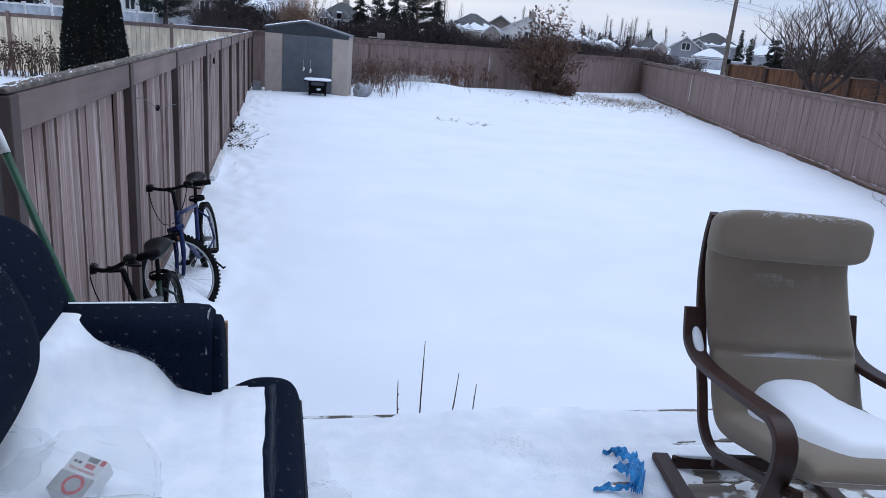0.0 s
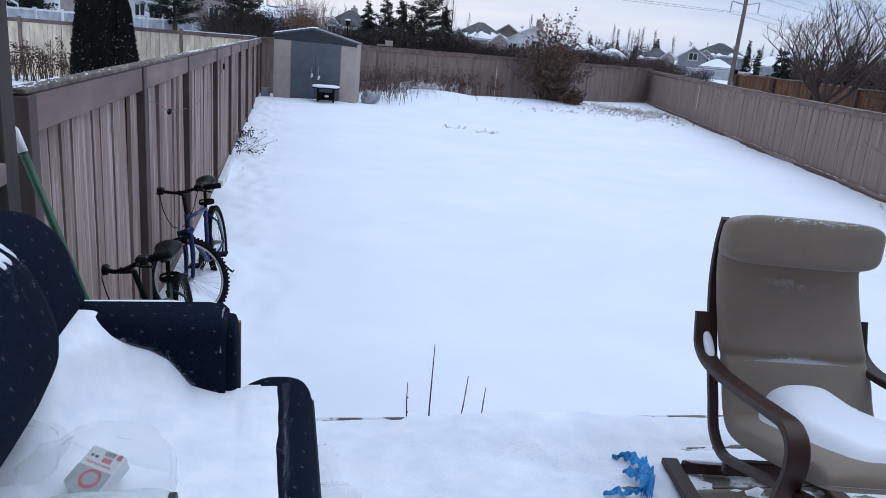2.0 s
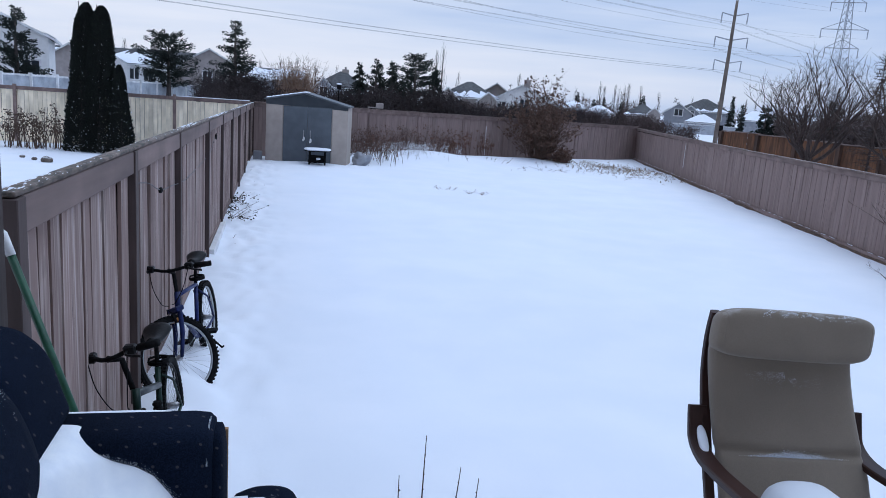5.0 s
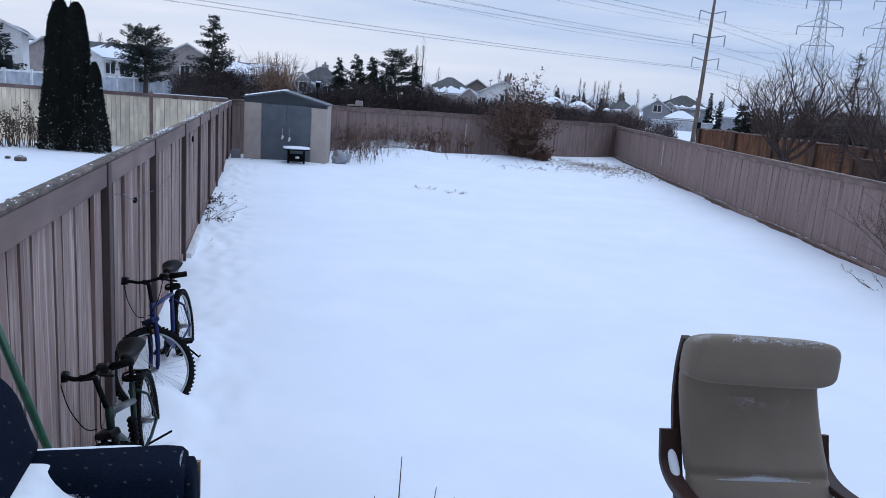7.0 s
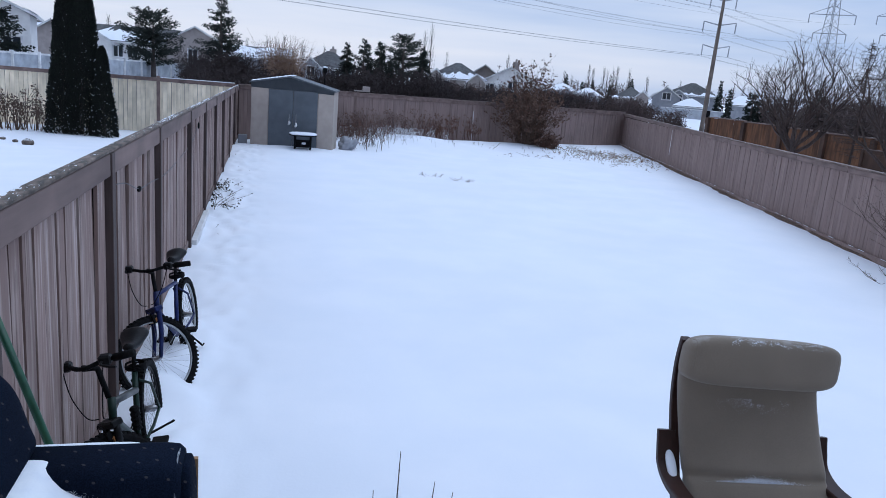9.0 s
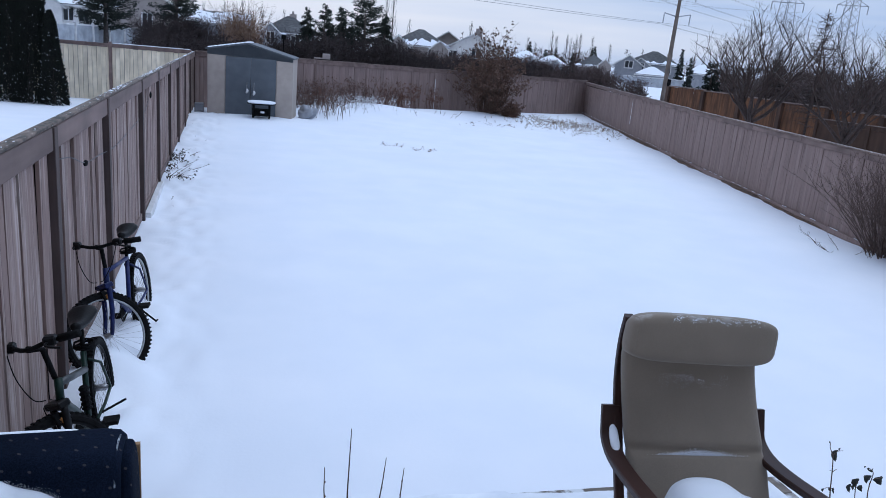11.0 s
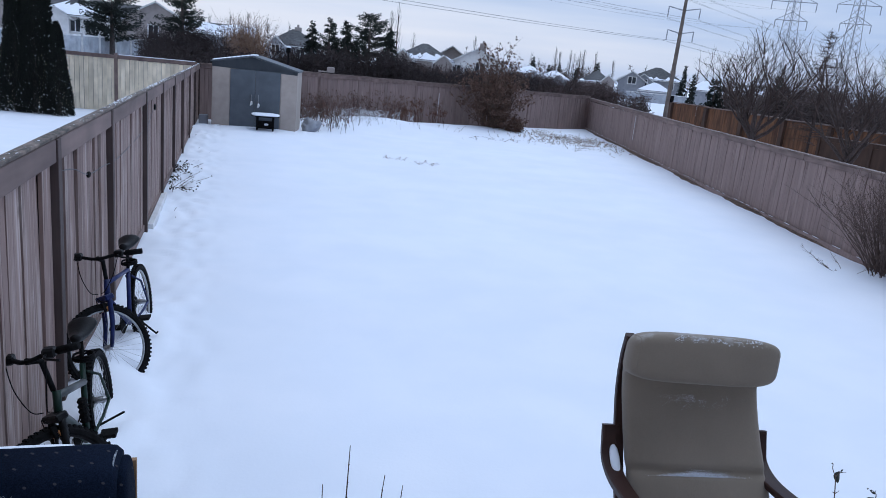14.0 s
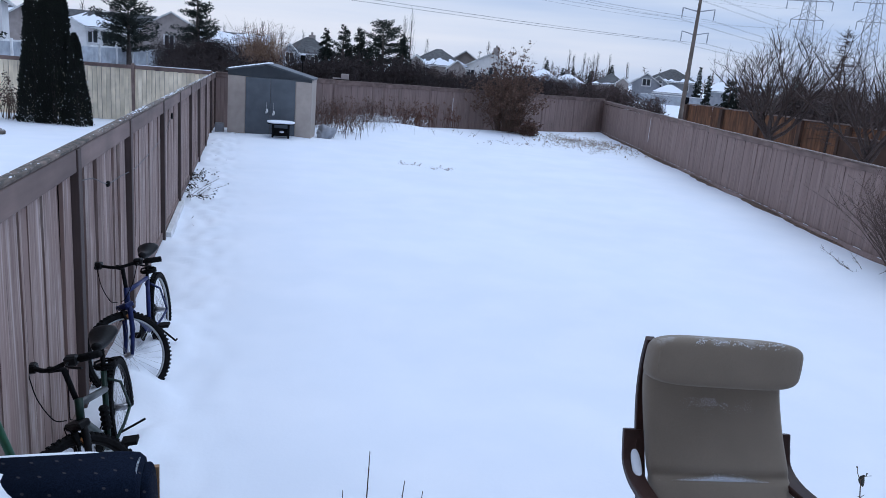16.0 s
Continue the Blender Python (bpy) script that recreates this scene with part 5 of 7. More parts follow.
weeds("fence_grass", "pale dry grass at the foot of the fence", spots, 14, 0.20, STRAW, 0.6, 0, 0.05, 0.006, "grass")


def bush(name, label, place, height, spread_r, stems, seed, bark, leaf_mat=None, leaf_n=0, leaf_size=0.06, base_r=0.05, flare=0.5, thick=0.014, split=4):
    """A shrub: many stems from one root, forking twice, with or without leaves."""
    rng = random.Random(seed)
    e = thing(name, label, "shrub", place)
    v, fc, lv, lf = [], [], [], []
    for _ in range(stems):
        a, tilt = rng.uniform(0, 2 * math.pi), rng.random() ** 0.7 * flare
        top = Vector((math.cos(a) * tilt * spread_r * 1.6, math.sin(a) * tilt * spread_r * 1.6, height * (rng.uniform(0.6, 1.0) if leaf_n == 0 else rng.uniform(0.25, 1.0) ** 0.8) * (1 - (0.35 if leaf_n == 0 else 0.48) * tilt)))
        root = Vector((math.cos(a) * base_r * rng.random(), math.sin(a) * base_r * rng.random(), -0.1))
        mid = root.lerp(top, 0.5) + Vector((rng.gauss(0, 0.06), rng.gauss(0, 0.06), 0.10 * height * tilt))
        pts = [root, root.lerp(mid, 0.5) + Vector((0, 0, 0.03)), mid, mid.lerp(top, 0.5) + Vector((rng.gauss(0, 0.04), rng.gauss(0, 0.04), 0.02)), top]
        limb(v, fc, pts, [thick, thick * 0.85, thick * 0.65, thick * 0.4, thick * 0.15], 4)
        for _ in range(split):
            t = rng.uniform(0.3 if leaf_n == 0 else 0.05, 0.95)
            seg = min(3, int(t * 4))
            p = pts[seg].lerp(pts[seg + 1], t * 4 - seg)
            q = p + (rand_dir(rng, 0.1, 1.0) + (top - root).normalized() * 0.6) * height * rng.uniform(0.10, 0.22)
            limb(v, fc, [p, p.lerp(q, 0.5) + rand_dir(rng) * 0.02, q], [thick * 0.45, thick * 0.3, thick * 0.12], 3)
            for _ in range(2):
                p2 = p.lerp(q, rng.uniform(0.3, 0.9))
                q2 = p2 + (rand_dir(rng, 0.0, 1.0)) * height * rng.uniform(0.04, 0.10)
                limb(v, fc, [p2, q2], [thick * 0.25, thick * 0.1], 3)
                for _ in range(leaf_n):
                    leaf(lv, lf, p2.lerp(q2, rng.random()) + rand_dir(rng) * leaf_size * 0.6, rand_dir(rng, -1, 0.5), leaf_size * rng.uniform(0.6, 1.3), rng)
    raw("stem_mass", v, fc, bark, e, kind="stuff")
    if lv:
        raw("foliage", lv, lf, leaf_mat, e, kind="stuff")
    return e


bush("leafy_bush", "tall bush holding its dead brown leaves by the back fence", (11.95, 30.0, 0.05), 3.75, 1.30, 95, 3, STEM, BUSH_LEAF, 3, 0.120, 0.5, 0.80, 0.016, 6)
bush("leafy_bush", "low heap of dead leaves and twigs under the tall bush", (12.75, 29.35, 0.05), 0.75, 0.5, 40, 31, STEM, BUSH_LEAF, 4, 0.09, 0.35, 1.0, 0.008, 4)
bush("bare_shrub", "bare brown multi-stemmed shrub beside the fence", (10.80, 7.87, 0.03), 1.8, 0.88, 150, 8, SHRUB, None, 0, 0.06, 0.30, 0.95, 0.0075, 6)
bush("bare_shrub", "low bare runner twigs at the edge of the snow", (10.2, 8.05, 0.0), 0.45, 0.6, 6, 12, SHRUB, None, 0, 0.06, 0.1, 1.0, 0.006, 3)

weeds("snow_twigs", "tiny dark grass tips poking through the snow", [(0.80 + rng.gauss(0, 0.03), 3.65 + rng.gauss(0, 0.02)) for _ in range(5)] + [(1.05, 3.58), (1.06, 3.59)], 19, 0.05, STEM, 0.5, 0, 0.02, 0.0018)

# dead stalks rising behind the deck edge
for k, (x, top, lean) in enumerate(((1.477, 0.69, -0.02), (1.579, 0.875, 0.0), (1.735, 0.717, 0.03), (1.826, 0.657, 0.02))):
    v, fc = [], []
    rng = random.Random(80 + k)
    base = Vector((x - lean * 1.2, 2.2, -0.05))
    tip = Vector((x + lean * 0.4, 2.2, top))
    pts = [base.lerp(tip, t) + Vector((rng.gauss(0, 0.002), 0, 0)) for t in (0, 0.4, 0.7, 0.85, 1)]
    limb(v, fc, pts, [0.0045, 0.004, 0.0032, 0.0026, 0.0016], 6)
    for t in (0.72, 0.80, 0.9):
        p = base.lerp(tip, t)
        limb(v, fc, [p - Vector((0, 0, 0.004)), p, p + Vector((0, 0, 0.004))], [0.002, 0.0045, 0.002], 6)
    tagged(raw("dead_stalk", v, fc, STEM), "thin dead plant stalk standing beyond the deck", "plant stem", "dead stalks by the deck")

# withered leafy stems beyond the deck
def dead_leaf(verts, faces, p, d, length, width, rng):
    """A shrivelled leaf that hangs from p: a bent, folded blade."""
    side = d.cross(Vector((0.15, 1, 0.1))).normalized()
    back = side.cross(d).normalized()
    b, n = len(verts), 6
    for k in range(n + 1):
        t = k / n
        w = width / 2 * (math.sin(math.pi * min(1.0, t * 0.96 + 0.04)) ** 0.7) * rng.uniform(0.8, 1.15)
        c = p + d * length * t + back * 0.18 * length * math.sin(3.0 * t)
        verts += [tuple(c - side * w + back * w * 0.6), tuple(c), tuple(c + side * w + back * w * rng.uniform(0.2, 0.9))]
    for k in range(n):
        q = b + 3 * k
        faces += [(q, q + 1, q + 4, q + 3), (q + 1, q + 2, q + 5, q + 4)]


def withered_plant(x0, y0, twigs, leaves, seed):
    """twigs: lists of (across, up, thickness); leaves: (across, up, turn, length, width). The whole stem leans a little."""
    rng = random.Random(seed)
    e = thing("withered_plant", "withered garden stem with a few shrivelled dark leaves", "plant", (x0, y0, 0), group="withered stems by the deck")

    def at(u, v):
        return Vector((u - 0.21 * (v - 0.186), rng.gauss(0, 0.004), v))

    v, fc, lv, lf = [], [], [], []
    for line in twigs:
        limb(v, fc, smooth_path([at(u, w) for u, w, _ in line], 3), list(np.interp(np.linspace(0, len(line) - 1, 3 * (len(line) - 1) + 1), range(len(line)), [r for _, _, r in line])), 6)
    for u, w, turn, length, width in leaves:
        a = radians(turn)
        dead_leaf(lv, lf, at(u, w), Vector((math.sin(a), rng.uniform(-0.25, 0.25), -math.cos(a))).normalized(), length, width, rng)
    raw("stem", v, fc, STEM, e, smooth=True)
    raw("foliage", lv, lf, DARK_LEAF, e, kind="stuff")


withered_plant(4.497, 2.3,
               [[(0.0, -0.1, 0.0045), (0.0, 0.19, 0.0042), (0.008, 0.35, 0.0036), (0.004, 0.46, 0.0030)], [(0.004, 0.46, 0.0028), (-0.012, 0.51, 0.0022), (-0.02, 0.545, 0.0018), (-0.026, 0.552, 0.0022)],
                [(0.004, 0.46, 0.0024), (0.03, 0.478, 0.0018), (0.052, 0.482, 0.0014), (0.088, 0.480, 0.0010)], [(0.008, 0.35, 0.0022), (-0.016, 0.363, 0.0014)], [(0.008, 0.35, 0.0022), (0.036, 0.366, 0.0014)],
                [(0.0, 0.23, 0.0022), (-0.02, 0.246, 0.0016), (-0.042, 0.238, 0.0012)], [(0.0, 0.235, 0.0022), (0.022, 0.240, 0.0014)]],
               [(0.048, 0.484, 0, 0.075, 0.044), (0.016, 0.480, 60, 0.022, 0.016), (0.05, 0.482, 160, 0.022, 0.012), (-0.042, 0.238, -20, 0.025, 0.016), (0.002, 0.245, 10, 0.032, 0.022), (0.022, 0.240, 10, 0.04, 0.016), (-0.022, 0.55, 40, 0.012, 0.010)], 61)
withered_plant(4.80, 2.3,
               [[(-0.03, -0.1, 0.0045), (-0.02, 0.19, 0.0036), (0.012, 0.29, 0.0030), (0.006, 0.325, 0.0024), (-0.03, 0.355, 0.0014)], [(0.012, 0.268, 0.0022), (0.04, 0.275, 0.0018), (0.085, 0.272, 0.0012)]],
               [(0.010, 0.29, -6, 0.068, 0.046), (0.075, 0.275, 20, 0.062, 0.060), (0.004, 0.335, 30, 0.03, 0.034), (-0.03, 0.35, 40, 0.018, 0.014), (-0.036, 0.358, -40, 0.014, 0.010)], 62)
withered_plant(4.705, 2.32,
               [[(0.0, -0.1, 0.004), (0.0, 0.17, 0.003), (0.016, 0.24, 0.002)], [(0.0, 0.19, 0.002), (-0.03, 0.22, 0.0014)]],
               [(-0.03, 0.235, -8, 0.055, 0.032), (0.018, 0.27, 4, 0.07, 0.044), (0.035, 0.225, 24, 0.055, 0.036), (0.0, 0.23, -30, 0.04, 0.024)], 63)

# ---- garden tool leaning at the fence ----
tool = thing("garden_rake", "garden rake, green handle with white tip, leaning on fence", "garden tool", (0, 0, 0))
a, b = Vector((0.41, 1.86, 0.62)), Vector((-0.038, 2.06, 1.775))
bm = bmesh.new()
tube(bm, [a, a.lerp(b, 0.5), a.lerp(b, 0.93)], 0.0145, 12)
part("handle", bm, GREEN_POLE, tool, smooth=True)
bm = bmesh.new()
tube(bm, [a.lerp(b, 0.925), a.lerp(b, 0.99), b], [0.0165, 0.0165, 0.010], 12)
part("grip", bm, WHITE_PL, tool, "white plastic grip", smooth=True)
bm = bmesh.new()
box(bm, -0.16, 0.16, -0.012, 0.012, -0.012, 0.012, 0.003, Matrix.Translation(a))
for k in range(9):
    box(bm, -0.15 + k * 0.0375 - 0.003, -0.15 + k * 0.0375 + 0.003, -0.004, 0.05, -0.02, -0.012, 0, Matrix.Translation(a))
part("rake_head", bm, STEEL, tool)

# white plank lying at the foot of the fence, and a slack wire along it
bm = bmesh.new()
box(bm, 0.02, 0.10, 9.75, 12.1, -0.02, 0.09, 0.006)
solo("plank", bm, CARTON, "white painted plank lying along the fence foot", "plank")
wire = thing("wire", "slack thin wire with a clip hung along the fence", "wire", (0, 0, 0))
bm = bmesh.new()
tube(bm, smooth_path([(-0.03, 4.5, 1.64), (0.0, 4.9, 1.60), (0.03, 5.3, 1.50), (0.0, 6.2, 1.42), (0.0, 7.1, 1.36), (-0.01, 8.6, 1.35), (0.0, 10.1, 1.40), (0.03, 10.5, 1.58)], 6), 0.0035, 5)
part("strand", bm, WIRE, wire)
bm = bmesh.new()
pillow(bm, (0.03, 5.31, 1.495), (0.03, 0.10, 0.045), 2.2)
part("clip", bm, BLACK, wire)
bm = bmesh.new()
pillow(bm, (0.05, 10.5, 1.60), (0.03, 0.12, 0.10), 2.2, lumps=0.3)
part("clip", bm, BLACK, wire)


# ---- bicycles ----
def wheel(parent, name, centre, axis, rim_mat, R=0.33):
    """A spoked wheel: tyre with knobs, rim, hub, spokes."""
    c, ax = Vector(centre), Vector(axis).normalized()
    u = Vector((0, 0, 1))
    u = (u - ax * u.dot(ax)).normalized()
    w = ax.cross(u)

    def at(r, a, off=0.0):
        return c + (u * math.cos(a) + w * math.sin(a)) * r + ax * off

    hub_bm = bmesh.new()
    tube(hub_bm, [c - ax * 0.05, c - ax * 0.03, c + ax * 0.03, c + ax * 0.05], [0.012, 0.022, 0.022, 0.012], 10)
    hub = part(name, hub_bm, STEEL, parent, smooth=True)
    bm = bmesh.new()
    n = 56
    tube(bm, [at(R - 0.027, 2 * math.pi * k / n) for k in range(n)], 0.026, 8, True)
    for k in range(64):
        a = 2 * math.pi * (k + 0.5) / 64
        for s in (-1, 1):
            p = at(R - 0.006, a, s * 0.013)
            rad = (p - c).normalized()
            m = Matrix.Translation(p) @ Matrix((ax, rad.cross(ax), rad)).transposed().to_4x4()
            box(bm, -0.009, 0.009, -0.007, 0.007, -0.006, 0.008, 0, m)
    part("tyre", bm, BLACK, hub)
    bm = bmesh.new()
    tube(bm, [at(R - 0.05, 2 * math.pi * k / n) for k in range(n)], 0.011, 6, True)
    part("rim", bm, rim_mat, hub, smooth=True)
    v, fc = [], []
    for k in range(32):
        a = 2 * math.pi * k / 32
        limb(v, fc, [at(0.018, a + (0.5 if k % 4 < 2 else -0.5), 0.025 if k % 2 else -0.025), at(R - 0.056, a)], [0.0011, 0.0011], 3)
    raw("spokes", v, fc, STEEL, hub)
    return hub


def bicycle(label, rear, front, lean, steer, paint, fork_paint, full_susp, seat_h, bar_h, bar_k=0.15):
    """rear, front: axle places on plan; lean: degrees to the left of travel; steer: degrees to the left."""
    r, fr = Vector(rear), Vector(front)
    d = fr - r
    e = new("bicycle")
    e.matrix_world = Matrix.Translation((r.x, r.y, rear[2] - 0.33)) @ Matrix.Rotation(math.atan2(d.y, d.x), 4, "Z") @ Matrix.Rotation(radians(-lean), 4, "X")
    tagged(e, label, "bicycle", "bicycles at the fence")
    L = math.hypot(d.x, d.y)
    # own space: x forward, y to the rider's left, z up
    hz = 0.33
    bb, seat_top = Vector((0.43, 0, 0.29)), Vector((0.26, 0, 0.70))
    head_b, head_t = Vector((L - 0.16, 0, 0.66)), Vector((L - 0.20, 0, 0.80))
    st = Matrix.Rotation(radians(steer), 3, Vector((-0.16, 0, 0.33)).normalized())
    piv = head_b

    def steered(p):
        return piv + st @ (Vector(p) - piv)

    bar_turn = Matrix.Rotation(radians(steer * bar_k), 3, Vector((-0.16, 0, 0.33)).normalized())

    def barred(p):
        return piv + bar_turn @ (Vector(p) - piv)

    bm = bmesh.new()
    if full_susp:
        tube(bm, smooth_path([head_b - Vector((0, 0, -0.02)), head_b.lerp(bb, 0.5) + Vector((0, 0, 0.02)), bb], 4), 0.030, 10)
    else:
        tube(bm, [head_b, bb], 0.021, 10)
        tube(bm, [head_t - Vector((0, 0, 0.03)), seat_top], 0.017, 8)
    tube(bm, [bb, seat_top], 0.018, 8)
    frame_ob = part("frame", bm, paint, e, smooth=True)
    if full_susp:
        bm = bmesh.new()
        tube(bm, [head_t - Vector((0, 0, 0.03)), seat_top.lerp(bb, 0.25)], 0.022, 8)
        part("top_tube", bm, SILVER, frame_ob, "silver-grey top tube", smooth=True)
        bm = bmesh.new()
        tube(bm, [bb + Vector((-0.03, 0, 0.10 + 0.016 * q)) for q in range(10)], [0.032, 0.022] * 5, 10)
        part("shock_absorber", bm, BLACK, frame_ob, smooth=False)
    for s in (-1, 1):
        bm = bmesh.new()
        tube(bm, [bb + Vector((0, s * 0.03, 0)), Vector((0.2, s * 0.055, 0.31)), Vector((0, s * 0.06, hz))], 0.010, 6)
        tube(bm, [seat_top + Vector((0.01, s * 0.02, -0.05)), Vector((0.1, s * 0.05, 0.55)), Vector((0, s * 0.06, hz))], 0.009, 6)
        part("rear_stay", bm, paint, frame_ob, smooth=True)
    bm = bmesh.new()
    tube(bm, [head_b - Vector((-0.01, 0, 0.02)), head_t], 0.022, 10)
    part("head_tube", bm, paint, frame_ob, smooth=True)
    ax = st @ Vector((0, 1, 0))
    hub_f = steered((L, 0, hz))
    for s in (-1, 1):
        bm = bmesh.new()
        crown = steered((L - 0.145, s * 0.055, 0.665))
        tube(bm, smooth_path([crown, crown.lerp(hub_f + ax * s * 0.055, 0.5) + st @ Vector((-0.015, 0, 0)), hub_f + ax * s * 0.055], 4), [0.019] * 5 + [0.016] * 3 + [0.012], 8)
        if full_susp:
            tube(bm, [crown + Vector((0, 0, -0.04 - 0.012 * q)) for q in range(8)], [0.026, 0.02] * 4, 8)
        part("fork_leg", bm, fork_paint, e, smooth=True)
    bm = bmesh.new()
    box(bm, -0.035, 0.035, -0.075, 0.075, -0.02, 0.02, 0.008, Matrix.Translation(steered((L - 0.145, 0, 0.675))) @ st.to_4x4())
    part("fork_crown", bm, fork_paint, e)
    # stem and bar
    top = barred((L - 0.21, 0, bar_h - 0.04))
    clamp = barred((L - 0.13, 0, bar_h))
    bm = bmesh.new()
    tube(bm, [barred(head_t), top, clamp], [0.015, 0.016, 0.018], 8)
    part("stem", bm, BLACK, e, smooth=True)
    bm = bmesh.new()
    bar = smooth_path([barred((L - 0.20, 0.30, bar_h + 0.012)), barred((L - 0.155, 0.13, bar_h + 0.012)), barred((L - 0.13, 0.04, bar_h)), barred((L - 0.13, -0.04, bar_h)), barred((L - 0.155, -0.13, bar_h + 0.012)), barred((L - 0.20, -0.30, bar_h + 0.012))], 4)
    tube(bm, bar, 0.0125, 8)
    hb = part("handlebar", bm, BLACK, e, smooth=True)
    for s in (-1, 1):
        bm = bmesh.new()
        tube(bm, [barred((L - 0.178, s * 0.19, bar_h + 0.012)), barred((L - 0.20, s * 0.305, bar_h + 0.012))], [0.022, 0.021], 8)
        part("grip", bm, BLACK, hb, smooth=True)
        bm = bmesh.new()
        tube(bm, smooth_path([barred((L - 0.165, s * 0.15, bar_h + 0.025)), barred((L - 0.10, s * 0.17, bar_h + 0.01)), barred((L - 0.105, s * 0.26, bar_h - 0.015))], 4), 0.007, 6)
        box(bm, -0.028, 0.028, -0.032, 0.032, -0.022, 0.03, 0.010, Matrix.Translation(barred((L - 0.155, s * 0.15, bar_h + 0.015))))
        part("brake_lever", bm, BLACK_GLOSS, hb)
        bm = bmesh.new()
        lever_end, crown_end = barred((L - 0.13, s * 0.15, bar_h + 0.01)), steered((L - 0.12, s * 0.03, 0.72))
        tube(bm, smooth_path([lever_end, lever_end.lerp(crown_end, 0.25) + Vector((0.05, 0, -0.06)), lever_end.lerp(crown_end, 0.7) + Vector((0.06, 0, -0.05)), crown_end], 6), 0.0032, 5)
        part("cable", bm, BLACK, hb, smooth=True)
    # saddle on its post
    sp = bb + (seat_top - bb).normalized() * (seat_h - 0.29 - 0.04) * 1.06
    bm = bmesh.new()
    tube(bm, [seat_top, sp], 0.0135, 8)
    part("seat_post", bm, BLACK, e, smooth=True)
    bm = bmesh.new()
    rows = []
    for t in range(13):
        k = t / 12
        x = -0.13 + 0.27 * k
        hw = 0.074 * (1 - k) ** 0.8 * (1 if k > 0.12 else 0.75 + 2 * k) + 0.022
        rows.append([bm.verts.new((sp.x + x, hw * math.cos(a), seat_h + 0.012 * math.cos(k * 5) + (0.034 if math.sin(a) > 0 else 0.040) * math.sin(a) * (1 - 0.25 * k))) for a in [2 * math.pi * q / 14 for q in range(14)]])
    for p, q in zip(rows, rows[1:]):
        bridge(bm, p, q)
    bm.faces.new(rows[0])
    bm.faces.new(rows[-1])
    part("saddle", bm, BLACK_GLOSS, e, smooth=True)
    # drive
    bm = bmesh.new()
    tube(bm, [bb + Vector((0, -0.055, 0)), bb + Vector((0, -0.05, 0))], [0.085, 0.085], 28)
    tube(bm, [Vector((0, -0.05, hz)), Vector((0, -0.04, hz))], [0.05, 0.05], 20)
    for zz in (0.075, -0.075):
        tube(bm, [bb + Vector((0, -0.052, zz)), Vector((0, -0.046, hz + zz * 0.6))], 0.005, 5)
    part("drivetrain", bm, BLACK, e)
    for s, a in ((-1, radians(-150)), (1, radians(30))):
        tip = bb + Vector((0.17 * math.cos(a), s * 0.10, 0.17 * math.sin(a)))
        bm = bmesh.new()
        tube(bm, [bb + Vector((0, s * 0.07, 0)), tip], [0.014, 0.010], 6)
        crank = part("crank", bm, STEEL, e, smooth=True)
        bm = bmesh.new()
        box(bm, tip.x - 0.045, tip.x + 0.045, tip.y + s * 0.01 - (0.09 if s < 0 else 0), tip.y + s * 0.01 + (0.09 if s > 0 else 0), tip.z - 0.012, tip.z + 0.012, 0.004)
        part("pedal", bm, BLACK, crank)
    bm = bmesh.new()
    tube(bm, [(0.30, 0.05, 0.30), (0.16, 0.17, 0.30)] if full_susp else [(0.30, 0.05, 0.26), (0.27, 0.16, 0.12), (0.24, 0.165, 0.125)], 0.008, 6)
    part("kickstand", bm, BLACK, e)
    bm = bmesh.new()
    p = steered((L - 0.10, 0, 0.60))
    box(bm, -0.012, 0.012, -0.05, 0.05, -0.018, 0.018, 0.004, Matrix.Translation(p) @ st.to_4x4())
    part("reflector", bm, REFLECT, e, "amber front reflector")
    bm = bmesh.new()
    for s in (-1, 1):
        q = steered((L - 0.09, s * 0.04, 0.62))
        box(bm, -0.015, 0.015, -0.01, 0.01, -0.04, 0.03, 0.004, Matrix.Translation(q) @ st.to_4x4())
    tube(bm, smooth_path([steered((L - 0.09, 0.04, 0.65)), steered((L - 0.08, 0, 0.70)), steered((L - 0.09, -0.04, 0.65))], 4), 0.003, 5)
    part("front_brake", bm, BLACK, e)
    bm = bmesh.new()
    loop = [sp + Vector((0.0 + 0.05 * math.cos(a) * (1 + 0.1 * (k % 3)), 0.06 * math.sin(a), -0.10 - 0.012 * (k // 8))) for k, a in [(k, 2 * math.pi * k / 10) for k in range(28)]]
    tube(bm, loop, 0.007, 6)
    part("cable_lock", bm, BLACK, e, smooth=True)
    rim_mat = BLACK_GLOSS if full_susp else RIM_ALLOY
    wheel(e, "rear_wheel", (0, 0, hz), (0, 1, 0), rim_mat)
    wheel(e, "front_wheel", hub_f, ax, rim_mat)
    return e


bicycle("blue mountain bicycle leaning on the fence, wheels sunk in snow", (0.37, 5.93, 0.28), (0.255, 4.86, 0.28), -7, -48, BLUE_PAINT, BLUE_PAINT, False, 0.91, 0.985)
bicycle("dark green and silver suspension bicycle against the fence in snow", (0.31, 4.07, 0.24), (0.29, 3.02, 0.24), -7, -48, GREEN_PAINT, BLACK_GLOSS, True, 0.885, 1.01, 0.75)


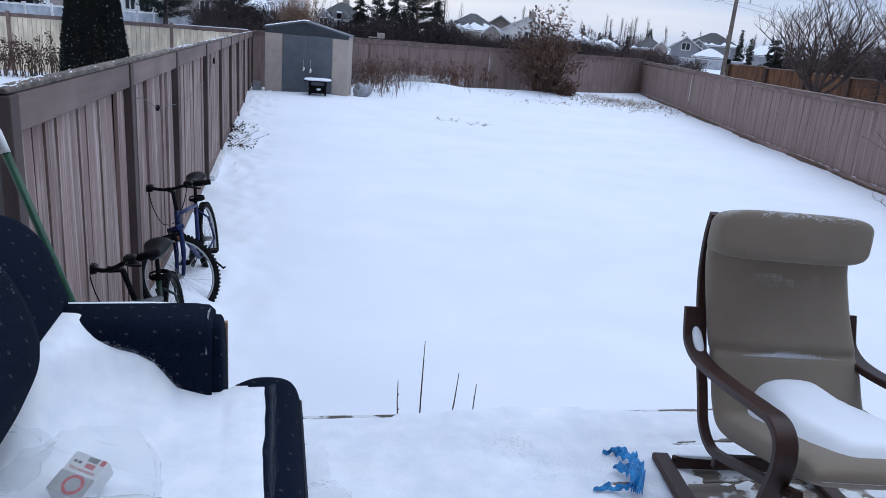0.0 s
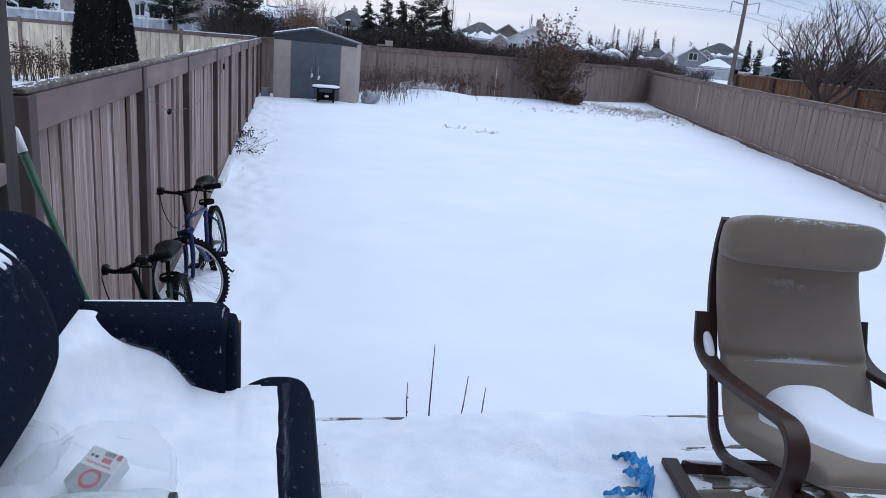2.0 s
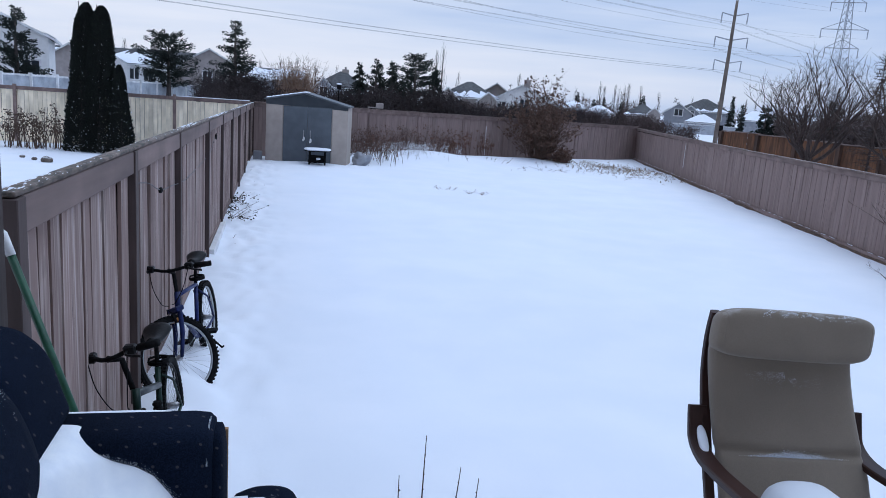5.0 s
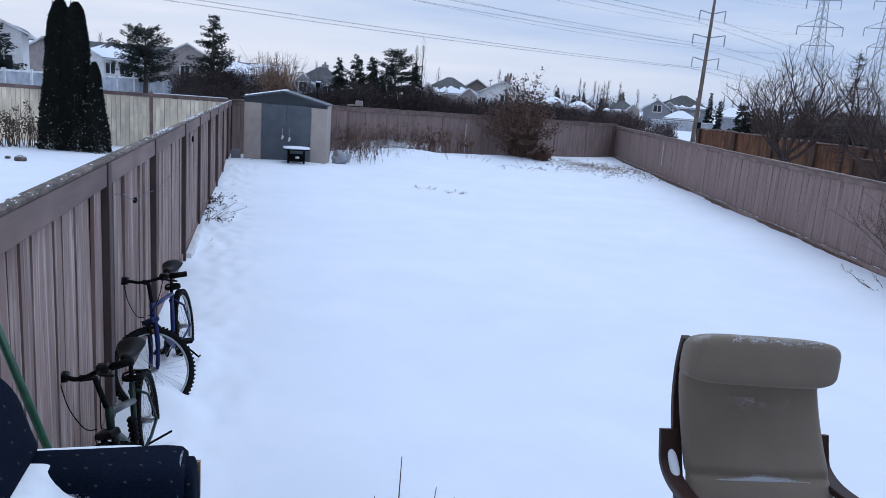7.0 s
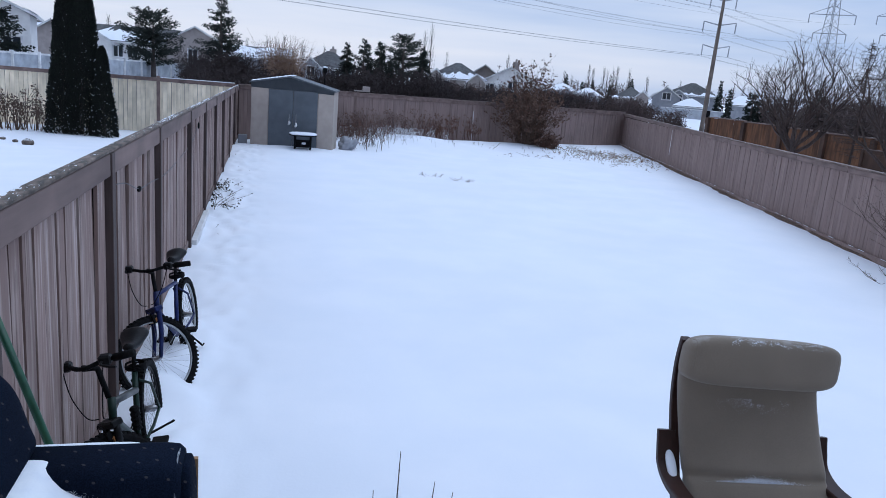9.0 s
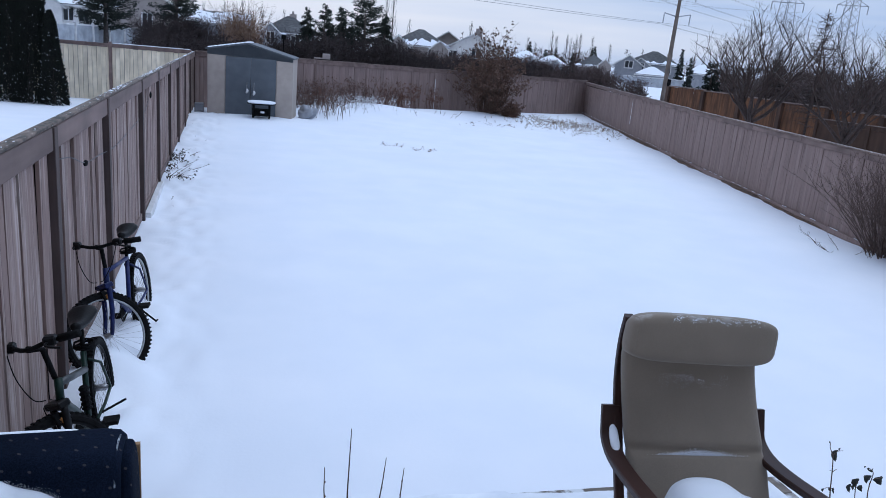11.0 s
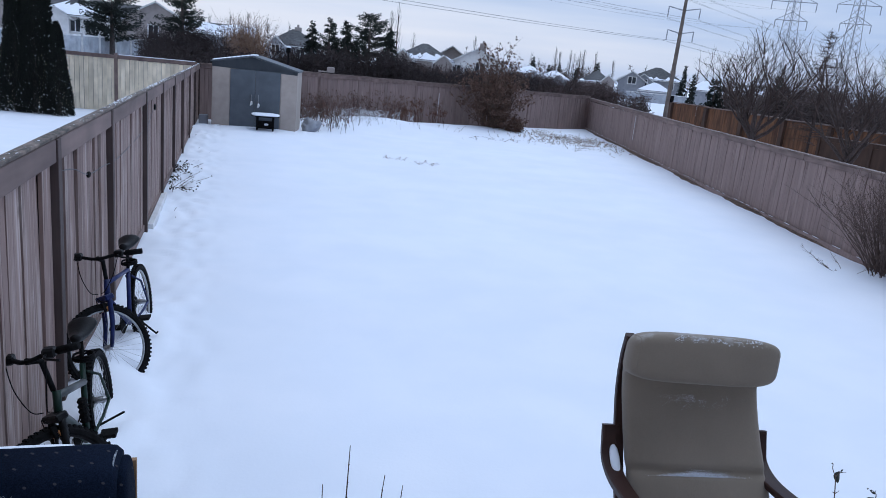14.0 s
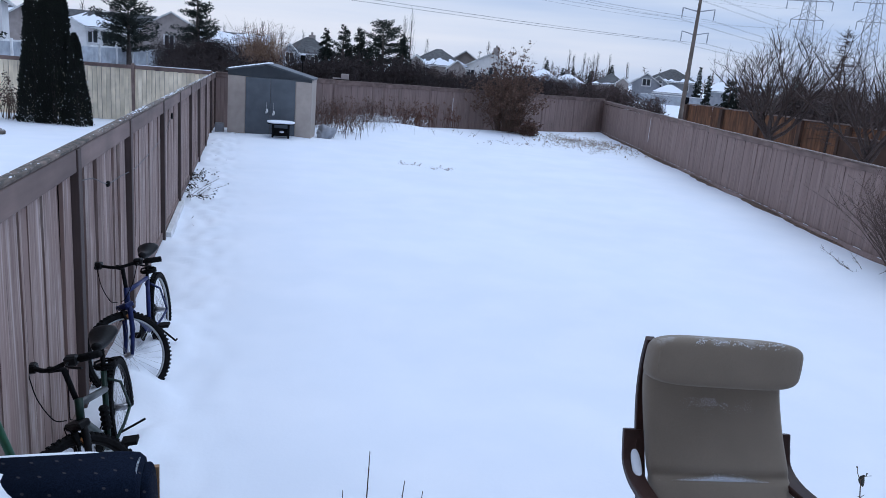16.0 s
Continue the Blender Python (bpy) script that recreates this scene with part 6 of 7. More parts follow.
# ---- trees and houses beyond the fences ----
def bare_tree(name, label, place, height, seed, spread_k=0.75, limbs=6, levels=4, bark=None, trunk=0.09, low=0.22, twig_mat=None):
    """A leafless tree: a short trunk, spreading limbs that fork again and again."""
    rng = random.Random(seed)
    e = thing(name, label, "tree", place)
    tv, tf, v, fc = [], [], [], []

    def grow(p, d, length, r, level):
        pts, q, dd = [p], p, d.copy()
        for s in range(3):
            dd = (dd + rand_dir(rng) * 0.24 + Vector((0, 0, 0.06))).normalized()
            q = q + dd * length / 3
            pts.append(q)
        out = (tv, tf) if level == 0 else (v, fc)
        limb(*out, pts, [r, r * 0.88, r * 0.75, r * 0.6], 5 if level < 2 else 3)
        if level >= levels:
            return
        n = limbs if level == 0 else rng.randint(3, 4) if level > 1 else 3
        for k in range(n):
            t = rng.uniform(0.55, 1.0) if level == 0 else rng.uniform(0.25, 1.0)
            seg = min(2, int(t * 3))
            b = pts[seg].lerp(pts[seg + 1], t * 3 - seg)
            a = 2 * math.pi * (k + rng.random() * 0.6) / n
            side = Vector((math.cos(a), math.sin(a), rng.uniform(0.15, 0.75)))
            nd = (dd * (0.45 if level == 0 else 0.8) + side * spread_k).normalized()
            grow(b, nd, height * (0.46, 0.34, 0.24, 0.16, 0.10)[min(level, 4)] * rng.uniform(0.75, 1.15), r * (0.60 if level == 0 else 0.48), level + 1)

    grow(Vector((0, 0, -0.2)), Vector((rng.gauss(0, 0.05), rng.gauss(0, 0.05), 1)), height * low + 0.2, trunk, 0)
    raw("trunk", tv, tf, bark or BARK, e)
    raw("crown", v, fc, twig_mat or bark or BARK, e)
    return e


def conifer(name, label, place, height, width, seed, mat, kind="spruce", snowy=0, lean=0.0):
    """An evergreen: trunk, tiers of boughs and many small sprays of needles."""
    rng = random.Random(seed)
    e = thing(name, label, "tree", place)
    bm = bmesh.new()
    tube(bm, [(0, 0, -0.2), (0, 0, height * 0.5), (0, 0, height)], [width * 0.055 + 0.03, width * 0.03 + 0.015, 0.012], 6)
    part("trunk", bm, BARK, e)
    v, fc = [], []
    if kind == "thuja":
        n = int(19000 * height * width / 3)
        for _ in range(n):
            t = rng.random() ** 0.85
            prof = (1.04 - (0.52 if height > 3 else 0.80) * t) * (1 - max(0.0, (t - 0.80) / 0.20) ** 2) ** 0.6
            a = rng.uniform(0, 2 * math.pi)
            cell = Vector((math.cos(a) * 2.2, math.sin(a) * 2.2, t * height * 1.7 + seed))
            lump = 1 + 0.22 * noise.noise(cell) + 0.20 * noise.noise(cell * 2.3)
            r = width / 2 * prof * lump * (rng.random() ** 0.22)
            p = Vector((r * math.cos(a) + lean * t, r * math.sin(a), -0.04 + t * height * 0.99))
            dr = (Vector((math.cos(a), math.sin(a), rng.uniform(0.5, 2.4)))).normalized()
            leaf(v, fc, p, dr, rng.uniform(0.035, 0.105), rng, 0.2, 0.24)
    else:
        tiers = int(height * {"spruce": 3.0, "open": 1.8, "pine": 1.6}[kind])
        low = {"spruce": 0.08, "open": 0.14, "pine": 0.30}[kind]
        for k in range(tiers * 8):
            t = min(0.985, max(0.0, (k // 8 + 0.5 * rng.random()) / tiers + rng.gauss(0, 0.022)))
            z = height * (low + (1 - low) * t)
            if kind == "spruce":
                reach = (1.03 - t) * rng.uniform(0.55, 1.15)
            elif kind == "open":
                reach = (1.04 - t) ** 0.75 * rng.uniform(0.35, 1.15) * (1 + 0.35 * noise.noise(Vector((t * 7, seed, 0))))
            else:
                reach = (0.30 + 0.85 * math.sin(math.pi * min(1.0, 0.30 + t * 0.68))) * rng.uniform(0.5, 1.1)
            a = rng.uniform(0, 2 * math.pi)
            dr = Vector((math.cos(a), math.sin(a), rng.uniform(-0.25, 0.02) if kind == "spruce" else rng.uniform(-0.12, 0.38)))
            ln = width / 2 * reach
            root = Vector((0, 0, z))
            limb(v, fc, [root, root + dr * ln], [0.025, 0.008], 3)
            for s in range(max(8, int(ln * 62))):
                u = rng.uniform(0.15, 1.05)
                p = root + dr * ln * u + Vector((0, 0, -0.12 * u * u * ln if kind == "spruce" else 0.1 * u * ln)) + rand_dir(rng) * 0.10 * (1 + ln * 0.5)
                leaf(v, fc, p, (dr + rand_dir(rng) * 0.7).normalized(), rng.uniform(0.10, 0.26), rng, 0.3, 0.20)
    raw("crown", v, fc, mat, e)
    if snowy:
        sv, sf = [], []
        for _ in range(snowy):
            t, a = rng.random() ** 1.8 * 0.75, rng.uniform(0, 2 * math.pi)
            r = width / 2 * (1 - t) ** 0.55 * rng.uniform(0.85, 1.02)
            leaf(sv, sf, Vector((r * math.cos(a) + lean * t, r * math.sin(a), 0.15 + t * height)), Vector((math.cos(a), math.sin(a), 0.5)).normalized(), rng.uniform(0.03, 0.075), rng, 0.2)
        raw("snow_flecks", sv, sf, SNOW, e, kind="stuff")
    return e


def poplar(place, height, seed, mat=None, width=0.16):
    """A slim columnar tree, leafless."""
    rng = random.Random(seed)
    e = thing("poplar", "slim leafless columnar poplar", "tree", place, group="far poplars")
    v, fc = [], []
    limb(v, fc, [Vector((0, 0, -0.3)), Vector((0, 0, height * 0.5)), Vector((0, 0, height))], [height * 0.012, height * 0.008, 0.01], 4)
    raw("trunk", v, fc, BARK, e)
    v, fc = [], []
    for _ in range(70):
        t = rng.uniform(0.12, 0.95)
        a = rng.uniform(0, 2 * math.pi)
        p = Vector((0, 0, height * t))
        ln = height * width * 1.25 * (1.1 - t) * rng.uniform(0.6, 1.2) + 0.3
        q = p + Vector((math.cos(a) * ln * 0.42, math.sin(a) * ln * 0.42, ln * 1.5))
        limb(v, fc, [p, p.lerp(q, 0.5) + Vector((math.cos(a), math.sin(a), 0)) * 0.08 * ln, q], [0.018, 0.012, 0.007], 3)
    raw("crown", v, fc, mat or TWIG, e)
    return e


def thicket(name, label, spots, seed, height, mat, density=26, twig=0.02, reach=0.5, fluff=0, sliver=(0.15, 0.45)):
    """Dense winter brush as one mass of twigs."""
    rng = random.Random(seed)
    v, fc = [], []
    for x, y, k in spots:
        for _ in range(density):
            a = rng.uniform(0, 2 * math.pi)
            h = height * k * rng.uniform(0.45, 1.05)
            root = Vector((x + rng.gauss(0, 0.45), y + rng.gauss(0, 0.45), -0.1))
            top = root + Vector((math.cos(a) * reach * h * rng.random(), math.sin(a) * reach * h * rng.random(), h))
            mid = root.lerp(top, 0.5) + rand_dir(rng) * 0.08 * h
            limb(v, fc, [root, mid, top], [twig * 1.3, twig, twig * 0.35], 3)
            for _ in range(5):
                t = rng.uniform(0.3, 0.95)
                p = root.lerp(top, t)
                q = p + (rand_dir(rng, -0.1, 1.0)) * h * rng.uniform(0.08, 0.25)
                limb(v, fc, [p, q], [twig * 0.7, twig * 0.3], 3)
            for _ in range(int(fluff * 3.2)):
                leaf(v, fc, root.lerp(top, rng.uniform(0.1, 0.95)) + rand_dir(rng) * 0.3, rand_dir(rng, -0.1, 1.0), rng.uniform(*sliver), rng, 0.1, 0.04)
    return tagged(raw(name, v, fc, mat), label, "brush", kind="stuff")


def volume(e, ox, oy, w, deep, h, rise, wall_mat, snow=(0.0, 0.0), gable_front=False, hip=False, o=0.45, key=0.0):
    """One block of a house: walls, two roof slopes (and hipped ends) with fascia boards and what snow lies on them."""
    along, half = (deep, w / 2) if gable_front else (w, deep / 2)
    slope = rise / half

    def at(u, s, z):
        return (ox + u, oy + s, z) if gable_front else (ox - w / 2 + s, oy + half + u, z)

    bm = bmesh.new()
    out = [(-half, -0.5), (half, -0.5), (half, h)] + ([] if hip else [(0, h + rise)]) + [(-half, h)]
    a, b = [[bm.verts.new(at(u, s, z)) for u, z in out] for s in (0, along)]
    bridge(bm, a, b)
    bm.faces.new(a)
    bm.faces.new(b)
    part("wall", bm, wall_mat, e)
    low, top = h - slope * o, h + rise
    inset = min(half, along * 0.45) if hip else -o

    def slab(points):
        bm = bmesh.new()
        lo, hi = [[bm.verts.new((x, y, z + t)) for x, y, z in points] for t in (0.05, 0.20)]
        bridge(bm, lo, hi)
        bm.faces.new(lo)
        bm.faces.new(hi)
        return part("roof", bm, SHINGLE, e)

    for k, sg in enumerate((-1, 1)):
        eave = (at(sg * (half + o), -o, low), at(sg * (half + o), along + o, low))
        ridge = (at(0, along - inset, top), at(0, inset, top))
        roof = slab((*eave, *ridge))
        bm = bmesh.new()
        for p, q in ((eave[0], eave[1]),) + (() if hip else ((eave[0], ridge[1]), (eave[1], ridge[0]))):
            tube(bm, [Vector(p) + Vector((0, 0, 0.10)), Vector(q) + Vector((0, 0, 0.10))], 0.11, 4)
        part("fascia", bm, TRIM, roof)
        if snow[k]:
            bm, rows, n = bmesh.new(), [], 18
            for i in range(n + 1):
                f = i / n
                p, q = Vector(eave[0]).lerp(Vector(eave[1]), f), Vector(ridge[1]).lerp(Vector(ridge[0]), f)
                cut = max(0.04, min(0.98, snow[k] + 0.30 * noise.noise(Vector((i * 0.7, key, k)))))
                rows.append([bm.verts.new(p.lerp(q, t) + Vector((0, 0, 0.24 + (0.05 if 0 < t < cut else 0)))) for t in (0.0, cut * 0.5, cut)])
            for p, q in zip(rows, rows[1:]):
                for c in range(2):
                    bm.faces.new((p[c], p[c + 1], q[c + 1], q[c]))
            part("roof_snow", bm, SNOW, roof)
    if hip:
        for s, r in ((-o, inset), (along + o, along - inset)):
            slab((at(-half - o, s, low), at(half + o, s, low), at(0, r, top)))


def house(label, place, rz, w, deep, h, rise, wall_mat, windows=(), snow=(0.0, 0.0), chimney=None, gable_front=False, hip=False, wings=()):
    """A house of one or more blocks; windows with frames, panes and sills. Its front looks along -y.
    wings: (x, y, width, depth, height, rise, snow, gable_front) of each added block; windows: (x, z, width, height, y)."""
    e = thing("house", label, "house", place, rz)
    volume(e, 0, 0, w, deep, h, rise, wall_mat, snow, gable_front, hip, 0.45, place[0])
    for k, (x, y, ww, dd, hh, rr, sn, gf) in enumerate(wings):
        volume(e, x, y, ww, dd, hh, rr, wall_mat, sn, gf, False, 0.35, place[0] + k + 3.1)
    for x, z, ww, wh, *rest in windows:
        y = rest[0] if rest else 0.0
        bm = bmesh.new()
        box(bm, x - ww / 2 - 0.10, x + ww / 2 + 0.10, y - 0.07, y - 0.004, z - wh / 2 - 0.10, z + wh / 2 + 0.10)
        win = part("window", bm, TRIM, e)
        bm = bmesh.new()
        for c in (-1, 1):
            box(bm, x + c * ww / 4 - ww / 4 + 0.05, x + c * ww / 4 + ww / 4 - 0.05, y - 0.085, y - 0.072, z - wh / 2, z + wh / 2)
        part("pane", bm, PANE, win)
        bm = bmesh.new()
        box(bm, x - ww / 2 - 0.15, x + ww / 2 + 0.15, y - 0.14, y - 0.072, z - wh / 2 - 0.18, z - wh / 2 - 0.105)
        part("sill", bm, TRIM, win)
    if chimney:
        cx, cy, cz = chimney
        bm = bmesh.new()
        box(bm, cx - 0.45, cx + 0.45, cy - 0.45, cy + 0.45, cz - 2.2, cz)
        tube(bm, [(cx, cy, cz), (cx, cy, cz + 0.35)], 0.14, 8)
        part("chimney", bm, HOUSE_TAN, e)
    return e


def larch(place, height, seed):
    """A leafless larch: a straight leader with short, drooping side twigs all the way up."""
    rng = random.Random(seed)
    e = thing("larch", "slender leafless larch with fine drooping twigs", "tree", place)
    v, fc = [], []
    limb(v, fc, [Vector((0, 0, -0.2)), Vector((0.05, 0, height * 0.5)), Vector((0, 0, height))], [0.06, 0.04, 0.008], 6)
    raw("trunk", v, fc, TWIG, e)
    v, fc = [], []
    for k in range(130):
        t = rng.uniform(0.15, 0.98)
        a = rng.uniform(0, 2 * math.pi)
        ln = (1.05 - t) * height * 0.26 * rng.uniform(0.6, 1.15) + 0.1
        p = Vector((0, 0, height * t))
        out = Vector((math.cos(a), math.sin(a), 0))
        pts = [p, p + out * ln * 0.5 + Vector((0, 0, 0.05 * ln)), p + out * ln + Vector((0, 0, 0.02))]
        limb(v, fc, pts, [0.012, 0.008, 0.003], 3)
        for _ in range(9):
            u = rng.uniform(0.2, 1.0)
            q = p.lerp(pts[2], u)
            limb(v, fc, [q, q + rand_dir(rng, -0.8, 0.5) * rng.uniform(0.08, 0.28)], [0.005, 0.002], 3)
    raw("crown", v, fc, TWIG, e)
    return e


# columnar cedars and dead perennials in the neighbour's yard
conifer("cedar", "tall dark columnar cedar flecked with snow", (-5.05, 24.6, 0.0), 4.52, 0.98, 5, THUJA, "thuja", 260, 0.22)
conifer("cedar", "tall dark columnar cedar flecked with snow", (-4.52, 24.5, 0.0), 4.45, 0.98, 6, THUJA, "thuja", 260, 0.14)
conifer("cedar", "small dark pointed cedar beside a taller one", (-3.82, 24.25, 0.0), 2.72, 0.76, 7, THUJA, "thuja", 130, -0.04)
rng = random.Random(33)
spots = [(rng.uniform(-7.4, -5.55), 24.9 + rng.gauss(0, 0.3)) for _ in range(75)]
weeds("dead_perennials", "dead perennials with dark seed heads in the neighbour's bed", spots, 17, 1.3, STEM, 0.16, 6, 0.075, 0.014, leaf_mat=STEM)
for x, y, r in ((-5.1, 21.0, 0.15), (-5.5, 21.4, 0.07), (-5.95, 21.9, 0.07)):
    bm = bmesh.new()
    pillow(bm, (x, y, 0.08 * r / 0.24), (r * 2, r * 1.6, r * 1.3), 2.3, lumps=0.35, nu=16, nv=10)
    solo("rock", bm, ROCK, "small brown garden rock in the snow", "rock", "rocks in the neighbour's yard", smooth=True)

# white vinyl fence farther off
vinyl = thing("vinyl_fence", "white vinyl picket fence in front of far houses", "fence", (0, 0, 0), kind="structure")
va, vb = Vector((-18.0, 42.0)), Vector((-5.6, 78.0))
vd = vb - va
for k in range(14):
    p, q = va + vd * k / 14, va + vd * (k + 1) / 14
    plank("rail", vinyl, TRIM, p, q, 2.04, 2.16, 0.1)
    plank("panel", vinyl, VINYL, p, q, 0.05, 2.035, 0.05)
    bm = bmesh.new()
    box(bm, q.x - 0.1, q.x + 0.1, q.y - 0.16, q.y + 0.04, -0.1, 2.26)
    part("post", bm, TRIM, vinyl)

# houses, from the row behind the vinyl fence round to the far side
house("white two-storey house with a dark roof behind a pine", (-19.6, 58.2, 0.0), 12, 9, 9, 4.75, 2.0, HOUSE_WHITE, [(3.35, 2.65, 1.15, 0.95), (0.5, 2.65, 1.2, 1.0)], (0.0, 0.12), gable_front=True)
house("pale house with deep snow on its roof in the back row", (-23.6, 92.0, 0.0), 12, 9, 8, 2.9, 1.5, HOUSE_GREY, [(2.6, 2.0, 1.2, 1.0)], (0.95, 0.5))
house("pale house with snowy roof in the back row", (-27.5, 106.0, 0.0), 12, 12, 8, 3.9, 1.9, HOUSE_GREY, [(-3, 3, 1.4, 1.3), (3.5, 3, 1.4, 1.3)], (0.8, 0.5))
house("small tan house with a snow-edged gable", (-20.0, 84.0, 0.0), 12, 3.8, 8, 4.0, 1.3, HOUSE_TAN, [(1.0, 3.2, 0.5, 1.0)], (0.3, 0.6), gable_front=True)
house("white house with a snowy hipped roof behind a vinyl fence", (-12.7, 80.0, 0.0), 9, 6.6, 8, 3.75, 1.5, HOUSE_WHITE, [(-0.35, 2.85, 0.9, 1.05), (0.95, 2.85, 0.9, 1.05), (-2.1, 3.0, 0.45, 0.9)], (0.65, 0.3), hip=True, wings=((-2.1, -0.6, 2.4, 3.0, 3.5, 0.8, (0.8, 0.6), True),))
house("long dark-roofed house behind a white one", (-15.5, 98.0, 0.0), 8, 10, 9, 3.7, 2.1, HOUSE_TAN, [], (0.1, 0.3), (1.6, 4.0, 6.6))
house("taupe house with a snow-edged gable half hidden by spruces", (-6.7, 89.0, 0.0), 6, 5.6, 10, 4.5, 1.55, HOUSE_TAN, [(-0.2, 3.0, 1.0, 1.4)], (0.05, 0.5), None, True, False, ((-4.0, 1.5, 4.6, 8, 4.0, 1.6, (0.1, 0.2), False),))
house("low house with deep snow on its roof", (-0.4, 114.0, 0.0), 0, 9.5, 9, 3.5, 1.6, HOUSE_GREY, [(2, 2.5, 1.4, 1.0)], (0.95, 0.6), wings=((3.2, -2.0, 4.0, 5, 3.0, 1.2, (0.9, 0.9), True),))
house("grey house with a big dark hipped roof", (9.0, 99.0, 0.0), -5, 6.6, 8, 3.1, 1.9, HOUSE_GREY, [(-2.3, 2.4, 1.0, 1.2, -0.9), (0.8, 2.2, 1.1, 1.0)], (0.0, 0.1), (0.4, 4.2, 5.5), False, True, ((-2.3, -0.9, 2.3, 4, 2.9, 1.1, (0.15, 0.1), True),))
house("taupe house with patches of snow on a dark hipped roof", (26.6, 101.0, 0.0), -15, 7.6, 8, 3.0, 2.0, HOUSE_TAN, [(-1.6, 2.2, 1.2, 1.0), (1.9, 2.2, 1.2, 1.0)], (0.30, 0.3), None, False, True, ((-2.9, -0.8, 2.6, 4, 2.8, 1.2, (0.75, 0.3), True), (2.7, -0.6, 2.4, 4, 2.7, 1.0, (0.2, 0.8), True)))
house("small tan house with a plain gable", (32.4, 107.5, 0.0), -17, 5.2, 8, 3.5, 1.7, HOUSE_TAN, [(0.0, 3.0, 0.8, 0.8)], (0.5, 0.1), gable_front=True)
house("white gabled house with a tan chimney behind the leafy bush", (33.6, 99.0, 0.0), -19, 8.4, 9, 2.8, 2.2, HOUSE_WHITE, [(-2.7, 2.2, 1.1, 1.0), (0.4, 2.6, 1.2, 1.2)], (0.15, 0.6), (0.6, 2.0, 5.9), True)
for k, (x, y, w, hh, rr, sn) in enumerate(((48.5, 130.5, 5.5, 2.2, 1.5, 0.85), (53.2, 128.5, 4.6, 2.5, 1.3, 0.9), (57.6, 127.0, 4.8, 2.0, 1.3, 0.95))):
    house("far pale house with deep snow on its hipped roof", (x, y, 0.0), -22 - k, w, 7, hh, rr, HOUSE_GREY, [(-1.0, 1.6, 0.9, 0.9), (1.2, 1.6, 0.9, 0.9)], (sn, 0.5), None, False, True, ((0.9, -0.7, 2.0, 3, hh - 0.2, 0.8, (0.9, 0.9), True),))
house("brown house with a dark roof and a snowy dormer", (59.2, 113.5, 0.0), -27, 5.0, 7, 2.2, 1.6, HOUSE_TAN, [(1.3, 1.7, 0.8, 0.8)], (0.12, 0.2), None, False, True, ((1.9, -0.6, 2.0, 4, 2.5, 0.9, (0.9, 0.5), True),))
house("grey house with a snow-edged gable and twin windows", (65.2, 112.6, 0.0), -30, 4.4, 8, 2.9, 1.5, HOUSE_GREY, [(0.0, 3.05, 1.3, 1.0)], (0.45, 0.30), None, True)
house("grey house with a tall hipped roof and tan chimney", (70.3, 113.6, 0.0), -32, 8.4, 8, 3.5, 1.9, HOUSE_GREY, [(-2.0, 2.9, 1.2, 1.0, -1.1), (2.6, 2.6, 0.7, 0.9)], (0.12, 0.2), (2.5, 2.6, 5.3), False, True, ((-2.0, -1.1, 3.2, 5, 3.0, 1.15, (0.6, 0.6), True),))
house("attached garage with deep snow on its hipped roof", (65.9, 106.4, 0.0), -31, 4.4, 5, 1.7, 1.1, HOUSE_GREY, [], (0.95, 0.9), None, False, True)
house("far grey house with a snowy roof beside the trees", (73.0, 103.5, 0.0), -35, 3.6, 7, 2.5, 1.5, HOUSE_GREY, [], (0.9, 0.6), None, False, True)
house("far grey house with a snowy roof beside the trees", (79.0, 99.5, 0.0), -38, 5.0, 7, 2.4, 1.4, HOUSE_TAN, [(0, 1.7, 1.0, 0.9)], (0.8, 0.6))
far_fence = thing("far_vinyl_fence", "white vinyl fence before the grey houses", "fence", (0, 0, 0), kind="structure")
for k in range(4):
    p, q = Vector((58.6, 102.2)).lerp(Vector((66.4, 97.4)), k / 4), Vector((58.6, 102.2)).lerp(Vector((66.4, 97.4)), (k + 1) / 4)
    plank("panel", far_fence, VINYL, p, q, 0.0, 1.30, 0.05)
    plank("rail", far_fence, TRIM, p, q, 1.303, 1.42, 0.09)

# conifers
conifer("spruce", "dark broad pine in front of a white house", (-8.3, 68.6, 0.0), 6.3, 4.6, 11, CONIFER, "pine")
conifer("spruce", "tall dark spruce with open tiers", (-3.05, 73.1, 0.0), 8.2, 5.6, 12, CONIFER, "open")
conifer("spruce", "dark pine beside a white house", (-15.7, 53.8, 0.0), 6.4, 3.9, 19, CONIFER, "open")
for k, (x, y, h, w, kind) in enumerate(((9.96, 86.7, 5.9, 4.2, "spruce"), (11.85, 86.5, 6.5, 3.8, "open"), (13.65, 86.3, 6.4, 4.4, "spruce"), (16.3, 85.9, 7.2, 4.6, "pine"), (18.5, 85.4, 6.1, 3.8, "spruce"), (15.0, 87.5, 4.4, 3.4, "spruce"), (12.7, 88.5, 4.6, 3.0, "spruce"))):
    conifer("spruce", "dark evergreen in a row behind the back fence", (x, y, 0.0), h, w, 40 + k, CONIFER, kind)
for k, (x, y, h, w) in enumerate(((66.6, 99.8, 5.8, 1.7), (64.9, 94.8, 4.6, 1.6), (63.5, 122.0, 5.6, 2.0), (29.6, 34.0, 3.7, 2.6), (27.2, 36.2, 3.3, 2.2), (-30, 112, 7.5, 3.0), (46, 140, 5.5, 3.0), (57, 160, 6, 3.0), (70, 168, 6.5, 3.0), (62, 140, 4.6, 2.4))):
    conifer("spruce", "dark evergreen among the far trees", (x, y, 0.0), h, w, 60 + k, CONIFER, "spruce")
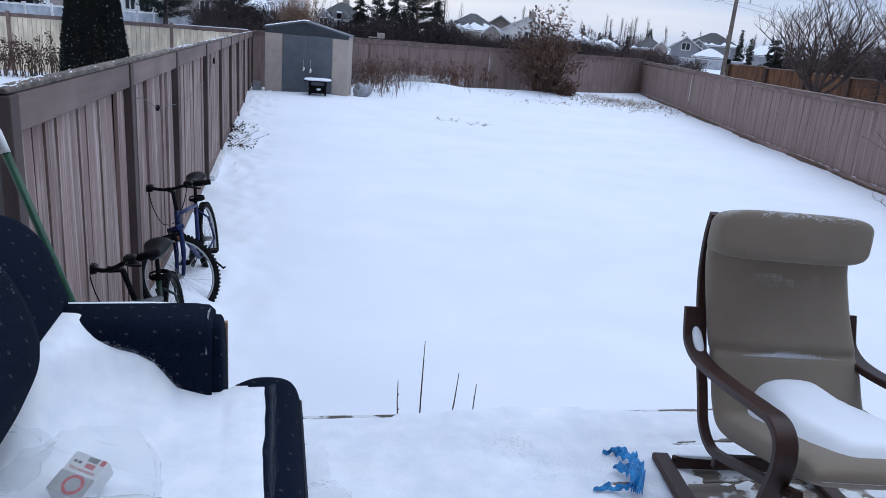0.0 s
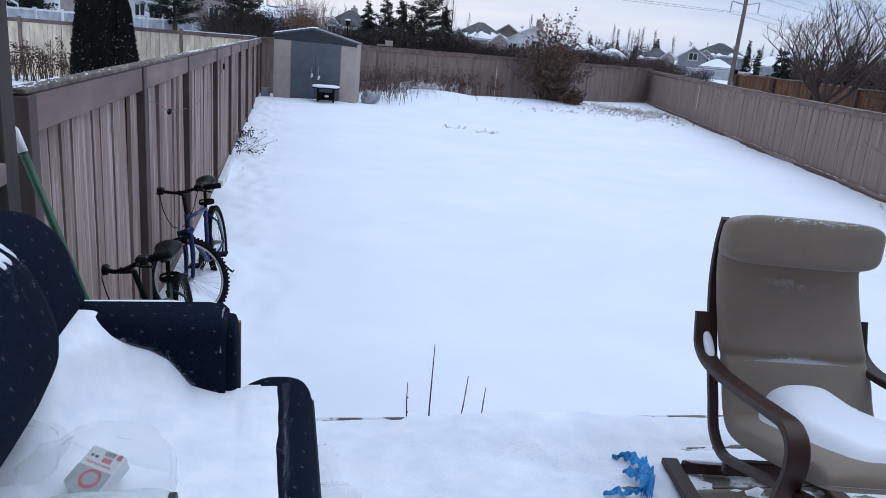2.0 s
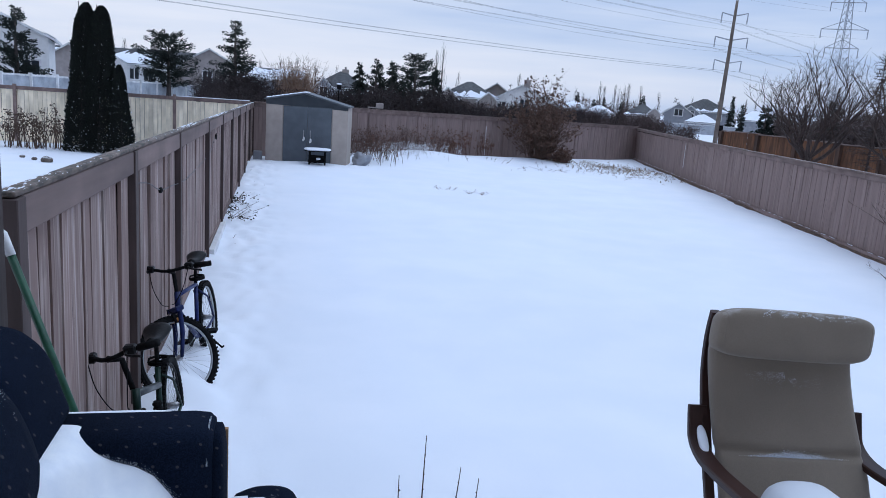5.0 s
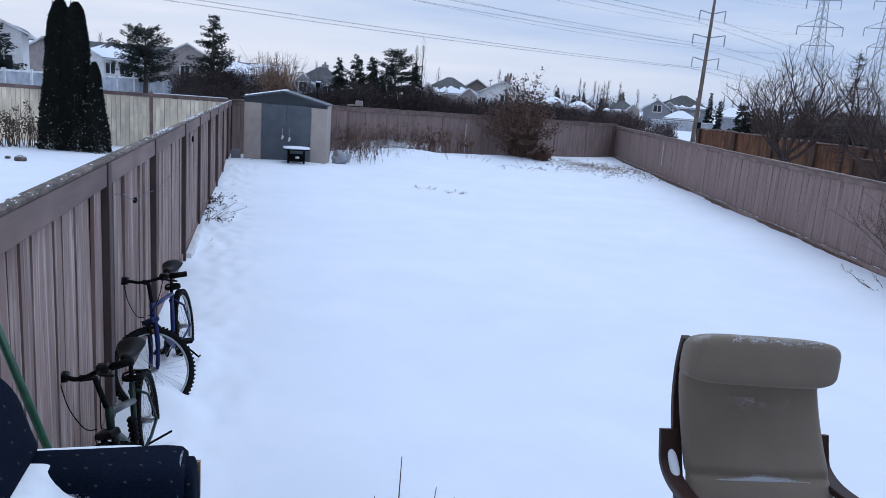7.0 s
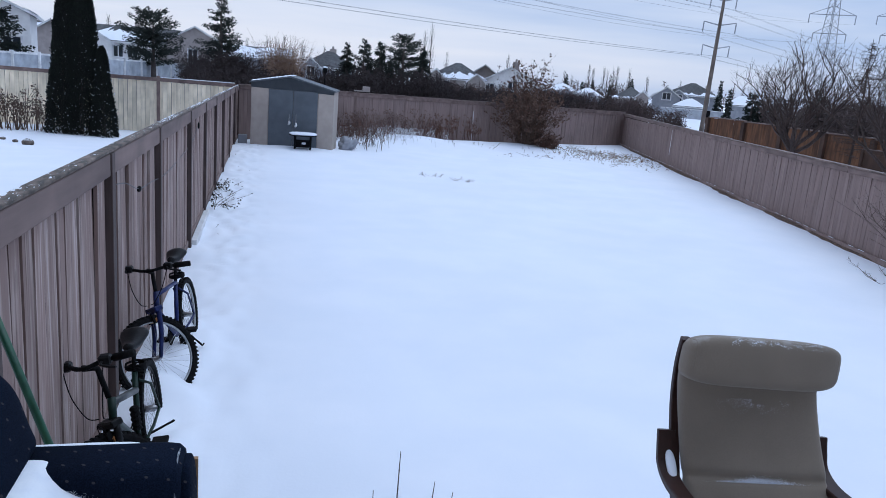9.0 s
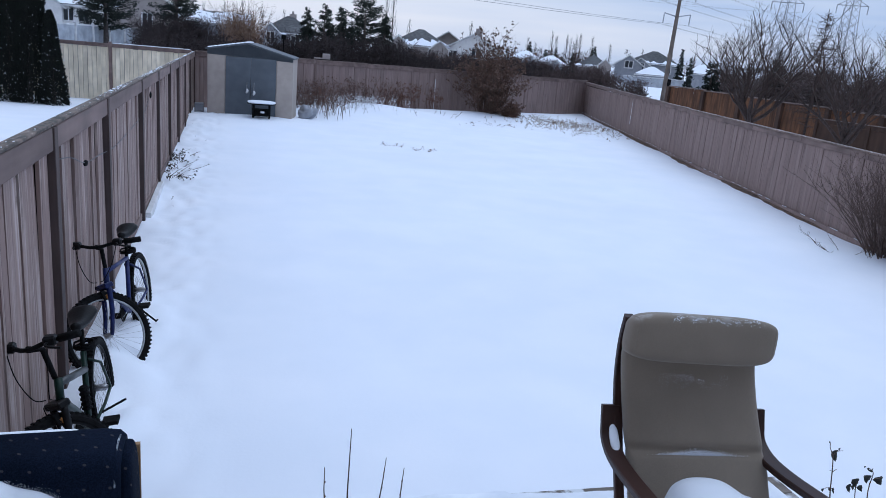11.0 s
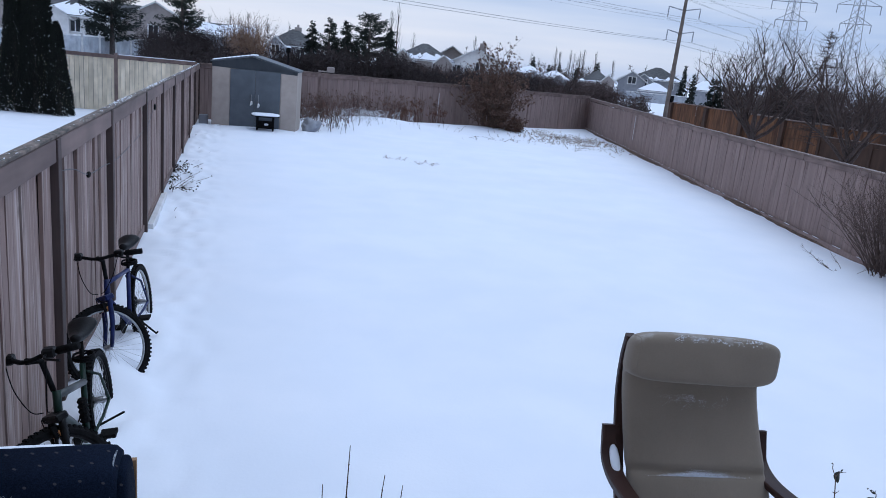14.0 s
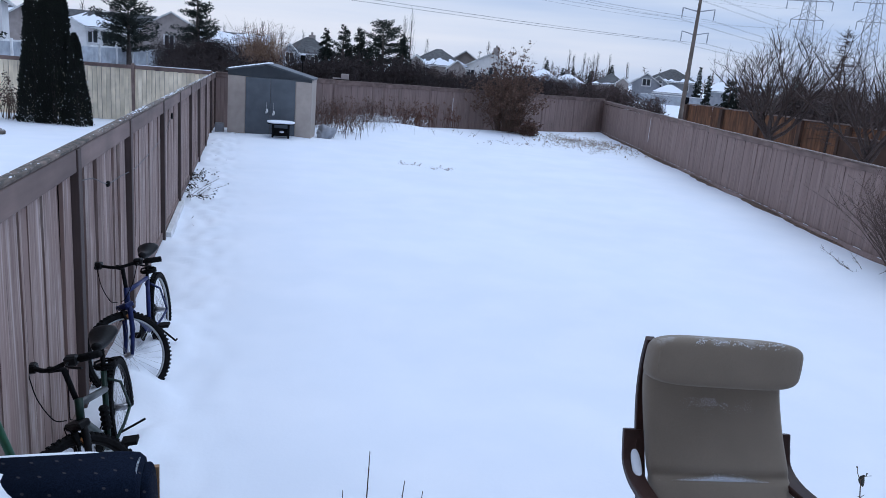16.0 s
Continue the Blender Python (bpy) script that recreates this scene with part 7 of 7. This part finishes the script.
rng = random.Random(77)
for k in range(16):
    x = 42 + 62 * k / 15 + rng.gauss(0, 2)
    y = 175 - abs(x - 70) * 0.35 + rng.gauss(0, 4)
    conifer("spruce", "small dark evergreen on the far skyline", (x, y, -1.0), rng.uniform(4.5, 7.5), rng.uniform(2.2, 3.4), 90 + k, CONIFER, "spruce")

# slim leafless poplars on the skyline
for k, (x, y, h) in enumerate(((27.2, 122.4, 12.6), (26.2, 122.7, 11.2), (-27, 122, 9.5), (-24.5, 123, 10.5), (-22, 124, 9.0), (-2, 130, 7.5), (1.2, 132, 8.0), (4.0, 131, 8.5), (7.5, 140, 8.5), (11.5, 142, 8.0), (33, 135, 8.5), (43, 130, 8.8), (45, 131, 7.6), (61.1, 147.4, 7.4), (62.6, 147.0, 6.6), (65.6, 145.5, 9.0), (66.4, 145.2, 8.2), (68.4, 144.3, 8.6), (70.1, 143.5, 8.8), (70.8, 143.2, 9.2), (76.5, 141.0, 7.6), (79, 165, 8.8), (84, 164, 9.6), (94, 158, 7.6), (108, 158, 8.2), (112, 160, 7.4))):
    poplar((x, y, -0.8), h, 120 + k)

# the far woods along the skyline
rng = random.Random(55)
v, fc = [], []
for _ in range(330):
    a = radians(rng.uniform(-20, 62))
    dist = rng.uniform(165, 230)
    root = Vector((math.sin(a) * dist, math.cos(a) * dist, -1.0))
    h = rng.uniform(3.5, 6.5) * (1.35 if rng.random() < 0.12 else 1.0)
    limb(v, fc, [root, root + Vector((0, 0, h))], [0.10, 0.03], 3)
    slim = rng.random() < 0.4
    for _ in range(60):
        t = rng.uniform(0.1, 0.98)
        wd = (0.28 if slim else 0.9) * (1.05 - t)
        leaf(v, fc, root + Vector((rng.gauss(0, wd), rng.gauss(0, wd), h * t)), rand_dir(rng, 0 if slim else -0.3, 1), rng.uniform(0.6, 1.4) * (0.7 if slim else 1.0), rng, 0.1, 0.06)
tagged(raw("far_woods", v, fc, THICKET), "dark fringe of far trees along the skyline", "woods", kind="stuff")

# thickets behind the fences
rng = random.Random(15)
spots = [(x, 40 + (x + 2) * 0.55 + rng.gauss(0, 1.2), 0.8 + 0.35 * noise.noise(Vector((x * 0.25, 1, 2)))) for x in [-1.6 + 0.55 * k for k in range(43)]]
thicket("thicket", "dark leafless thicket behind the back fence", spots, 1, 2.35, THICKET_DARK, 30, 0.016, 0.5, 9)
spots = [(x, 53 + x * 0.3 + rng.gauss(0, 1.5), 0.85 + 0.35 * noise.noise(Vector((x * 0.2, 5, 2)))) for x in [-3.8 + 0.8 * k for k in range(42)]]
thicket("thicket", "dark leafless thicket behind the back fence", spots, 2, 2.8, THICKET_DARK, 34, 0.022, 0.5, 10)
spots = [(4.2 + 0.42 * k + rng.gauss(0, 0.4), 43 + 0.25 * k + rng.gauss(0, 0.9), 0.85 + 0.4 * noise.noise(Vector((k * 0.45, 4, 6)))) for k in range(20)]
thicket("thicket", "tall dark brush under the conifers behind the back fence", spots, 12, 3.5, THICKET_DARK, 34, 0.016, 0.5, 12)
spots = [(-1.6 + rng.gauss(0, 1.5), 58 + rng.gauss(0, 1.5), rng.uniform(0.8, 1.2)) for _ in range(16)]
thicket("thicket", "tall dark bushes at the end of the vinyl fence", spots, 3, 3.1, THICKET_DARK, 46, 0.014, 0.5, 12)
spots = [(2.7 + rng.gauss(0, 1.0), 76 + rng.gauss(0, 1.2), rng.uniform(0.75, 1.1)) for _ in range(15)]
thicket("thicket", "tawny leafless bushes", spots, 4, 5.2, TAWNY, 40, 0.016, 0.5)
spots = [(24.5 + 0.40 * k + rng.gauss(0, 0.5), 63 - 0.27 * k + rng.gauss(0, 1.0), 0.85 + 0.3 * noise.noise(Vector((k * 0.3, 9, 2)))) for k in range(23)]
thicket("thicket", "low dark shrubs across the snowy field", spots, 5, 2.1, THICKET, 34, 0.02, 0.5, 12)
spots = [(20 + 0.85 * k + rng.gauss(0, 0.8), 92 - 0.15 * k + rng.gauss(0, 2.0), 0.9 + 0.3 * noise.noise(Vector((k * 0.3, 3, 7)))) for k in range(34)]
thicket("thicket", "dark band of brush before the far houses", spots, 6, 2.9, THICKET, 34, 0.03, 0.5, 12)
spots = [(36 + 1.2 * k + rng.gauss(0, 1.0), 52 - 0.75 * k + rng.gauss(0, 2.0), 0.8 + 0.35 * noise.noise(Vector((k * 0.3, 13, 7)))) for k in range(3, 26)]
thicket("thicket", "dark leafless brush behind the cedar fence", spots, 7, 4.6, BRUSH, 64, 0.014, 0.5, 16, (0.25, 0.65))
spots = [(28 + 0.9 * k + rng.gauss(0, 1.0), 34 - 0.9 * k + rng.gauss(0, 1.2), 0.8 + 0.35 * noise.noise(Vector((k * 0.3, 23, 7)))) for k in range(18)]
thicket("thicket", "grey-brown twigs behind the cedar fence", spots, 8, 3.3, BRUSH, 56, 0.009, 0.5, 16, (0.2, 0.5))
spots = [(60 + 2.3 * k + rng.gauss(0, 1.0), 150 - 0.9 * k + rng.gauss(0, 3.0), 0.8 + 0.4 * noise.noise(Vector((k * 0.3, 33, 7)))) for k in range(26)]
thicket("thicket", "far band of leafless trees", spots, 9, 5.0, THICKET, 22, 0.05, 0.5, 6)

spots = [(27 + 0.7 * k + rng.gauss(0, 0.7), 40 - 1.0 * k + rng.gauss(0, 1.0), 0.8 + 0.35 * noise.noise(Vector((k * 0.3, 43, 7)))) for k in range(4, 28)]
thicket("thicket", "brown leafless brush close behind the cedar fence", spots, 10, 3.0, BRUSH, 60, 0.009, 0.5, 18, (0.2, 0.45))

# bare trees beyond the side fence
bare_tree("bare_tree", "wide leafless fruit tree beyond the fence", (20.25, 23.5, 0.0), 4.55, 6, 0.80, 8, 5, TWIG, 0.135, 0.26)
bare_tree("bare_tree", "leafless tree with crossing branches beyond the fence", (19.1, 17.9, 0.0), 4.2, 9, 0.80, 7, 5, TWIG, 0.105, 0.26)
larch((23.7, 24.5, 0.0), 5.4, 14)
larch((25.6, 22.3, 0.0), 5.0, 15)
bare_tree("bare_tree", "leafless tree in the brush", (31.0, 27.0, 0.0), 5.0, 17, 0.6, 7, 4, TWIG, 0.08, 0.25)

# orange cedar fence beyond the side fence
cedar_fence = thing("cedar_fence", "orange-brown cedar fence with dark posts and a snowy cap", "fence", (0, 0, 0), kind="structure")
cp = [Vector((23.65, 34.6)), Vector((24.0, 32.0)), Vector((24.25, 29.5)), Vector((24.5, 27.0)), Vector((24.75, 24.5)), Vector((25.0, 22.0)), Vector((25.2, 19.5)), Vector((25.4, 17.0)), Vector((25.6, 14.5))]
for k, (p, q) in enumerate(zip(cp, cp[1:])):
    z = 1.76 - 0.045 * k
    plank("cap", cedar_fence, CAP, p, q, z, z + 0.05, 0.16)
    bm = bmesh.new()
    box(bm, p.x - 0.14, p.x + 0.0, p.y - 0.12, p.y + 0.12, -0.2, z - 0.003)
    part("post", bm, CEDAR_DARK, cedar_fence)
    board_run(cedar_fence, CEDAR, p, q, -0.1, z + 0.09, 0.15, seed=91 + k, gap=0.004)
low_fence = thing("low_dark_fence", "dark stained low fence with snow on its rail", "fence", (0, 0, 0), kind="structure")
p, q = Vector((21.6, 21.6)), Vector((22.4, 13.0))
for k in range(4):
    a, b = p.lerp(q, k / 4), p.lerp(q, (k + 1) / 4)
    plank("rail", low_fence, CEDAR_DARK, a, b, 1.2, 1.34, 0.08)
    plank("cap", low_fence, CAP, a, b, 1.343, 1.37, 0.10)
    plank("panel", low_fence, CEDAR_DARK, a, b, 0.1, 1.19, 0.03)
    bm = bmesh.new()
    box(bm, a.x - 0.06, a.x + 0.06, a.y - 0.06, a.y + 0.06, -0.2, 1.33)
    part("post", bm, CEDAR_DARK, low_fence)

# ---- power line ----
LINE = Vector((0.853, 0.522, 0))
ACROSS = Vector((0.845, -0.535, 0))
POLE = Vector((35.4, 53.8, 0.0))
pole = thing("power_pole", "tall wooden power pole with three steel cross-arms", "power pole", tuple(POLE))
pole.matrix_world = Matrix.Translation(POLE) @ Matrix.Rotation(radians(1.1), 4, Vector((0.535, 0.845, 0)))
bm = bmesh.new()
tube(bm, [(0, 0, -0.5), (0, 0, 6), (0, 0, 11.5)], [0.19, 0.15, 0.10], 10)
part("shaft", bm, POLE_WOOD, pole, smooth=True)
bm = bmesh.new()
box(bm, 0.10, 0.42, -0.2, 0.15, 0.9, 1.9, 0.03)
part("transformer_box", bm, BLACK, pole)
hang = []
for z, half in ((10.45, 0.95), (8.62, 1.2), (6.85, 1.0)):
    bm = bmesh.new()
    for s in (-1, 1):
        tip = ACROSS * half * s + Vector((0, 0, z + 0.12))
        tube(bm, [Vector((0, 0, z - 0.12)), tip], [0.055, 0.04], 6)
    cross = part("cross_arm", bm, LATTICE, pole)
    for s in (-1, 1):
        tip = ACROSS * half * s + Vector((0, 0, z + 0.12))
        bm = bmesh.new()
        tube(bm, [tip + Vector((0, 0, -0.1 * q)) for q in range(9)], [0.06, 0.035] * 4 + [0.06], 6)
        part("insulator", bm, LATTICE, cross)
        hang.append(POLE + tip + Vector((0, 0, -0.85)))


def lattice_tower(place, height, scale, label):
    e = thing("transmission_tower", label, "tower", place)
    bm = bmesh.new()
    levels, pts = 20, []
    for k in range(levels + 1):
        t = k / levels
        half = scale * (1.5 * (1 - t) ** 1.2 + 0.42)
        z = height * t
        pts.append([Vector((half * a, half * b, z)) for a, b in ((-1, -1), (1, -1), (1, 1), (-1, 1))])
    for a, b in zip(pts, pts[1:]):
        for c in range(4):
            tube(bm, [a[c], b[c]], 0.075 * scale, 4)
            tube(bm, [a[c], b[(c + 1) % 4]], 0.035 * scale, 3)
            tube(bm, [a[(c + 1) % 4], b[c]], 0.035 * scale, 3)
    part("mast", bm, LATTICE, e)
    tips = []
    for z, half in ((height * 0.60, 2.8), (height * 0.72, 3.9), (height * 0.89, 2.9)):
        bm = bmesh.new()
        for s in (-1, 1):
            tip = ACROSS * half * s * scale + Vector((0, 0, z))
            tube(bm, [Vector((0, 0, z)), tip], 0.10 * scale, 4)
            tube(bm, [Vector((0, 0, z + 1.6 * scale)), tip], 0.07 * scale, 4)
            tube(bm, [tip, tip + Vector((0, 0, -1.6 * scale))], 0.09 * scale, 4)
            tips.append(Vector(place) + tip + Vector((0, 0, -1.6 * scale)))
        part("cross_arm", bm, LATTICE, e)
    return tips


t1 = lattice_tower((102.4, 122.9, 0.0), 28.0, 1.0, "steel lattice transmission tower behind bare trees")
lattice_tower((131.0, 137.5, 0.0), 32.5, 1.1, "farther steel lattice transmission tower")
lattice_tower((140.0, 118.0, 0.0), 30.0, 1.05, "steel lattice transmission tower at the edge of the trees")


def span(p, q, sag, r):
    bm = bmesh.new()
    n = 20
    tube(bm, [p.lerp(q, k / n) - Vector((0, 0, 4 * sag * (k / n) * (1 - k / n))) for k in range(n + 1)], r, 4)
    solo("power_line", bm, WIRE, "thin overhead power line", "power line", "overhead lines")


for k, p in enumerate(hang):
    for side in (-0.12, 0.12):
        o = Vector((side * ACROSS.x, side * ACROSS.y, 0))
        span(p + o, p + o - LINE * 95 + Vector((0, 0, 0.3)), 0.9, 0.0055)
        span(p + o, p + o + LINE * 95, 0.9, 0.007)
for p in t1:
    span(p, p - LINE * 190 + Vector((0, 0, 2)), 5.0, 0.011)

# ---- the boards of the fences ----
for k, (a, b) in enumerate(zip(post_y, post_y[1:])):
    board_run(fence_left, FENCE, Vector((left_x(a) - 0.062, a + 0.052)), Vector((left_x(b) - 0.062, b - 0.052)), -0.05, left_top(b) + 0.02, 0.14, seed=10 + k, gap=0.0015, seams=(0.0, 0.001, 0.002, 0.004, 0.007))
    # dark sheet added behind the boards so their seams look shaded, not snow-bright
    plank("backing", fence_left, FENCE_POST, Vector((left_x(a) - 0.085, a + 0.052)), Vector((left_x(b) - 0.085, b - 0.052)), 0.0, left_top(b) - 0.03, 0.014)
board_run(fence_right, FENCE_R, RIGHT0, BACK1, 0.02, 1.42, 0.142, seed=31, gap=0.001, seams=(0.0, 0.0, 0.001, 0.002, 0.002, 0.011))
board_run(fence_back, FENCE_R, LEFT1, BACK1, -0.1, 1.80, 0.142, seed=51, gap=0.0005, seams=(0.0, 0.0, 0.0, 0.001, 0.002, 0.006))
for k, (p, q) in enumerate(zip(cream_pts, cream_pts[1:])):
    board_run(fence_cream, CREAM, p + (q - p) * 0.002, q - (q - p) * 0.002, -0.15, 1.87, 0.142, seed=71 + k, gap=0.008)
# the same added dark sheets stand in for seam shade on these two fences
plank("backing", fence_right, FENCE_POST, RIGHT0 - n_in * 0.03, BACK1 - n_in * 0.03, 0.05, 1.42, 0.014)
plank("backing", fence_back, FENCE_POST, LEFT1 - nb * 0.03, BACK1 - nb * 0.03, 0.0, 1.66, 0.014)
for p, q in zip(cream_pts, cream_pts[1:]):
    # tan sheet added to close the gaps between the cream boards
    plank("backing", fence_cream, HOUSE_TAN, p + Vector((0, 0.03)), q + Vector((0, 0.03)), 0.0, 1.7, 0.014)
